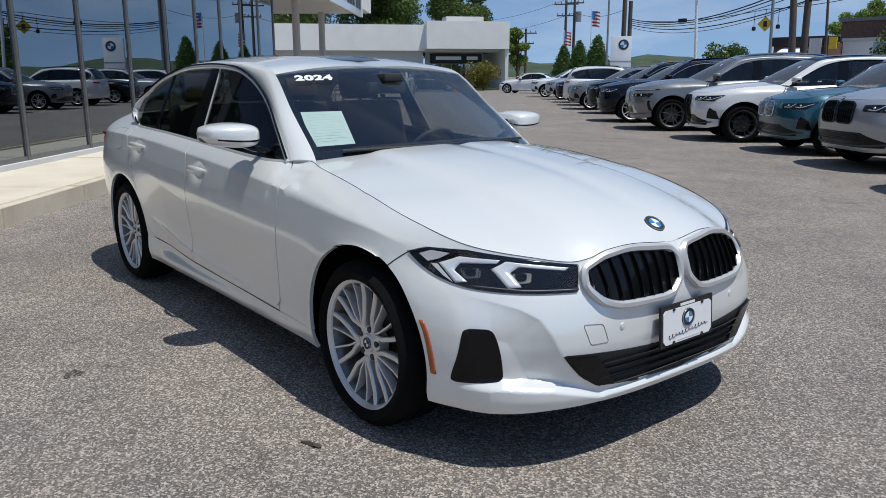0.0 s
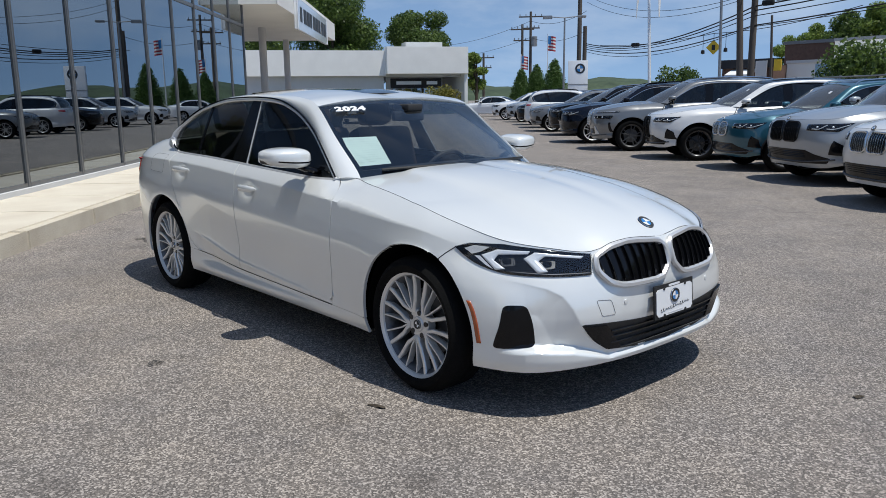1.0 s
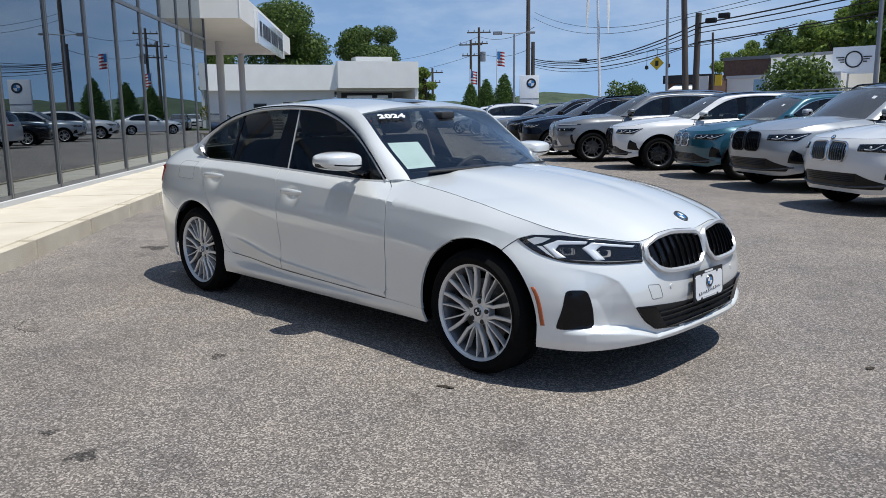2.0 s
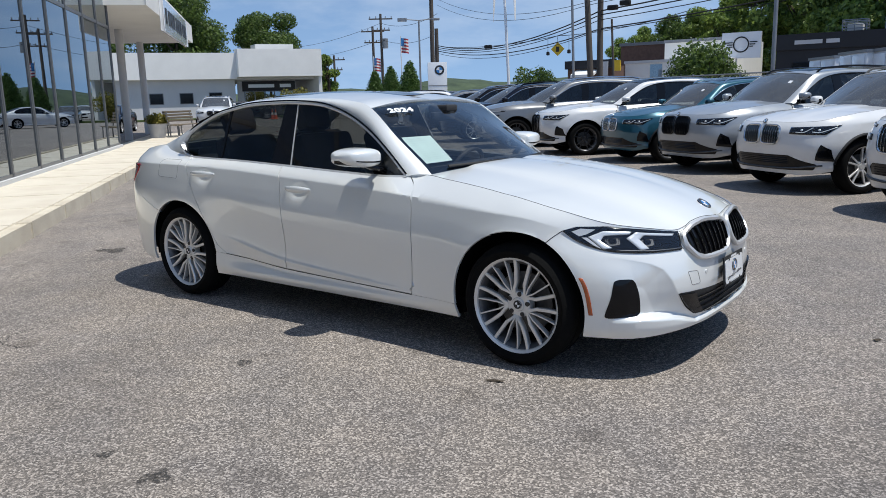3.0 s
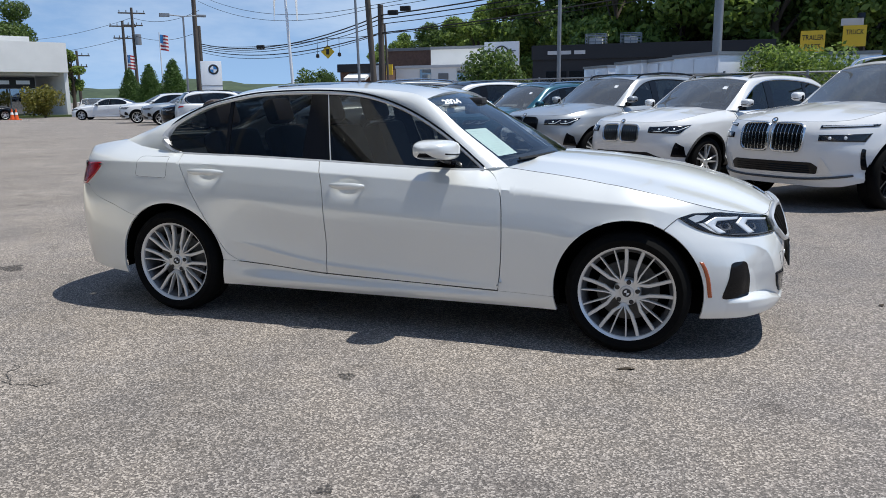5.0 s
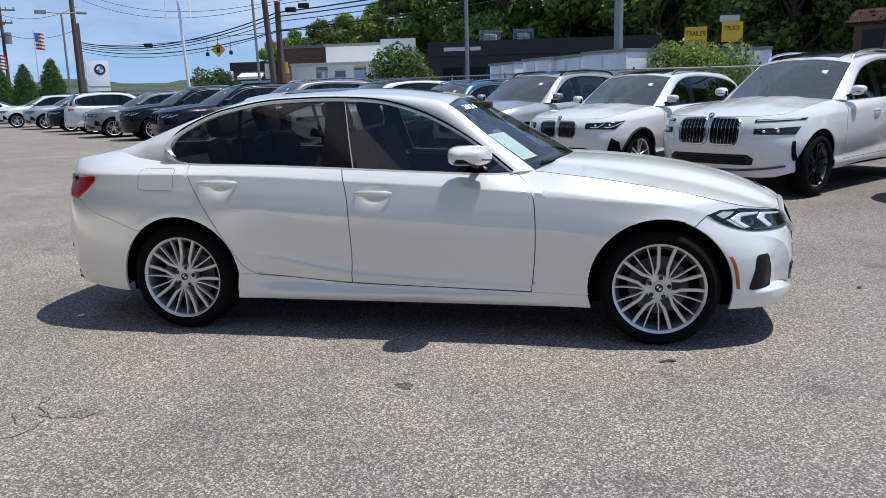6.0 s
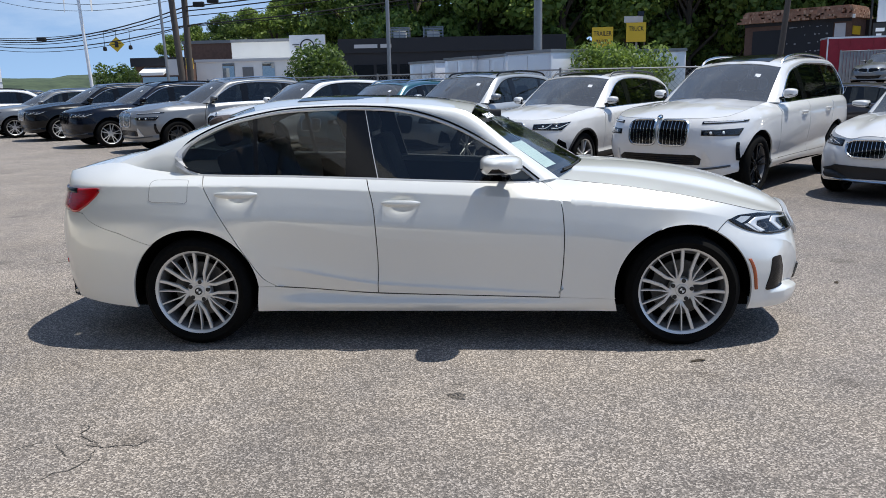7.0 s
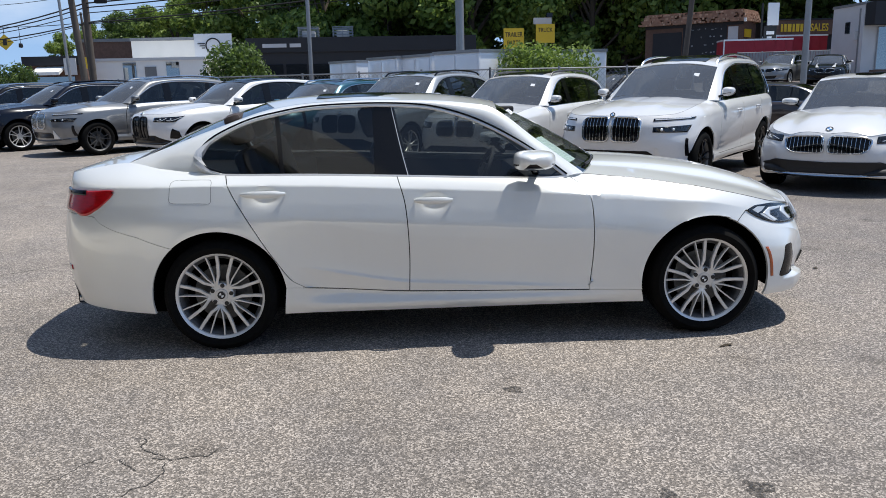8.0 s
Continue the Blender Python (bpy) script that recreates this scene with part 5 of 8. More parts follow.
def dress_sedan(sh, root):
    S = lambda y, z: (float(sh.s_of_y(y, z)), z)
    for sg in (-1, 1):
        kidney(sh, root, sg, [(0.020, 0.620), (0.018, 0.690), (0.045, 0.722), (0.245, 0.738), (0.362, 0.722), (0.438, 0.688), (0.454, 0.634), (0.410, 0.586), (0.346, 0.566), (0.085, 0.564)], 9, SATIN, GLOSS_BLACK, 0.0140)
        tip = (1.585, 0.731)
        bottom = [tip, (1.638, 0.685), (1.701, 0.655), (1.798, 0.634), (1.969, 0.624), (2.150, 0.623)]
        top = [tip, (1.653, 0.750), (1.798, 0.752), (1.98, 0.730), (2.146, 0.706)]
        lamp = head_lamp(sh, root, sg, smooth_line(bottom, 40), even_line(top, 40), np.array([tip, (tip[0] + 0.001, tip[1] + 0.001)]), [bottom[-1], top[-1]], nu=44, nv=14)
        # two hooked light guides, each with a lens in its crook
        for outer, inner in (([(1.742, 0.647), (1.693, 0.703), (1.764, 0.730), (1.900, 0.724)], [(1.784, 0.652), (1.742, 0.684), (1.764, 0.707), (1.886, 0.712)]),
                             ([(1.918, 0.637), (1.864, 0.692), (1.917, 0.720), (2.114, 0.697)], [(1.962, 0.642), (1.924, 0.683), (1.954, 0.702), (2.103, 0.688)])):
            overlay(sh, "light_guide", BRIGHT, lamp, sg, (inner, outer, [inner[0], outer[0]], [inner[-1], outer[-1]]), 30, 4, 0.009, 0.006)
        for cs, cz in ((1.800, 0.679), (1.964, 0.668)):
            fan_on_skin(sh, "lens_surround", STEEL, lamp, sg, rounded([(cs - 0.040, cz + 0.012), (cs + 0.030, cz + 0.016), (cs + 0.028, cz - 0.013), (cs - 0.024, cz - 0.018)], 0.2), 0.006, 0.003, True)
            fan_on_skin(sh, "lens", GLOSS_BLACK, lamp, sg, rounded([(cs - 0.026, cz + 0.012), (cs + 0.014, cz + 0.013), (cs + 0.014, cz - 0.006), (cs - 0.016, cz - 0.008)], 0.3), 0.010, 0.004, True)
        fan_on_skin(sh, "lamp_reflector", ALLOY, lamp, sg, [(1.625, 0.728), (1.668, 0.742), (1.735, 0.738), (1.690, 0.716), (1.655, 0.706)], 0.0085, 0.003, True)
        fan_on_skin(sh, "lamp_reflector", STEEL, lamp, sg, [(1.792, 0.648), (1.752, 0.684), (1.772, 0.703), (1.850, 0.708), (1.856, 0.690), (1.905, 0.640)], 0.004, 0.003, True)
        fan_on_skin(sh, "lamp_reflector", ALLOY, lamp, sg, [(1.665, 0.700), (1.688, 0.700), (1.735, 0.648), (1.705, 0.664)], 0.0095, 0.003, True)
        lower_edge = [(s_ + 0.004, z_ + 0.006) for s_, z_ in bottom[3:]]
        overlay(sh, "lamp_bezel", STEEL, lamp, sg, (lower_edge, [(s_, z_ + 0.004) for s_, z_ in lower_edge], [lower_edge[0], (lower_edge[0][0], lower_edge[0][1] + 0.004)], [lower_edge[-1], (lower_edge[-1][0], lower_edge[-1][1] + 0.004)]), 16, 3, 0.007, 0.003)
        # side air intake, sunk black panel
        fan_on_skin(sh, "side_intake", GLOSS_BLACK, root, sg, rounded([(0.836, 0.326), (0.826, 0.317), (0.738, 0.326), (0.728, 0.340), (0.750, 0.498), (0.762, 0.510), (0.800, 0.510), (0.814, 0.500)], 0.3), 0.003, 0.012, label="black side air intake")
        # lower intake with bars, closed by a gloss black fin
        low = fan_on_skin(sh, "lower_intake", MATT_BLACK, root, sg, [(0.0, 0.262), (0.0, 0.388), (0.14, 0.391), (0.419, 0.412), (0.565, 0.420), (0.53, 0.375), (0.490, 0.332), (0.425, 0.289), (0.337, 0.280), (0.2, 0.268)], 0.003, 0.01, label="black lower air intake")
        for z in (0.290, 0.318, 0.346, 0.374):
            y = np.linspace(0.005, 0.36 if z < 0.3 else 0.41, 14)
            piece("intake_bar", *tube(sh.P(sh.s_of_y(y, z + 0 * y), z + 0 * y, sg, 0.009), 0.0042, 6, True), GLOSS_BLACK, low)
        fan_on_skin(sh, "intake_fin", GLOSS_BLACK, low, sg, [(0.350, 0.292), (0.425, 0.291), (0.488, 0.335), (0.53, 0.378), (0.558, 0.414), (0.438, 0.404)], 0.012, 0.010)
        # amber side marker, tow cover, sensor
        overlay(sh, "side_marker", AMBER, root, sg, (sh.at_x((1.832, 0.332), (1.851, 0.332)), sh.at_x((1.782, 0.515), (1.800, 0.515)), sh.at_x((1.832, 0.332), (1.821, 0.41), (1.803, 0.475), (1.782, 0.515)), sh.at_x((1.851, 0.332), (1.840, 0.41), (1.822, 0.475), (1.800, 0.515))), 4, 14, 0.004, 0.008, "amber side marker")
        if sg < 0:
            loop_tube(sh, "tow_cover_gap", SEAM, root, sg, rounded([(0.490, 0.518), (0.414, 0.512), (0.392, 0.446), (0.465, 0.446)], 0.15), 0.0014, 0.0002)
        c = sh.P(*S(0.329, 0.492), sg, 0.001)
        piece("parking_sensor", *turned(lathe([(0, 0.003), (0.011, 0.002), (0.0125, -0.004)], 16, 'z'), Matrix.Translation(c) @ Matrix.Rotation(math.pi / 2, 4, 'Y')), PEARL, root)
        # tail lamp
        tl_top = [(-1.795, 0.946), (-1.82, 0.951), (-1.94, 0.944), (-2.10, 0.940), (-2.42, 0.935)]
        tl_bot = [tl_top[0], (-1.805, 0.915), (-1.874, 0.851), (-1.955, 0.806), (-2.02, 0.800), (-2.10, 0.818), (-2.42, 0.83)]
        tail = overlay(sh, "tail_lamp", TAIL_RED, root, sg, (even_line(tl_bot[::-1], 30), even_line(tl_top[::-1], 30), [tl_bot[-1], tl_top[-1]], [tl_bot[0], (tl_top[0][0] + 0.0005, tl_top[0][1] + 0.0005)]), 34, 12, 0.008, 0.02, "bright red tail lamp")
        overlay(sh, "lamp_band", GLOSS_BLACK, tail, sg, ([(-2.42, 0.905), (-2.0, 0.915)], [(-2.42, 0.935), (-2.0, 0.944)], [(-2.42, 0.905), (-2.42, 0.935)], [(-2.0, 0.915), (-2.0, 0.944)]), 12, 4, 0.012, 0.004)
        door_handle(sh, root, sg, -1.145, 0.912, PEARL, 0.25, False)
        door_handle(sh, root, sg, -0.183, 0.851, PEARL, 0.22, False)
        wing_mirror(root, sg, 0.375, -0.805, 1.062, PEARL)
        # rear reflector and dark lower apron
        overlay(sh, "rear_reflector", TAIL_RED, root, sg, ([(-2.30, 0.455), (-2.20, 0.462)], [(-2.30, 0.485), (-2.20, 0.490)], [(-2.30, 0.455), (-2.30, 0.485)], [(-2.20, 0.462), (-2.20, 0.490)]), 6, 3, 0.004, 0.008)
        overlay(sh, "rear_apron", MATT_BLACK, root, sg, ([(-2.69, 0.27), (-2.25, 0.27)], [(-2.69, 0.40), (-2.25, 0.34)], [(-2.69, 0.27), (-2.69, 0.40)], [(-2.25, 0.27), (-2.25, 0.34)]), 14, 5, 0.003, 0.012)
        piece("exhaust_tip", *mirror_lot(turned(lathe([(0.035, 0.0), (0.045, -0.002), (0.048, 0.10)], 20, 'x'), Matrix.Translation((-2.33, -0.56, 0.27))), sg), CHROME, root)
        # black line along the door joint, drawn for the shadow under the door edge
        groove(sh, root, sg, [(-0.95, 0.3605), (-0.6, 0.3355), (-0.33, 0.3165), (0.2, 0.3035), (0.727, 0.2905)], 0.0018, name="sill_gap_shadow", off=0.0)
        # bumper joint and fuel door
        groove(sh, root, sg, [(1.60, 0.672), (1.635, 0.705), (1.668, 0.731)])
        if sg < 0:
            loop_tube(sh, "fuel_door_gap", SEAM, root, sg, rounded([(float(sh.s_of_x(x, z)), z) for x, z in ((-1.668, 0.875), (-1.435, 0.866), (-1.430, 0.995), (-1.655, 0.998))], 0.16), 0.0016, -0.0004, by_s=True)
        # wiper
    # bonnet badge, plate
    roundel(root, Matrix.Translation((2.088, 0, 0.793)) @ Matrix.Rotation(radians(32), 4, 'Y'), 0.041, "bonnet_badge")
    plate(root, Matrix.Translation((2.262, -0.012, 0.458)) @ Matrix.Rotation(math.pi / 2, 4, 'Z') @ Matrix.Rotation(radians(86), 4, 'X') @ Matrix.Diagonal((0.98, 0.87, 1, 1)))
    # wipers on the cowl
    for y0, y1 in ((-0.55, 0.02), (0.02, 0.60)):
        pts = [(0.90 - 0.22 * abs((y / 0.68))**2 + 0.01, y, 1.000 - 0.02 * abs(y / 0.68)**2 + 0.012) for y in np.linspace(y0, y1, 10)]
        w = piece("wiper", *tube(pts, 0.008, 6), MATT_BLACK, root)
    yy = np.linspace(-0.64, 0.64, 21)
    cv = [(0.955 - 0.25 * (y / 0.68)**2 + dx, y, 0.992 - 0.035 * (y / 0.68)**2 + dz) for y in yy for dx, dz in ((0.0, 0.0), (-0.14, 0.03), (-0.2, -0.02))]
    piece("cowl", cv, grid_faces(21, 3), MATT_BLACK, root)


dress_sedan(sedan_shape, sedan)


def windscreen_notes():
    """Year lettering on the glass and the sheet of paper behind it."""
    lo, ro, up = Vector((0.300, -0.528, 1.294)), Vector((0.352, -0.300, 1.299)), Vector((0.262, -0.495, 1.327))
    xd = (ro - lo).normalized()
    zd = xd.cross(up - lo).normalized()
    yd = zd.cross(xd)
    m = Matrix((xd, yd, zd)).transposed().to_4x4()
    m.translation = lo + zd * 0.020
    cu = bpy.data.curves.new("year_lettering", 'FONT')
    cu.body, cu.size, cu.extrude, cu.offset = "2024", 0.068, 0.0012, 0.0035
    cu.space_character = 1.12
    cu.materials.append(WHITE_INK)
    t = new("year_lettering", cu)
    t.parent = sedan
    t["label"] = "white year figures on the windscreen"
    t.matrix_world = m @ Matrix.Diagonal((1.28, 0.80, 1, 1))
    c = [np.array(p) for p in ((0.648, -0.638, 1.025), (0.737, -0.462, 1.037), (0.530, -0.408, 1.178), (0.451, -0.589, 1.175))]
    n = 12
    u, v = np.meshgrid(np.linspace(0, 1, n), np.linspace(0, 1, n))
    u, v = u[..., None], v[..., None]
    g = (1 - u) * (1 - v) * c[0] + u * (1 - v) * c[1] + u * v * c[2] + (1 - u) * v * c[3]
    nn = np.cross(c[1] - c[0], c[3] - c[0])
    nn = nn / np.linalg.norm(nn)
    g = g - nn * (0.016 + 0.0006 * np.sin(u * 3.1) * np.cos(v * 5))
    vv, ff = sheet(g, np.broadcast_to(nn, g.shape), 0.001)
    pp = piece("price_sheet", vv, ff, PAPER, sedan, "pale green price sheet inside the windscreen")
    for k, w in enumerate((0.5, 0.8, 0.75, 0.82, 0.6, 0.8, 0.7, 0.78, 0.66, 0.8, 0.5)):
        v0 = 0.90 - k * 0.078
        q = [c[0] * (1 - a) * (1 - b) + c[1] * a * (1 - b) + c[2] * a * b + c[3] * (1 - a) * b - nn * 0.0150 for a, b in ((0.1, v0), (0.1 + w, v0), (0.1 + w, v0 + 0.010), (0.1, v0 + 0.010))]
        piece("print_bar", [tuple(p) for p in q], [(0, 1, 2, 3)], GREY_INK, pp, smooth=False)
    # mirror and toll tag at the head of the screen
    part("rear_view_mirror", boxes((0.30, 0.34, -0.12, 0.12, 1.24, 1.30), bevel=0.012), CABIN, sedan)
    part("camera_pod", boxes((0.24, 0.40, -0.06, 0.06, 1.30, 1.345), bevel=0.012), CABIN, sedan)


windscreen_notes()

# ---- parked cars ----
SUV = dict(
    x1=1.35, x2=-1.7, nose_x=2.42, tail_x=-2.46, sill=0.30, belt_z=1.12,
    nose=[(0.2, 2.28), (0.32, 2.34), (0.5, 2.39), (0.7, 2.42), (0.85, 2.41), (0.95, 2.36), (1.0, 2.31), (1.2, 2.15)],
    tail=[(0.2, -2.38), (0.5, -2.46), (0.8, -2.45), (1.1, -2.38), (1.3, -2.3)],
    pf=[(0.2, 3.2), (0.5, 3.2), (0.8, 2.9), (1.0, 2.7), (1.2, 2.6)], pr=[(0.2, 3.4), (1.3, 3.2)],
    wide=[(-2.9, 0.955), (-1.5, 0.985), (0.0, 0.975), (1.4, 0.99), (2.6, 0.985)],
    crease=[(-2.9, 1.08), (-1.5, 1.08), (-0.3, 1.05), (0.6, 1.02), (1.2, 0.99), (1.6, 0.94), (1.9, 0.90), (2.6, 0.88)],
    prof=[(-0.3, -0.10), (0.0, -0.045), (0.10, -0.02), (0.22, -0.04), (0.36, -0.02), (0.6, 0.0), (0.85, -0.006), (1.0, -0.02)],
    top=[(-2.9, 1.16), (-2.0, 1.17), (-1.0, 1.155), (0.0, 1.135), (0.55, 1.12), (0.78, 1.14), (1.0, 1.135), (1.35, 1.105), (1.7, 1.045), (1.95, 1.0), (2.25, 0.985), (2.55, 0.985)],
    ytop=[(-2.9, 0.90), (-2.1, 0.885), (-1.0, 0.885), (0.4, 0.875), (0.62, 0.83), (0.78, 0.765), (1.0, 0.79), (1.35, 0.83), (1.7, 0.90), (1.95, 0.945), (2.55, 0.96)],
    hubs=[(1.50, 0.375, 0.440), (-1.48, 0.375, 0.435)], arch=0.44,
    door_bottom=[(-1.2, 0.43), (1.2, 0.40)],
    g1=[(0.80, 0.40), (0.83, 0.7), (0.81, 0.95), (0.70, 1.12)], g2=[(-0.30, 0.40), (-0.29, 0.7), (-0.31, 1.0), (-0.33, 1.13)], g3=[(-0.98, 0.42), (-1.08, 0.55), (-1.18, 0.75), (-1.28, 1.0), (-1.30, 1.15)],
    bumper_angle=58.0, lamp_tip=(1.7, 0.92), lamp_low=[], hood_corner=1.95, hood_start=0.78,
    lip=[(1.75, 0.33), (1.95, 0.28), (2.2, 0.27), (2.4, 0.28), (2.55, 0.28)],
    rear_gap_angle=130.0, rear_gap=[(-2.9, 0.85), (-2.4, 0.85), (-2.1, 0.80), (-2.0, 0.76)], rear_low=0.32,
    hood_middle=[(0.9, 1.19), (1.1, 1.185), (1.5, 1.155), (1.9, 1.10), (2.2, 1.03), (2.33, 0.985)], cowl_x=1.06, dome=0.012,
    dlo=[(0.66, 1.125), (0.45, 1.27), (0.20, 1.42), (-0.02, 1.525), (-0.30, 1.592), (-0.70, 1.618), (-1.20, 1.606), (-1.65, 1.562), (-1.95, 1.485), (-2.06, 1.38), (-2.02, 1.26), (-1.9, 1.172)], dlo_tip=9,
    rail=[(0.82, 0.755, 1.135), (0.72, 0.74, 1.19), (0.42, 0.70, 1.40), (0.10, 0.655, 1.60), (-0.2, 0.64, 1.652), (-0.7, 0.63, 1.682), (-1.3, 0.63, 1.675), (-1.9, 0.645, 1.615), (-2.15, 0.70, 1.42)],
    rail_end_s=-2.35, rail_ws=3, rail_rw=7,
    glass_y=[(1.1, 0.885), (1.2, 0.86), (1.4, 0.78), (1.65, 0.67)],
    pillars=[-1.42, -1.34, -0.44, -0.25], pane_names=["quarter_window", "door_pillar", "rear_window", "door_pillar", "front_window"],
    roof_middle=[(-2.1, 1.64), (-1.5, 1.71), (-0.8, 1.735), (-0.3, 1.72), (0.15, 1.645)], roof_front_x=0.14, roof_rear_x=-2.02,
    sunroof=(-0.95, 0.0), screen_foot_x=1.08, screen_foot_z=1.17, rear_foot_x=-2.30, rear_foot_z=1.18, rear_bow=0.04,
)
suv_shape = Shape(SUV)
# the largest of the row has a longer, squarer tail
big_shape = Shape(dict(
    SUV, dlo=[(0.66, 1.125), (0.45, 1.27), (0.20, 1.42), (-0.02, 1.525), (-0.30, 1.592), (-0.70, 1.645), (-1.20, 1.652), (-1.70, 1.64), (-2.00, 1.60), (-2.10, 1.46), (-2.12, 1.28), (-2.06, 1.172)],
    rail=[(0.82, 0.755, 1.135), (0.72, 0.74, 1.19), (0.42, 0.70, 1.40), (0.10, 0.655, 1.60), (-0.2, 0.64, 1.668), (-0.7, 0.635, 1.715), (-1.3, 0.635, 1.725), (-1.95, 0.645, 1.685), (-2.22, 0.69, 1.48)],
    roof_middle=[(-2.2, 1.72), (-1.5, 1.785), (-0.8, 1.79), (-0.3, 1.755), (0.15, 1.655)], roof_rear_x=-2.12, pillars=[-1.40, -1.32, -0.44, -0.25]))


def roof_rails(root, mat, up=0.0):
    for sg in (-1, 1):
        pts = [(0.0, sg * 0.60, 1.62), (-0.12, sg * 0.60, 1.70), (-0.4, sg * 0.595, 1.725), (-0.9, sg * 0.59, 1.745), (-1.5, sg * 0.59, 1.725), (-1.8, sg * 0.595, 1.69), (-1.88, sg * 0.60, 1.63)]
        piece("roof_rail", *tube(smooth_line([(x, y, z + up * min(1, -2 * x)) for x, y, z in pts], 26), 0.018, 8), mat, root)


def dress_suv(sh, root, paint_mat, st):
    S = lambda y, z: (float(sh.s_of_y(y, z)), z)
    for sg in (-1, 1):
        kw, k0, k1 = st.get("kidney", (0.36, 0.66, 0.95))
        kidney(sh, root, sg, [(0.02, k0 + 0.03), (0.03, k1 - 0.02), (0.08, k1), (kw - 0.07, k1 - 0.005), (kw, k1 - 0.05), (kw - 0.01, k0 + 0.05), (kw - 0.06, k0), (0.07, k0)], st.get("bars", 8), st.get("frame", CHROME), st.get("bar", CHROME), 0.014)
        if st.get("split"):
            head_lamp(sh, root, sg, [S(0.93, 0.935), S(0.55, 0.915)], [S(0.93, 0.955), S(0.55, 0.945)], [S(0.93, 0.935), S(0.93, 0.955)], [S(0.55, 0.915), S(0.55, 0.945)], strips=[(0.008, [S(0.90, 0.945), S(0.57, 0.932)])], nu=14, nv=4)
            head_lamp(sh, root, sg, [S(0.90, 0.77), S(0.56, 0.78)], [S(0.92, 0.86), S(0.56, 0.845)], [S(0.90, 0.77), S(0.92, 0.86)], [S(0.56, 0.78), S(0.56, 0.845)], eyes=[(*S(0.78, 0.815), 0.02), (*S(0.66, 0.812), 0.02)], nu=14, nv=6)
        else:
            z = st.get("lamp_z", 0.84)
            tip = sh.at_x((1.86, z + 0.10))[0]
            b = [tip, S(0.86, z - 0.025), S(0.50, z - 0.012)]
            t = [(tip[0], tip[1] + 0.002), S(0.88, z + 0.095), S(0.50, z + 0.075)]
            head_lamp(sh, root, sg, even_line(b, 20), even_line(t, 20), [b[0], t[0]], [b[-1], t[-1]], eyes=[(*S(0.80, z + 0.042), 0.018), (*S(0.64, z + 0.04), 0.018)],
                      strips=[(0.006, [S(0.90, z + 0.075), S(0.82, z + 0.012), S(0.75, z + 0.014)]), (0.006, [S(0.74, z + 0.07), S(0.67, z + 0.012), S(0.58, z + 0.012)])], nu=20, nv=6)
        # lower intake, side intakes, bright lip
        low = fan_on_skin(sh, "lower_intake", st.get("low_mat", GLOSS_BLACK), root, sg, [(0.0, 0.42), (0.0, 0.545), (0.50, 0.545), (0.57, 0.50), (0.55, 0.42), (0.4, 0.42)] if st.get("split") else [(0.0, 0.335), (0.0, 0.54), (0.50, 0.54), (0.64, 0.48), (0.80, 0.42), (0.78, 0.345), (0.4, 0.335)], 0.004, 0.012)
        for z in (0.43, 0.455, 0.48, 0.505):
            y = np.linspace(0.005, 0.48, 10)
            piece("intake_bar", *tube(sh.P(sh.s_of_y(y, z + 0 * y), z + 0 * y, sg, 0.009), 0.005, 5, True), GLOSS_BLACK, low)
        if st.get("split"):
            fan_on_skin(sh, "side_intake", GLOSS_BLACK, root, sg, [(0.915, 0.46), (0.885, 0.47), (0.895, 0.70), (0.915, 0.69)], 0.005, 0.012)
            fan_on_skin(sh, "intake_flange", ALLOY, root, sg, [(0.565, 0.41), (0.70, 0.41), (0.62, 0.59), (0.60, 0.60)], 0.012, 0.014)
        else:
            fan_on_skin(sh, "side_intake", GLOSS_BLACK, root, sg, [(0.91, 0.46), (0.79, 0.48), (0.845, 0.69), (0.91, 0.62)], 0.005, 0.012)
        y = np.linspace(0.0, 0.84, 20)
        z = 0.355 + 0.05 * (y / 0.84)**3
        piece("skid_trim", *tube(sh.P(sh.s_of_y(y, z), z, sg, 0.006), 0.014, 6, True), st.get("skid", STEEL), root)
        door_handle(sh, root, sg, -1.05, 1.0, paint_mat, 0.24)
        door_handle(sh, root, sg, -0.08, 0.98, paint_mat, 0.24)
        wing_mirror(root, sg, 0.56, -0.90, 1.245, st.get("mirror", paint_mat), 0.76, 1.45)
        tl = overlay(sh, "tail_lamp", TAIL_RED, root, sg, ([(-2.6, 0.98), (-2.15, 1.02)], [(-2.6, 1.08), (-2.15, 1.07)], [(-2.6, 0.98), (-2.6, 1.08)], [(-2.15, 1.02), (-2.15, 1.07)]), 12, 5, 0.006, 0.02)
        if st.get("cladding"):
            for i in (0, 1):
                a = np.array(sh.arc(i, 5, 178, 30))
                piece("arch_trim", *tube(sh.P(a[:, 0], a[:, 1], sg, 0.004), 0.02, 6, True), MATT_BLACK, root)
    roundel(root, Matrix.Translation((2.345, 0, 1.0)) @ Matrix.Rotation(radians(50), 4, 'Y'), 0.037, "bonnet_badge")
    if st.get("rails"):
        roof_rails(root, st["rails"], 0.045 if "shape" in st else 0.0)
    if st.get("sticker", True):
        v = [(0.33, 0.48, 1.455), (0.33, 0.40, 1.462), (0.385, 0.40, 1.42), (0.385, 0.48, 1.412)]
        piece("price_sticker", [(x + 0.035, y, z + 0.052) for x, y, z in v], [(0, 1, 2, 3)], WHITE_ENAMEL, root)


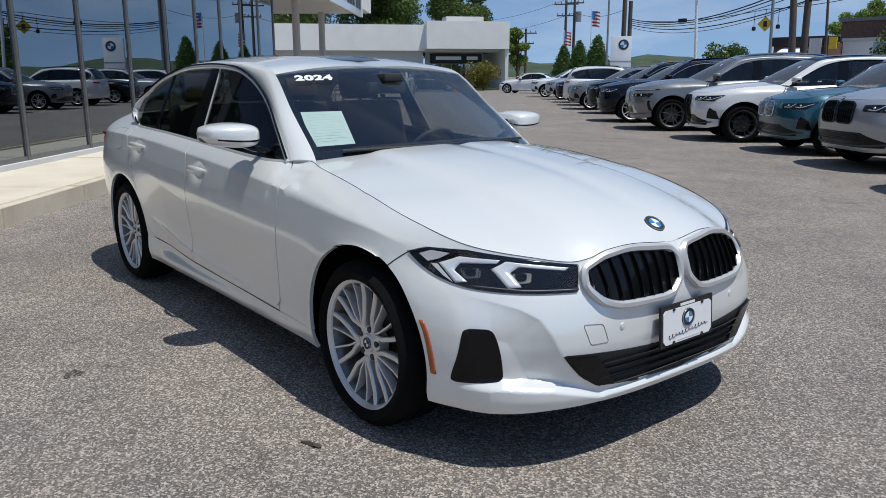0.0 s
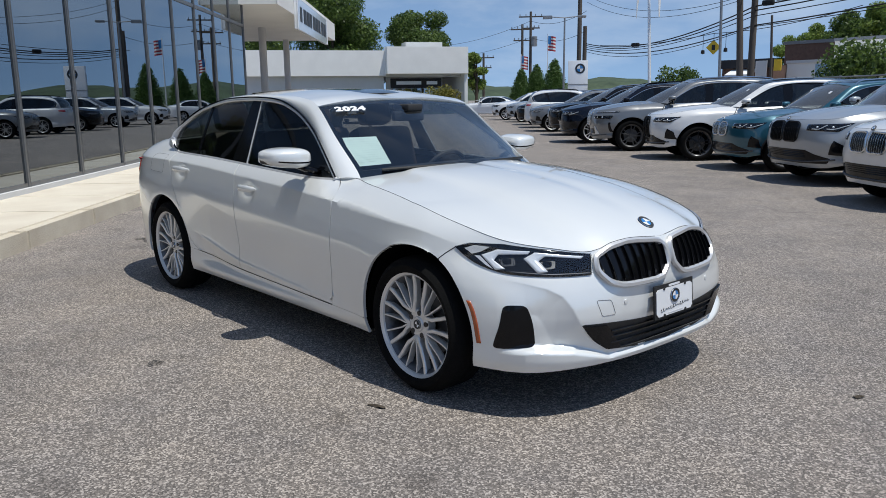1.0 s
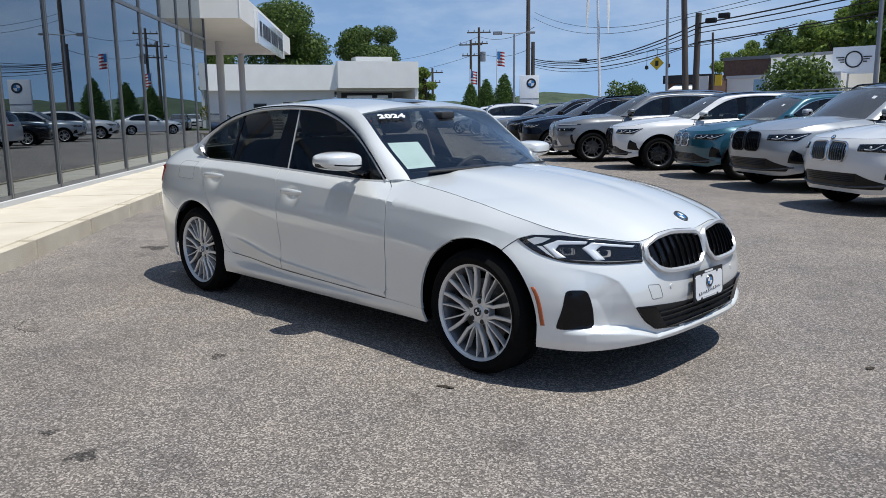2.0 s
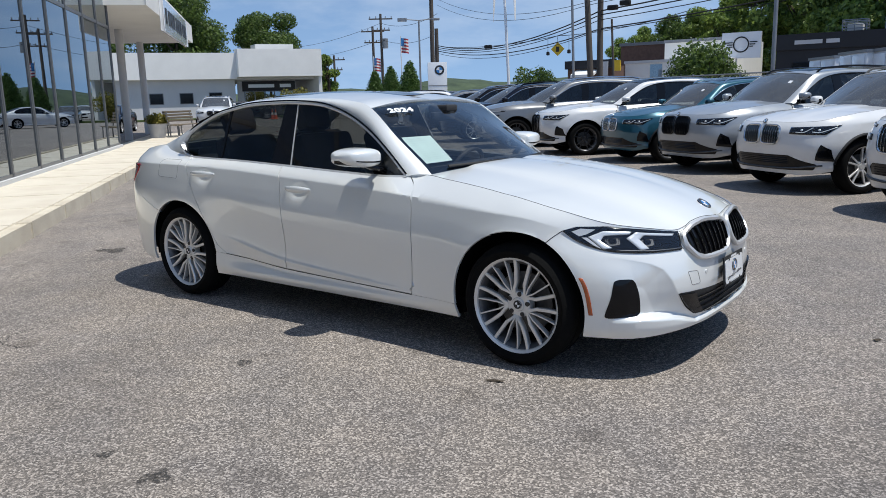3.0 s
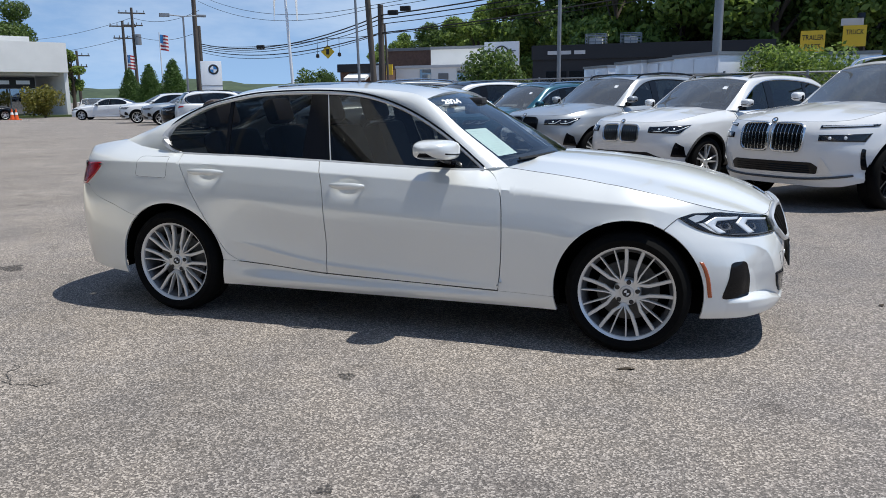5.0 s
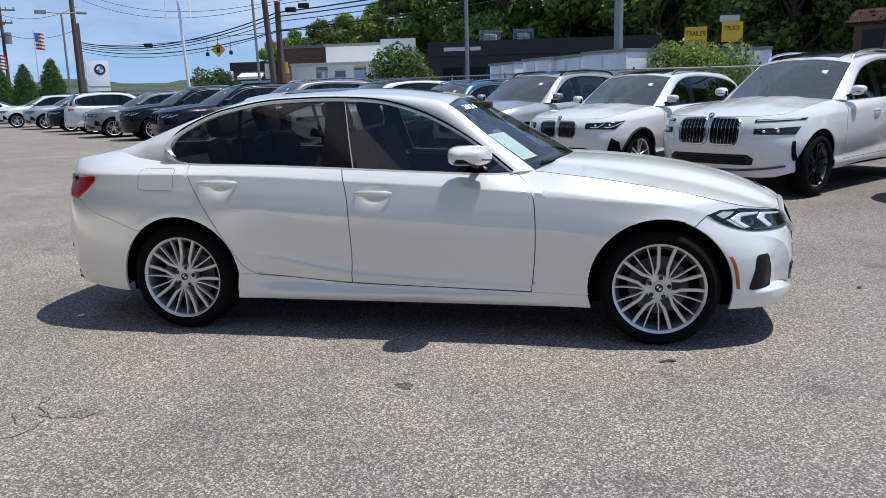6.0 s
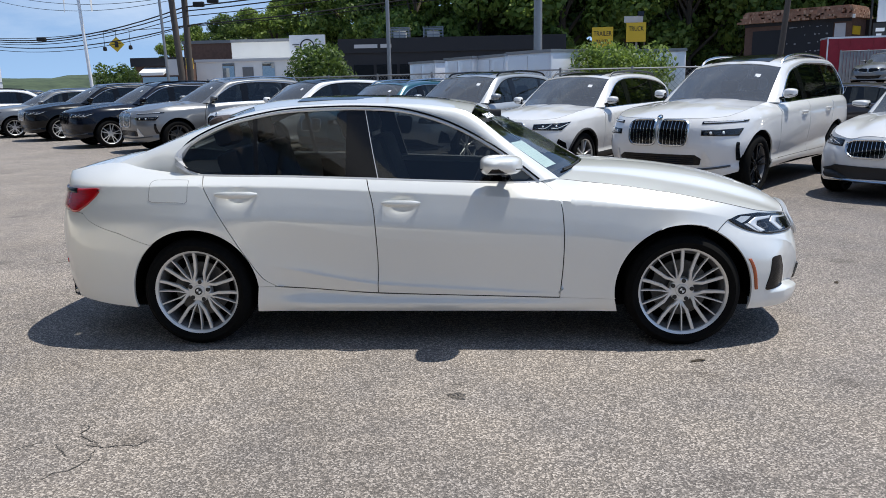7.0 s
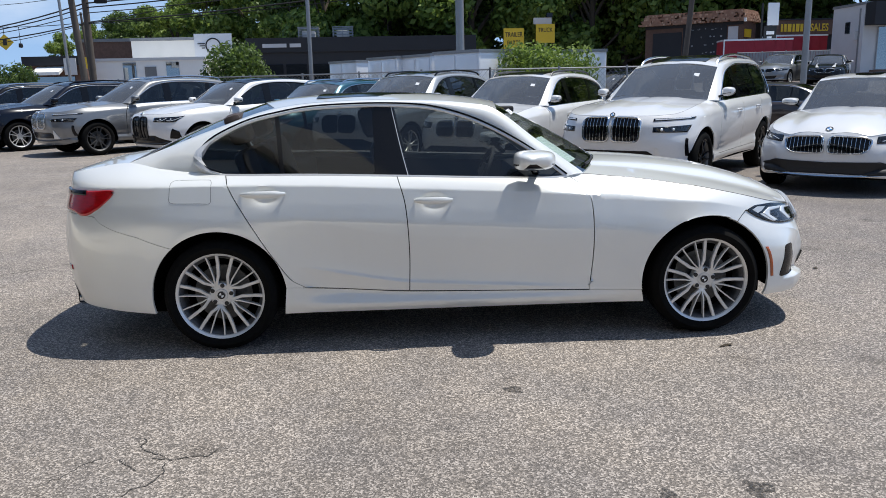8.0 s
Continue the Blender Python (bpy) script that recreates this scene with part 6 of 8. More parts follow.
def park(name, label, badge, heading, paint_mat, st, scale=(1, 1, 1), detail=0):
    """A sport utility car with its bonnet badge over a spot of the ground, nose along heading (degrees)."""
    sx, sy, sz = scale
    f = Vector((math.cos(radians(heading)), math.sin(radians(heading)), 0))
    base = Vector((badge[0], badge[1], 0)) - f * 2.35 * sx
    root = thing(name, label, "car", "parked cars in the row")
    sh = st.get("shape", suv_shape)
    build_car(sh, root, paint_mat, dict(r_tyre=0.375, r_rim=st.get("r_rim", 0.272), rim=st.get("rim_mat", ALLOY), pairs=5, spread=11.0, detail=detail, trim=st.get("trim", CHROME), skirt=st.get("skirt", paint_mat), roof=st.get("roof", paint_mat),
                                               cabin=st.get("cabin", True), sunroof=st.get("sunroof", True)))
    dress_suv(sh, root, paint_mat, st)
    root.matrix_world = Matrix.Translation(base) @ Matrix.Rotation(radians(heading), 4, 'Z') @ Matrix.Diagonal((sx, sy, sz, 1))
    return root


# the row, from the one beside the wide saloon to the far end
park("sport_utility_car", "large white sport utility car with wide chrome grille and black wheels", (2.50, 5.14), 231, WHITE, dict(shape=big_shape, split=True, rails=CHROME, rim_mat=GLOSS_BLACK, kidney=(0.41, 0.66, 0.96)), (1.05, 1.0, 1.035))
park("sport_utility_car", "white sport utility car with chrome grille bars and black arches", (0.54, 7.02), 234.5, WHITE, dict(cladding=True, rails=STEEL, kidney=(0.36, 0.69, 0.94), skirt=MATT_BLACK, rim_mat=ALLOY), (0.955, 0.95, 0.96))
park("sport_utility_car", "silver grey sport utility car with black grille", (-1.43, 9.05), 236, SILVER, dict(frame=GLOSS_BLACK, bar=GLOSS_BLACK, kidney=(0.37, 0.66, 0.95), rails=GLOSS_BLACK, trim=GLOSS_BLACK), (1.0, 1.0, 1.0))
park("compact_utility_car", "teal blue compact utility car with pale paper on its windscreen", (-3.35, 10.55), 231, TEAL, dict(kidney=(0.33, 0.68, 0.94), rails=CHROME, rim_mat=DARK_ALLOY, cladding=True), (0.91, 0.93, 0.93))
park("electric_utility_car", "white electric utility car with tall black grille and black roof", (-5.85, 11.90), 224, WHITE, dict(frame=GLOSS_BLACK, bar=GLOSS_BLACK, kidney=(0.31, 0.48, 0.93), bars=3, mirror=WHITE, roof=BLACKCAR, trim=GLOSS_BLACK, rim_mat=DARK_ALLOY), (1.0, 1.0, 0.98))
park("sport_utility_car", "mid grey sport utility car with chrome grille bars", (-8.65, 13.45), 224, GREY, dict(split=True, rails=CHROME, kidney=(0.36, 0.62, 0.96), rim_mat=STEEL), (1.04, 1.0, 1.03))
park("sport_utility_car", "dark blue sport utility car with black grille", (-11.3, 15.4), 224, NAVY, dict(frame=GLOSS_BLACK, bar=GLOSS_BLACK, rails=GLOSS_BLACK), (1.0, 1.0, 1.0))
park("sport_utility_car", "black sport utility car with bright grille frame", (-14.5, 18.6), 224, BLACKCAR, dict(rails=CHROME), (1.0, 1.0, 1.0))
park("sport_utility_car", "dark grey sport utility car far along the row", (-17.2, 20.6), 222, GREY, dict(rails=CHROME, cabin=False), (0.95, 0.95, 0.93))
park("sport_utility_car", "white sport utility car parked tail first in the row", (-16.6, 26.4), 44, WHITE, dict(rails=GLOSS_BLACK, cabin=False), (0.97, 0.96, 0.96))
park("sport_utility_car", "black sport utility car far along the row", (-22.6, 25.6), 222, BLACKCAR, dict(rails=CHROME, cabin=False), (0.95, 0.95, 0.93))
park("sport_utility_car", "grey sport utility car far along the row", (-26.0, 28.4), 222, SILVER, dict(cabin=False), (0.95, 0.95, 0.95))
park("sport_utility_car", "white sport utility car at the far end of the row", (-29.6, 30.9), 222, WHITE, dict(cabin=False), (0.95, 0.95, 0.95))
park("sport_utility_car", "white sport utility car beside the pavement with lit grille bars", (-31.2, 21.7), -42, WHITE, dict(rails=CHROME, cabin=False, kidney=(0.34, 0.70, 0.94)), (1.0, 1.0, 1.0))


def far_car(x, y, heading, mat, label, scale=0.97):
    """A plainer saloon for the distance, of the same make as the near one."""
    root = thing("parked_saloon_car", label, "car", "cars in the distance")
    build_car(sedan_shape, root, mat, dict(r_tyre=0.327, r_rim=0.24, pairs=5, spread=11.0, detail=0, cabin=False, sunroof=False))
    S = lambda y_, z_: (float(sedan_shape.s_of_y(y_, z_)), z_)
    for sg in (-1, 1):
        kidney(sedan_shape, root, sg, [(0.022, 0.575), (0.03, 0.700), (0.11, 0.728), (0.34, 0.724), (0.435, 0.690), (0.42, 0.598), (0.07, 0.546)], 4, CHROME, GLOSS_BLACK, 0.012)
        head_lamp(sedan_shape, root, sg, [S(0.84, 0.67), S(0.48, 0.61)], [S(0.86, 0.73), S(0.48, 0.72)], [S(0.84, 0.67), S(0.86, 0.73)], [S(0.48, 0.61), S(0.48, 0.72)], eyes=[(*S(0.66, 0.67), 0.03)], nu=10, nv=4)
        fan_on_skin(sedan_shape, "lower_intake", GLOSS_BLACK, root, sg, [(0.0, 0.27), (0.0, 0.40), (0.55, 0.42), (0.45, 0.29)], 0.004, 0.01)
        wing_mirror(root, sg, 0.375, -0.805, 1.062, mat)
    root.matrix_world = oriented_z(x, y, heading) @ Matrix.Scale(scale, 4)
    return root


def oriented_z(x, y, deg):
    return Matrix.Translation((x, y, 0)) @ Matrix.Rotation(radians(deg), 4, 'Z')


far_car(-45.5, 35.5, 60, BLACKCAR, "black saloon car before the white building")
far_car(-45.2, 46.0, 313, GREY, "grey saloon car far across the car park")
far_car(-36.2, 37.2, 205, WHITE, "white saloon car far across the car park")
far_car(-51.0, 51.5, 313, WHITE, "white saloon car near the conical evergreens")
far_car(-34.0, 17.5, -45, NAVY, "dark saloon car behind the pavement benches")


# wide white saloon at the near end of the row
def near_saloon():
    root = thing("white_saloon_car", "white saloon car with wide chrome grille at the row's end", "car", "parked cars in the row")
    sh = sedan_shape
    build_car(sh, root, WHITE, dict(r_tyre=0.327, r_rim=0.25, rim=ALLOY, pairs=5, spread=11.0, detail=0))
    S = lambda y, z: (float(sh.s_of_y(y, z)), z)
    for sg in (-1, 1):
        kidney(sh, root, sg, [(0.025, 0.52), (0.03, 0.68), (0.09, 0.705), (0.40, 0.695), (0.485, 0.655), (0.465, 0.56), (0.40, 0.51), (0.08, 0.505)], 10, CHROME, CHROME, 0.012)
        tip = sh.at_x((1.78, 0.735))[0]
        head_lamp(sh, root, sg, [tip, S(0.80, 0.64), S(0.53, 0.625)], [(tip[0], tip[1] + 0.002), S(0.80, 0.728), S(0.53, 0.705)], [tip, (tip[0], tip[1] + 0.002)], [S(0.53, 0.625), S(0.53, 0.705)],
                  eyes=[(*S(0.74, 0.675), 0.014)], strips=[(0.004, [S(0.82, 0.70), S(0.70, 0.655)]), (0.004, [S(0.70, 0.69), S(0.58, 0.65)])], nu=20, nv=6)
        fan_on_skin(sh, "lower_intake", MATT_BLACK, root, sg, [(0.0, 0.26), (0.0, 0.40), (0.60, 0.415), (0.78, 0.36), (0.70, 0.27), (0.4, 0.258)], 0.020, 0.03)
        y = np.linspace(0, 0.72, 20)
        z = 0.235 + 0.03 * (y / 0.72)**2
        piece("bumper_trim", *tube(sh.P(sh.s_of_y(y, z), z, sg, 0.006), 0.013, 6), CHROME, root)
        wing_mirror(root, sg, 0.375, -0.815, 1.062, WHITE, 0.88)
        door_handle(sh, root, sg, -1.126, 0.908, WHITE)
        door_handle(sh, root, sg, -0.184, 0.853, WHITE)
    roundel(root, Matrix.Translation((2.10, 0, 0.788)) @ Matrix.Rotation(radians(35), 4, 'Y'), 0.045, "bonnet_badge")
    h = 228.5
    f = Vector((math.cos(radians(h)), math.sin(radians(h)), 0))
    root.matrix_world = Matrix.Translation(Vector((5.09, 4.38, 0)) - f * 2.10 * 1.06) @ Matrix.Rotation(radians(h), 4, 'Z') @ Matrix.Diagonal((1.06, 1.04, 1.05, 1))


near_saloon()

# ---- ground ----
def ground_sheet():
    xs = sorted(set([-2500, -600, -250, -120] + list(range(-100, 101, 10)) + [120, 250, 600, 2500]))
    verts = [(x, y, 0) for y in xs for x in xs]
    n = len(xs)
    ob = piece("ground", verts, grid_faces(n, n), ASPHALT)
    tagged(ob, "worn grey asphalt car park with pale aggregate", "ground", kind="structure")


ground_sheet()
STAIN = material("oil_stained_asphalt", (0.07, 0.065, 0.061), 0.85, vary=0.6, scale=140, bump=0.4, bump_scale=160)
def patchy(m, scale):
    """Let the ground show through a thin stain."""
    nt = m.node_tree
    tc, n, r = nt.nodes.new("ShaderNodeTexCoord"), nt.nodes.new("ShaderNodeTexNoise"), nt.nodes.new("ShaderNodeValToRGB")
    n.inputs["Scale"].default_value, n.inputs["Detail"].default_value = scale, 5
    r.color_ramp.elements[0].position, r.color_ramp.elements[1].position = 0.36, 0.66
    nt.links.new(tc.outputs["Object"], n.inputs["Vector"])
    nt.links.new(n.outputs["Fac"], r.inputs["Fac"])
    nt.links.new(r.outputs["Color"], nt.nodes["Principled BSDF"].inputs["Alpha"])


patchy(STAIN, 70)
CRACK = material("dark_crack", (0.060, 0.057, 0.054), 0.95, vary=0.4, scale=40)


def stain(x, y, rx, ry, seed, deg=0.0):
    """An irregular oil spot lying on the asphalt."""
    rng = np.random.default_rng(seed)
    k = 22
    m = Matrix.Translation((x, y, 0.003)) @ Matrix.Rotation(radians(deg), 4, 'Z')
    v = [(0, 0, 0)]
    for i in range(k):
        a = 2 * math.pi * i / k
        r = 1 + 0.28 * math.sin(3 * a + seed) + 0.15 * math.sin(5 * a + 2 * seed) + rng.uniform(-0.16, 0.16)
        v.append((rx * r * math.cos(a), ry * r * math.sin(a), 0))
    ob = piece("oil_stain", *turned((v, [(0, 1 + i, 1 + (i + 1) % k) for i in range(k)]), m), STAIN, smooth=False)
    tagged(ob, "small dark oil stain on the asphalt", "stain", "stains on the asphalt")


def crack(pts, w, seed):
    """A thin wandering crack in the asphalt."""
    rng = np.random.default_rng(seed)
    p = smooth_line([(x, y, 0.0) for x, y in pts], 46)
    p[:, :2] += np.cumsum(rng.normal(size=(46, 2)) * 0.004, 0)
    v = []
    for i in range(46):
        d = p[min(i + 1, 45)] - p[max(i - 1, 0)]
        n = np.array((-d[1], d[0], 0)) / max(1e-6, np.hypot(d[0], d[1]))
        ww = w * rng.uniform(0.25, 1.0) * min(1, i / 5, (45 - i) / 5)
        v += [p[i] + n * ww + (0, 0, 0.0025), p[i] - n * ww + (0, 0, 0.0025)]
    ob = piece("asphalt_crack", v, [(2 * i, 2 * i + 1, 2 * i + 3, 2 * i + 2) for i in range(45)], CRACK, smooth=False)
    tagged(ob, "thin dark crack wandering over the asphalt", "crack", "cracks in the asphalt")


stain(-3.60, -0.22, 0.160, 0.100, 3, 0)
stain(0.93, -2.69, 0.055, 0.050, 4, 47)
stain(0.16, -1.65, 0.050, 0.040, 6, 141)
stain(0.58, -2.70, 0.040, 0.030, 12, 63)
crack([(-1.59, -2.22), (-1.53, -2.26), (-1.46, -2.31)], 0.0035, 1)
crack([(-1.48, -2.21), (-1.34, -2.22), (-1.24, -2.21), (-1.20, -2.14)], 0.0040, 2)
crack([(-1.37, -2.24), (-1.36, -2.40), (-1.43, -2.48), (-1.48, -2.53)], 0.0038, 3)
crack([(-1.82, -2.42), (-1.75, -2.38), (-1.68, -2.26), (-1.59, -2.22)], 0.0025, 4)
crack([(-1.38, -2.22), (-1.47, -2.13), (-1.50, -2.02), (-1.58, -1.95)], 0.0040, 5)
crack([(-3.78, 1.17), (-3.58, 1.34), (-3.39, 1.47)], 0.0060, 6)
for x, y, dg in ((1.46, -1.14, 20), (2.9, 0.55, 70)):
    rng_ = np.random.default_rng(int(x * 10))
    v = [(0.05 * math.cos(a) * rng_.uniform(0.5, 1.1), 0.016 * math.sin(a) * rng_.uniform(0.5, 1.2), 0.002 + 0.008 * rng_.uniform(0, 1)) for a in np.linspace(0, 6.28, 12, endpoint=False)]
    ob = piece("dead_leaf", *turned((v + [(0, 0, 0.014)], [(i, (i + 1) % 12, 12) for i in range(12)]), oriented_z(x, y, dg)), BARK, smooth=False)
    tagged(ob, "curled dark dead leaf lying on the asphalt", "leaf")


# ---- showroom with the glass front ----
KERB_AT, ALONG = Vector((-3.95, -1.25, 0)), math.degrees(math.atan2(0.645, -0.765))
FRONT = Matrix.Translation(KERB_AT) @ Matrix.Rotation(radians(ALONG), 4, 'Z')     # x along the kerb away, y to the building, z up
SET_BACK, END, START = 1.7, 17.6, -12.0


def fpiece(name, lot, mat, parent=None, label="", smooth=False):
    return piece(name, *turned(lot, FRONT), mat, parent, label, smooth=smooth)


def showroom():
    # pavement slabs, kerb stones
    walk_ = tagged(new("pavement"), "cream concrete pavement along the glass front", "pavement", kind="structure")
    x = START
    i = 0
    while x < 26.0:
        bm = bmesh.new()
        box(bm, x + 0.004, x + 1.5 - 0.004, 0.165, SET_BACK + 0.3, -0.1, 0.15 + 0.001 * (i % 2), 0.006, FRONT)
        part("slab", bm, CONCRETE, walk_, smooth=False)
        bm = bmesh.new()
        box(bm, x + 0.004, x + 1.5 - 0.004, 0.0, 0.16, -0.1, 0.155, 0.02, FRONT)
        part("kerb_stone", bm, KERB, walk_)
        x += 1.5
        i += 1
    house = thing("showroom_building", "glass-fronted showroom with dark mullions and white canopy", "building")
    y0 = SET_BACK
    fpiece("base_sill", box_lot(START, END, y0 - 0.05, y0 + 0.15, 0.1, 0.22), STUCCO_GREY, house)
    # glazing in bays of 1.755 m
    xs = [END - 1.755 * k for k in range(17)]
    for a, b in zip(xs[1:], xs[:-1]):
        for z0, z1 in ((0.25, 3.58), (3.68, 5.4)):
            fpiece("window_pane", box_lot(a + 0.03, b - 0.03, y0 + 0.04, y0 + 0.052, z0, z1), FACADE_GLASS, house)
    for x in xs:
        bm = bmesh.new()
        box(bm, x - 0.026, x + 0.026, y0 + 0.012, y0 + 0.12, 0.22, 5.5, 0.004, FRONT)
        part("mullion", bm, MULLION, house, smooth=False)
    for z in (0.235, 3.63):
        fpiece("transom", box_lot(xs[-1], END, y0 + 0.02, y0 + 0.10, z - 0.04, z + 0.04), MULLION, house)
    fpiece("roof_fascia", box_lot(START - 6, END + 0.02, y0 - 0.10, y0 + 0.4, 5.42, 6.3), STUCCO, house)
    fpiece("roof", box_lot(START - 6, END, y0 + 0.3, y0 + 14, 5.4, 5.6), STUCCO_GREY, house)
    fpiece("end_wall", box_lot(END - 0.15, END, y0 + 0.13, y0 + 14, 0, 5.4), STUCCO_GREY, house)
    # near-black so that the colour stands for the dim room behind the panes
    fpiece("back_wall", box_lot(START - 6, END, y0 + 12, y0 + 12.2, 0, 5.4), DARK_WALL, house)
    fpiece("near_wall", box_lot(START - 6, START - 0.5, y0 - 0.05, y0 + 0.25, 0, 5.42), STUCCO, house)
    fpiece("floor_slab", box_lot(START, END, y0 + 0.15, y0 + 12, 0.0, 0.16), STUCCO_GREY, house)
    for x in (6.6, 13.4):
        fpiece("inner_column", turned(lathe([(0.28, 0.16), (0.28, 5.4)], 20, 'z'), Matrix.Translation((x, y0 + 1.1, 0))), STUCCO, house, "pale round column behind the glass", True)
    # canopy at the far end
    can = thing("entrance_canopy", "white flat canopy with a sign band on steel columns", "canopy")
    bm = bmesh.new()
    box(bm, END - 0.4, 32.6, 0.56, y0 + 6.0, 4.25, 5.0, 0.03, FRONT)
    part("canopy_roof", bm, STUCCO, can, smooth=False)
    bm = bmesh.new()
    box(bm, 20.3, 28.6, 0.44, 0.55, 3.78, 4.8, 0.02, FRONT)
    part("sign_band", bm, WHITE_ENAMEL, can, smooth=False)
    for k in range(9):
        a = 20.9 + k * 0.82
        fpiece("sign_bar", box_lot(a, a + (0.62 if k % 3 else 0.40), 0.425, 0.437, 4.05, 4.55), BLACK_INK, can)
    for x, y in ((25.4, 2.7), (32.1, 2.88)):
        fpiece("canopy_column", turned(lathe([(0.15, 0.0), (0.15, 4.25)], 18, 'z'), Matrix.Translation((x, y, 0))), STUCCO_GREY, can, "", True)


showroom()


# ---- foliage ----
def leaf_cloud(rng, blobs, count, size, flat=0.35):
    """Many small leaf quads scattered through and over blobs of (x, y, z, rx, ry, rz)."""
    blobs = np.array(blobs, float)
    w = blobs[:, 3] * blobs[:, 4] * blobs[:, 5]
    pick = rng.choice(len(blobs), count, p=(w**0.67) / (w**0.67).sum())
    d = rng.normal(size=(count, 3))
    d /= np.linalg.norm(d, axis=1, keepdims=True)
    r = rng.uniform(0.55, 1.06, count)[:, None]
    c = blobs[pick, :3] + d * r * blobs[pick, 3:]
    n = d + rng.normal(size=(count, 3)) * 0.7
    n /= np.linalg.norm(n, axis=1, keepdims=True)
    a = np.cross(n, rng.normal(size=(count, 3)))
    a /= np.linalg.norm(a, axis=1, keepdims=True)
    b = np.cross(n, a)
    s = (size * rng.uniform(0.6, 1.4, count))[:, None]
    v = np.stack([c - a * s, c - b * s * 0.55 + n * s * 0.15, c + a * s, c + b * s * 0.55 + n * s * 0.15], 1).reshape(-1, 3)
    return v, np.arange(count * 4).reshape(-1, 4)


def leaf_piece(name, lot, mat, parent):
    v, f = lot
    me = bpy.data.meshes.new(name)
    me.vertices.add(len(v))
    me.vertices.foreach_set("co", v.astype(np.float32).ravel())
    me.loops.add(f.size)
    me.loops.foreach_set("vertex_index", f.astype(np.int32).ravel())
    me.polygons.add(len(f))
    me.polygons.foreach_set("loop_start", np.arange(0, f.size, 4, dtype=np.int32))
    me.update()
    me.validate()
    me.materials.append(mat)
    ob = new(name, me)
    if parent is not None:
        ob.parent = parent
    return ob


def tree(name, label, x, y, height, spread, mat, seed, leaves=9000, leaf=0.16, trunk=0.25, low=0.3, category="tree", group=""):
    rng = np.random.default_rng(seed)
    root = thing(name, label, category, group)
    base = Vector((x, y, 0))
    lots = [tube([base, base + Vector((0.1, 0.05, height * low)), base + Vector((0.05, 0.1, height * 0.8))], [trunk, trunk * 0.75, trunk * 0.15], 9)]
    blobs = []
    k = 16
    for i in range(k):
        a, t = rng.uniform(0, 2 * math.pi), rng.uniform(low + 0.05, 0.95)
        bulge = math.sin(min(1, max(0.0, (t - low + 0.12) / (1.12 - low))) * math.pi)**0.6
        rr = spread * bulge * rng.uniform(0.35, 0.8)
        c = (x + rr * math.cos(a), y + rr * math.sin(a), height * t)
        s_ = spread * rng.uniform(0.28, 0.46)
        blobs.append((*c, s_, s_, s_ * rng.uniform(0.6, 0.85)))
        lots.append(tube([base + Vector((0.05, 0.05, height * max(0.15, t - 0.25))), (base + Vector(c)) / 2 + Vector((0, 0, height * t * 0.45)) - Vector((0, 0, 0)) if False else Vector(((x + c[0]) / 2, (y + c[1]) / 2, c[2] - 0.12 * height)), Vector(c)], [trunk * 0.35, trunk * 0.22, trunk * 0.06], 6))
    piece("trunk", *merged(*lots), BARK, root)
    leaf_piece("crown", leaf_cloud(rng, blobs, leaves, leaf), mat, root)
    return root


def bush(name, label, x, y, w, h, mat, seed, leaves=6000, leaf=0.06, shape="round"):
    rng = np.random.default_rng(seed)
    root = thing(name, label, "bush")
    lots = []
    blobs = []
    if shape == "cone":
        for t in np.linspace(0.05, 0.93, 16):
            rr = w / 2 * (1 - t)**0.62
            for _ in range(4):
                a = rng.uniform(0, 2 * math.pi)
                blobs.append((x + rr * 0.12 * math.cos(a), y + rr * 0.12 * math.sin(a), h * t + 0.05, rr * 0.88, rr * 0.88, h * 0.07))
    else:
        for _ in range(18):
            a, r = rng.uniform(0, 2 * math.pi), rng.uniform(0.1, 0.42) * w
            zz = rng.uniform(0.25, 0.72) * h
            blobs.append((x + r * math.cos(a), y + r * math.sin(a), zz, w * 0.2, w * 0.2, h * 0.24))
    for i in range(7):
        a = i * 0.9
        lots.append(tube([(x, y, 0), (x + 0.15 * w * math.cos(a), y + 0.15 * w * math.sin(a), h * 0.35), (x + 0.3 * w * math.cos(a) * (0.2 if shape == "cone" else 1), y + 0.3 * w * math.sin(a) * (0.2 if shape == "cone" else 1), h * 0.7)], [0.05, 0.035, 0.012], 6))
    piece("stems", *merged(*lots), BARK, root)
    leaf_piece("crown", leaf_cloud(rng, blobs, leaves, leaf), mat, root)
    return root


# ---- far white building ----
def oriented(x, y, deg):
    return Matrix.Translation((x, y, 0)) @ Matrix.Rotation(radians(deg), 4, 'Z')


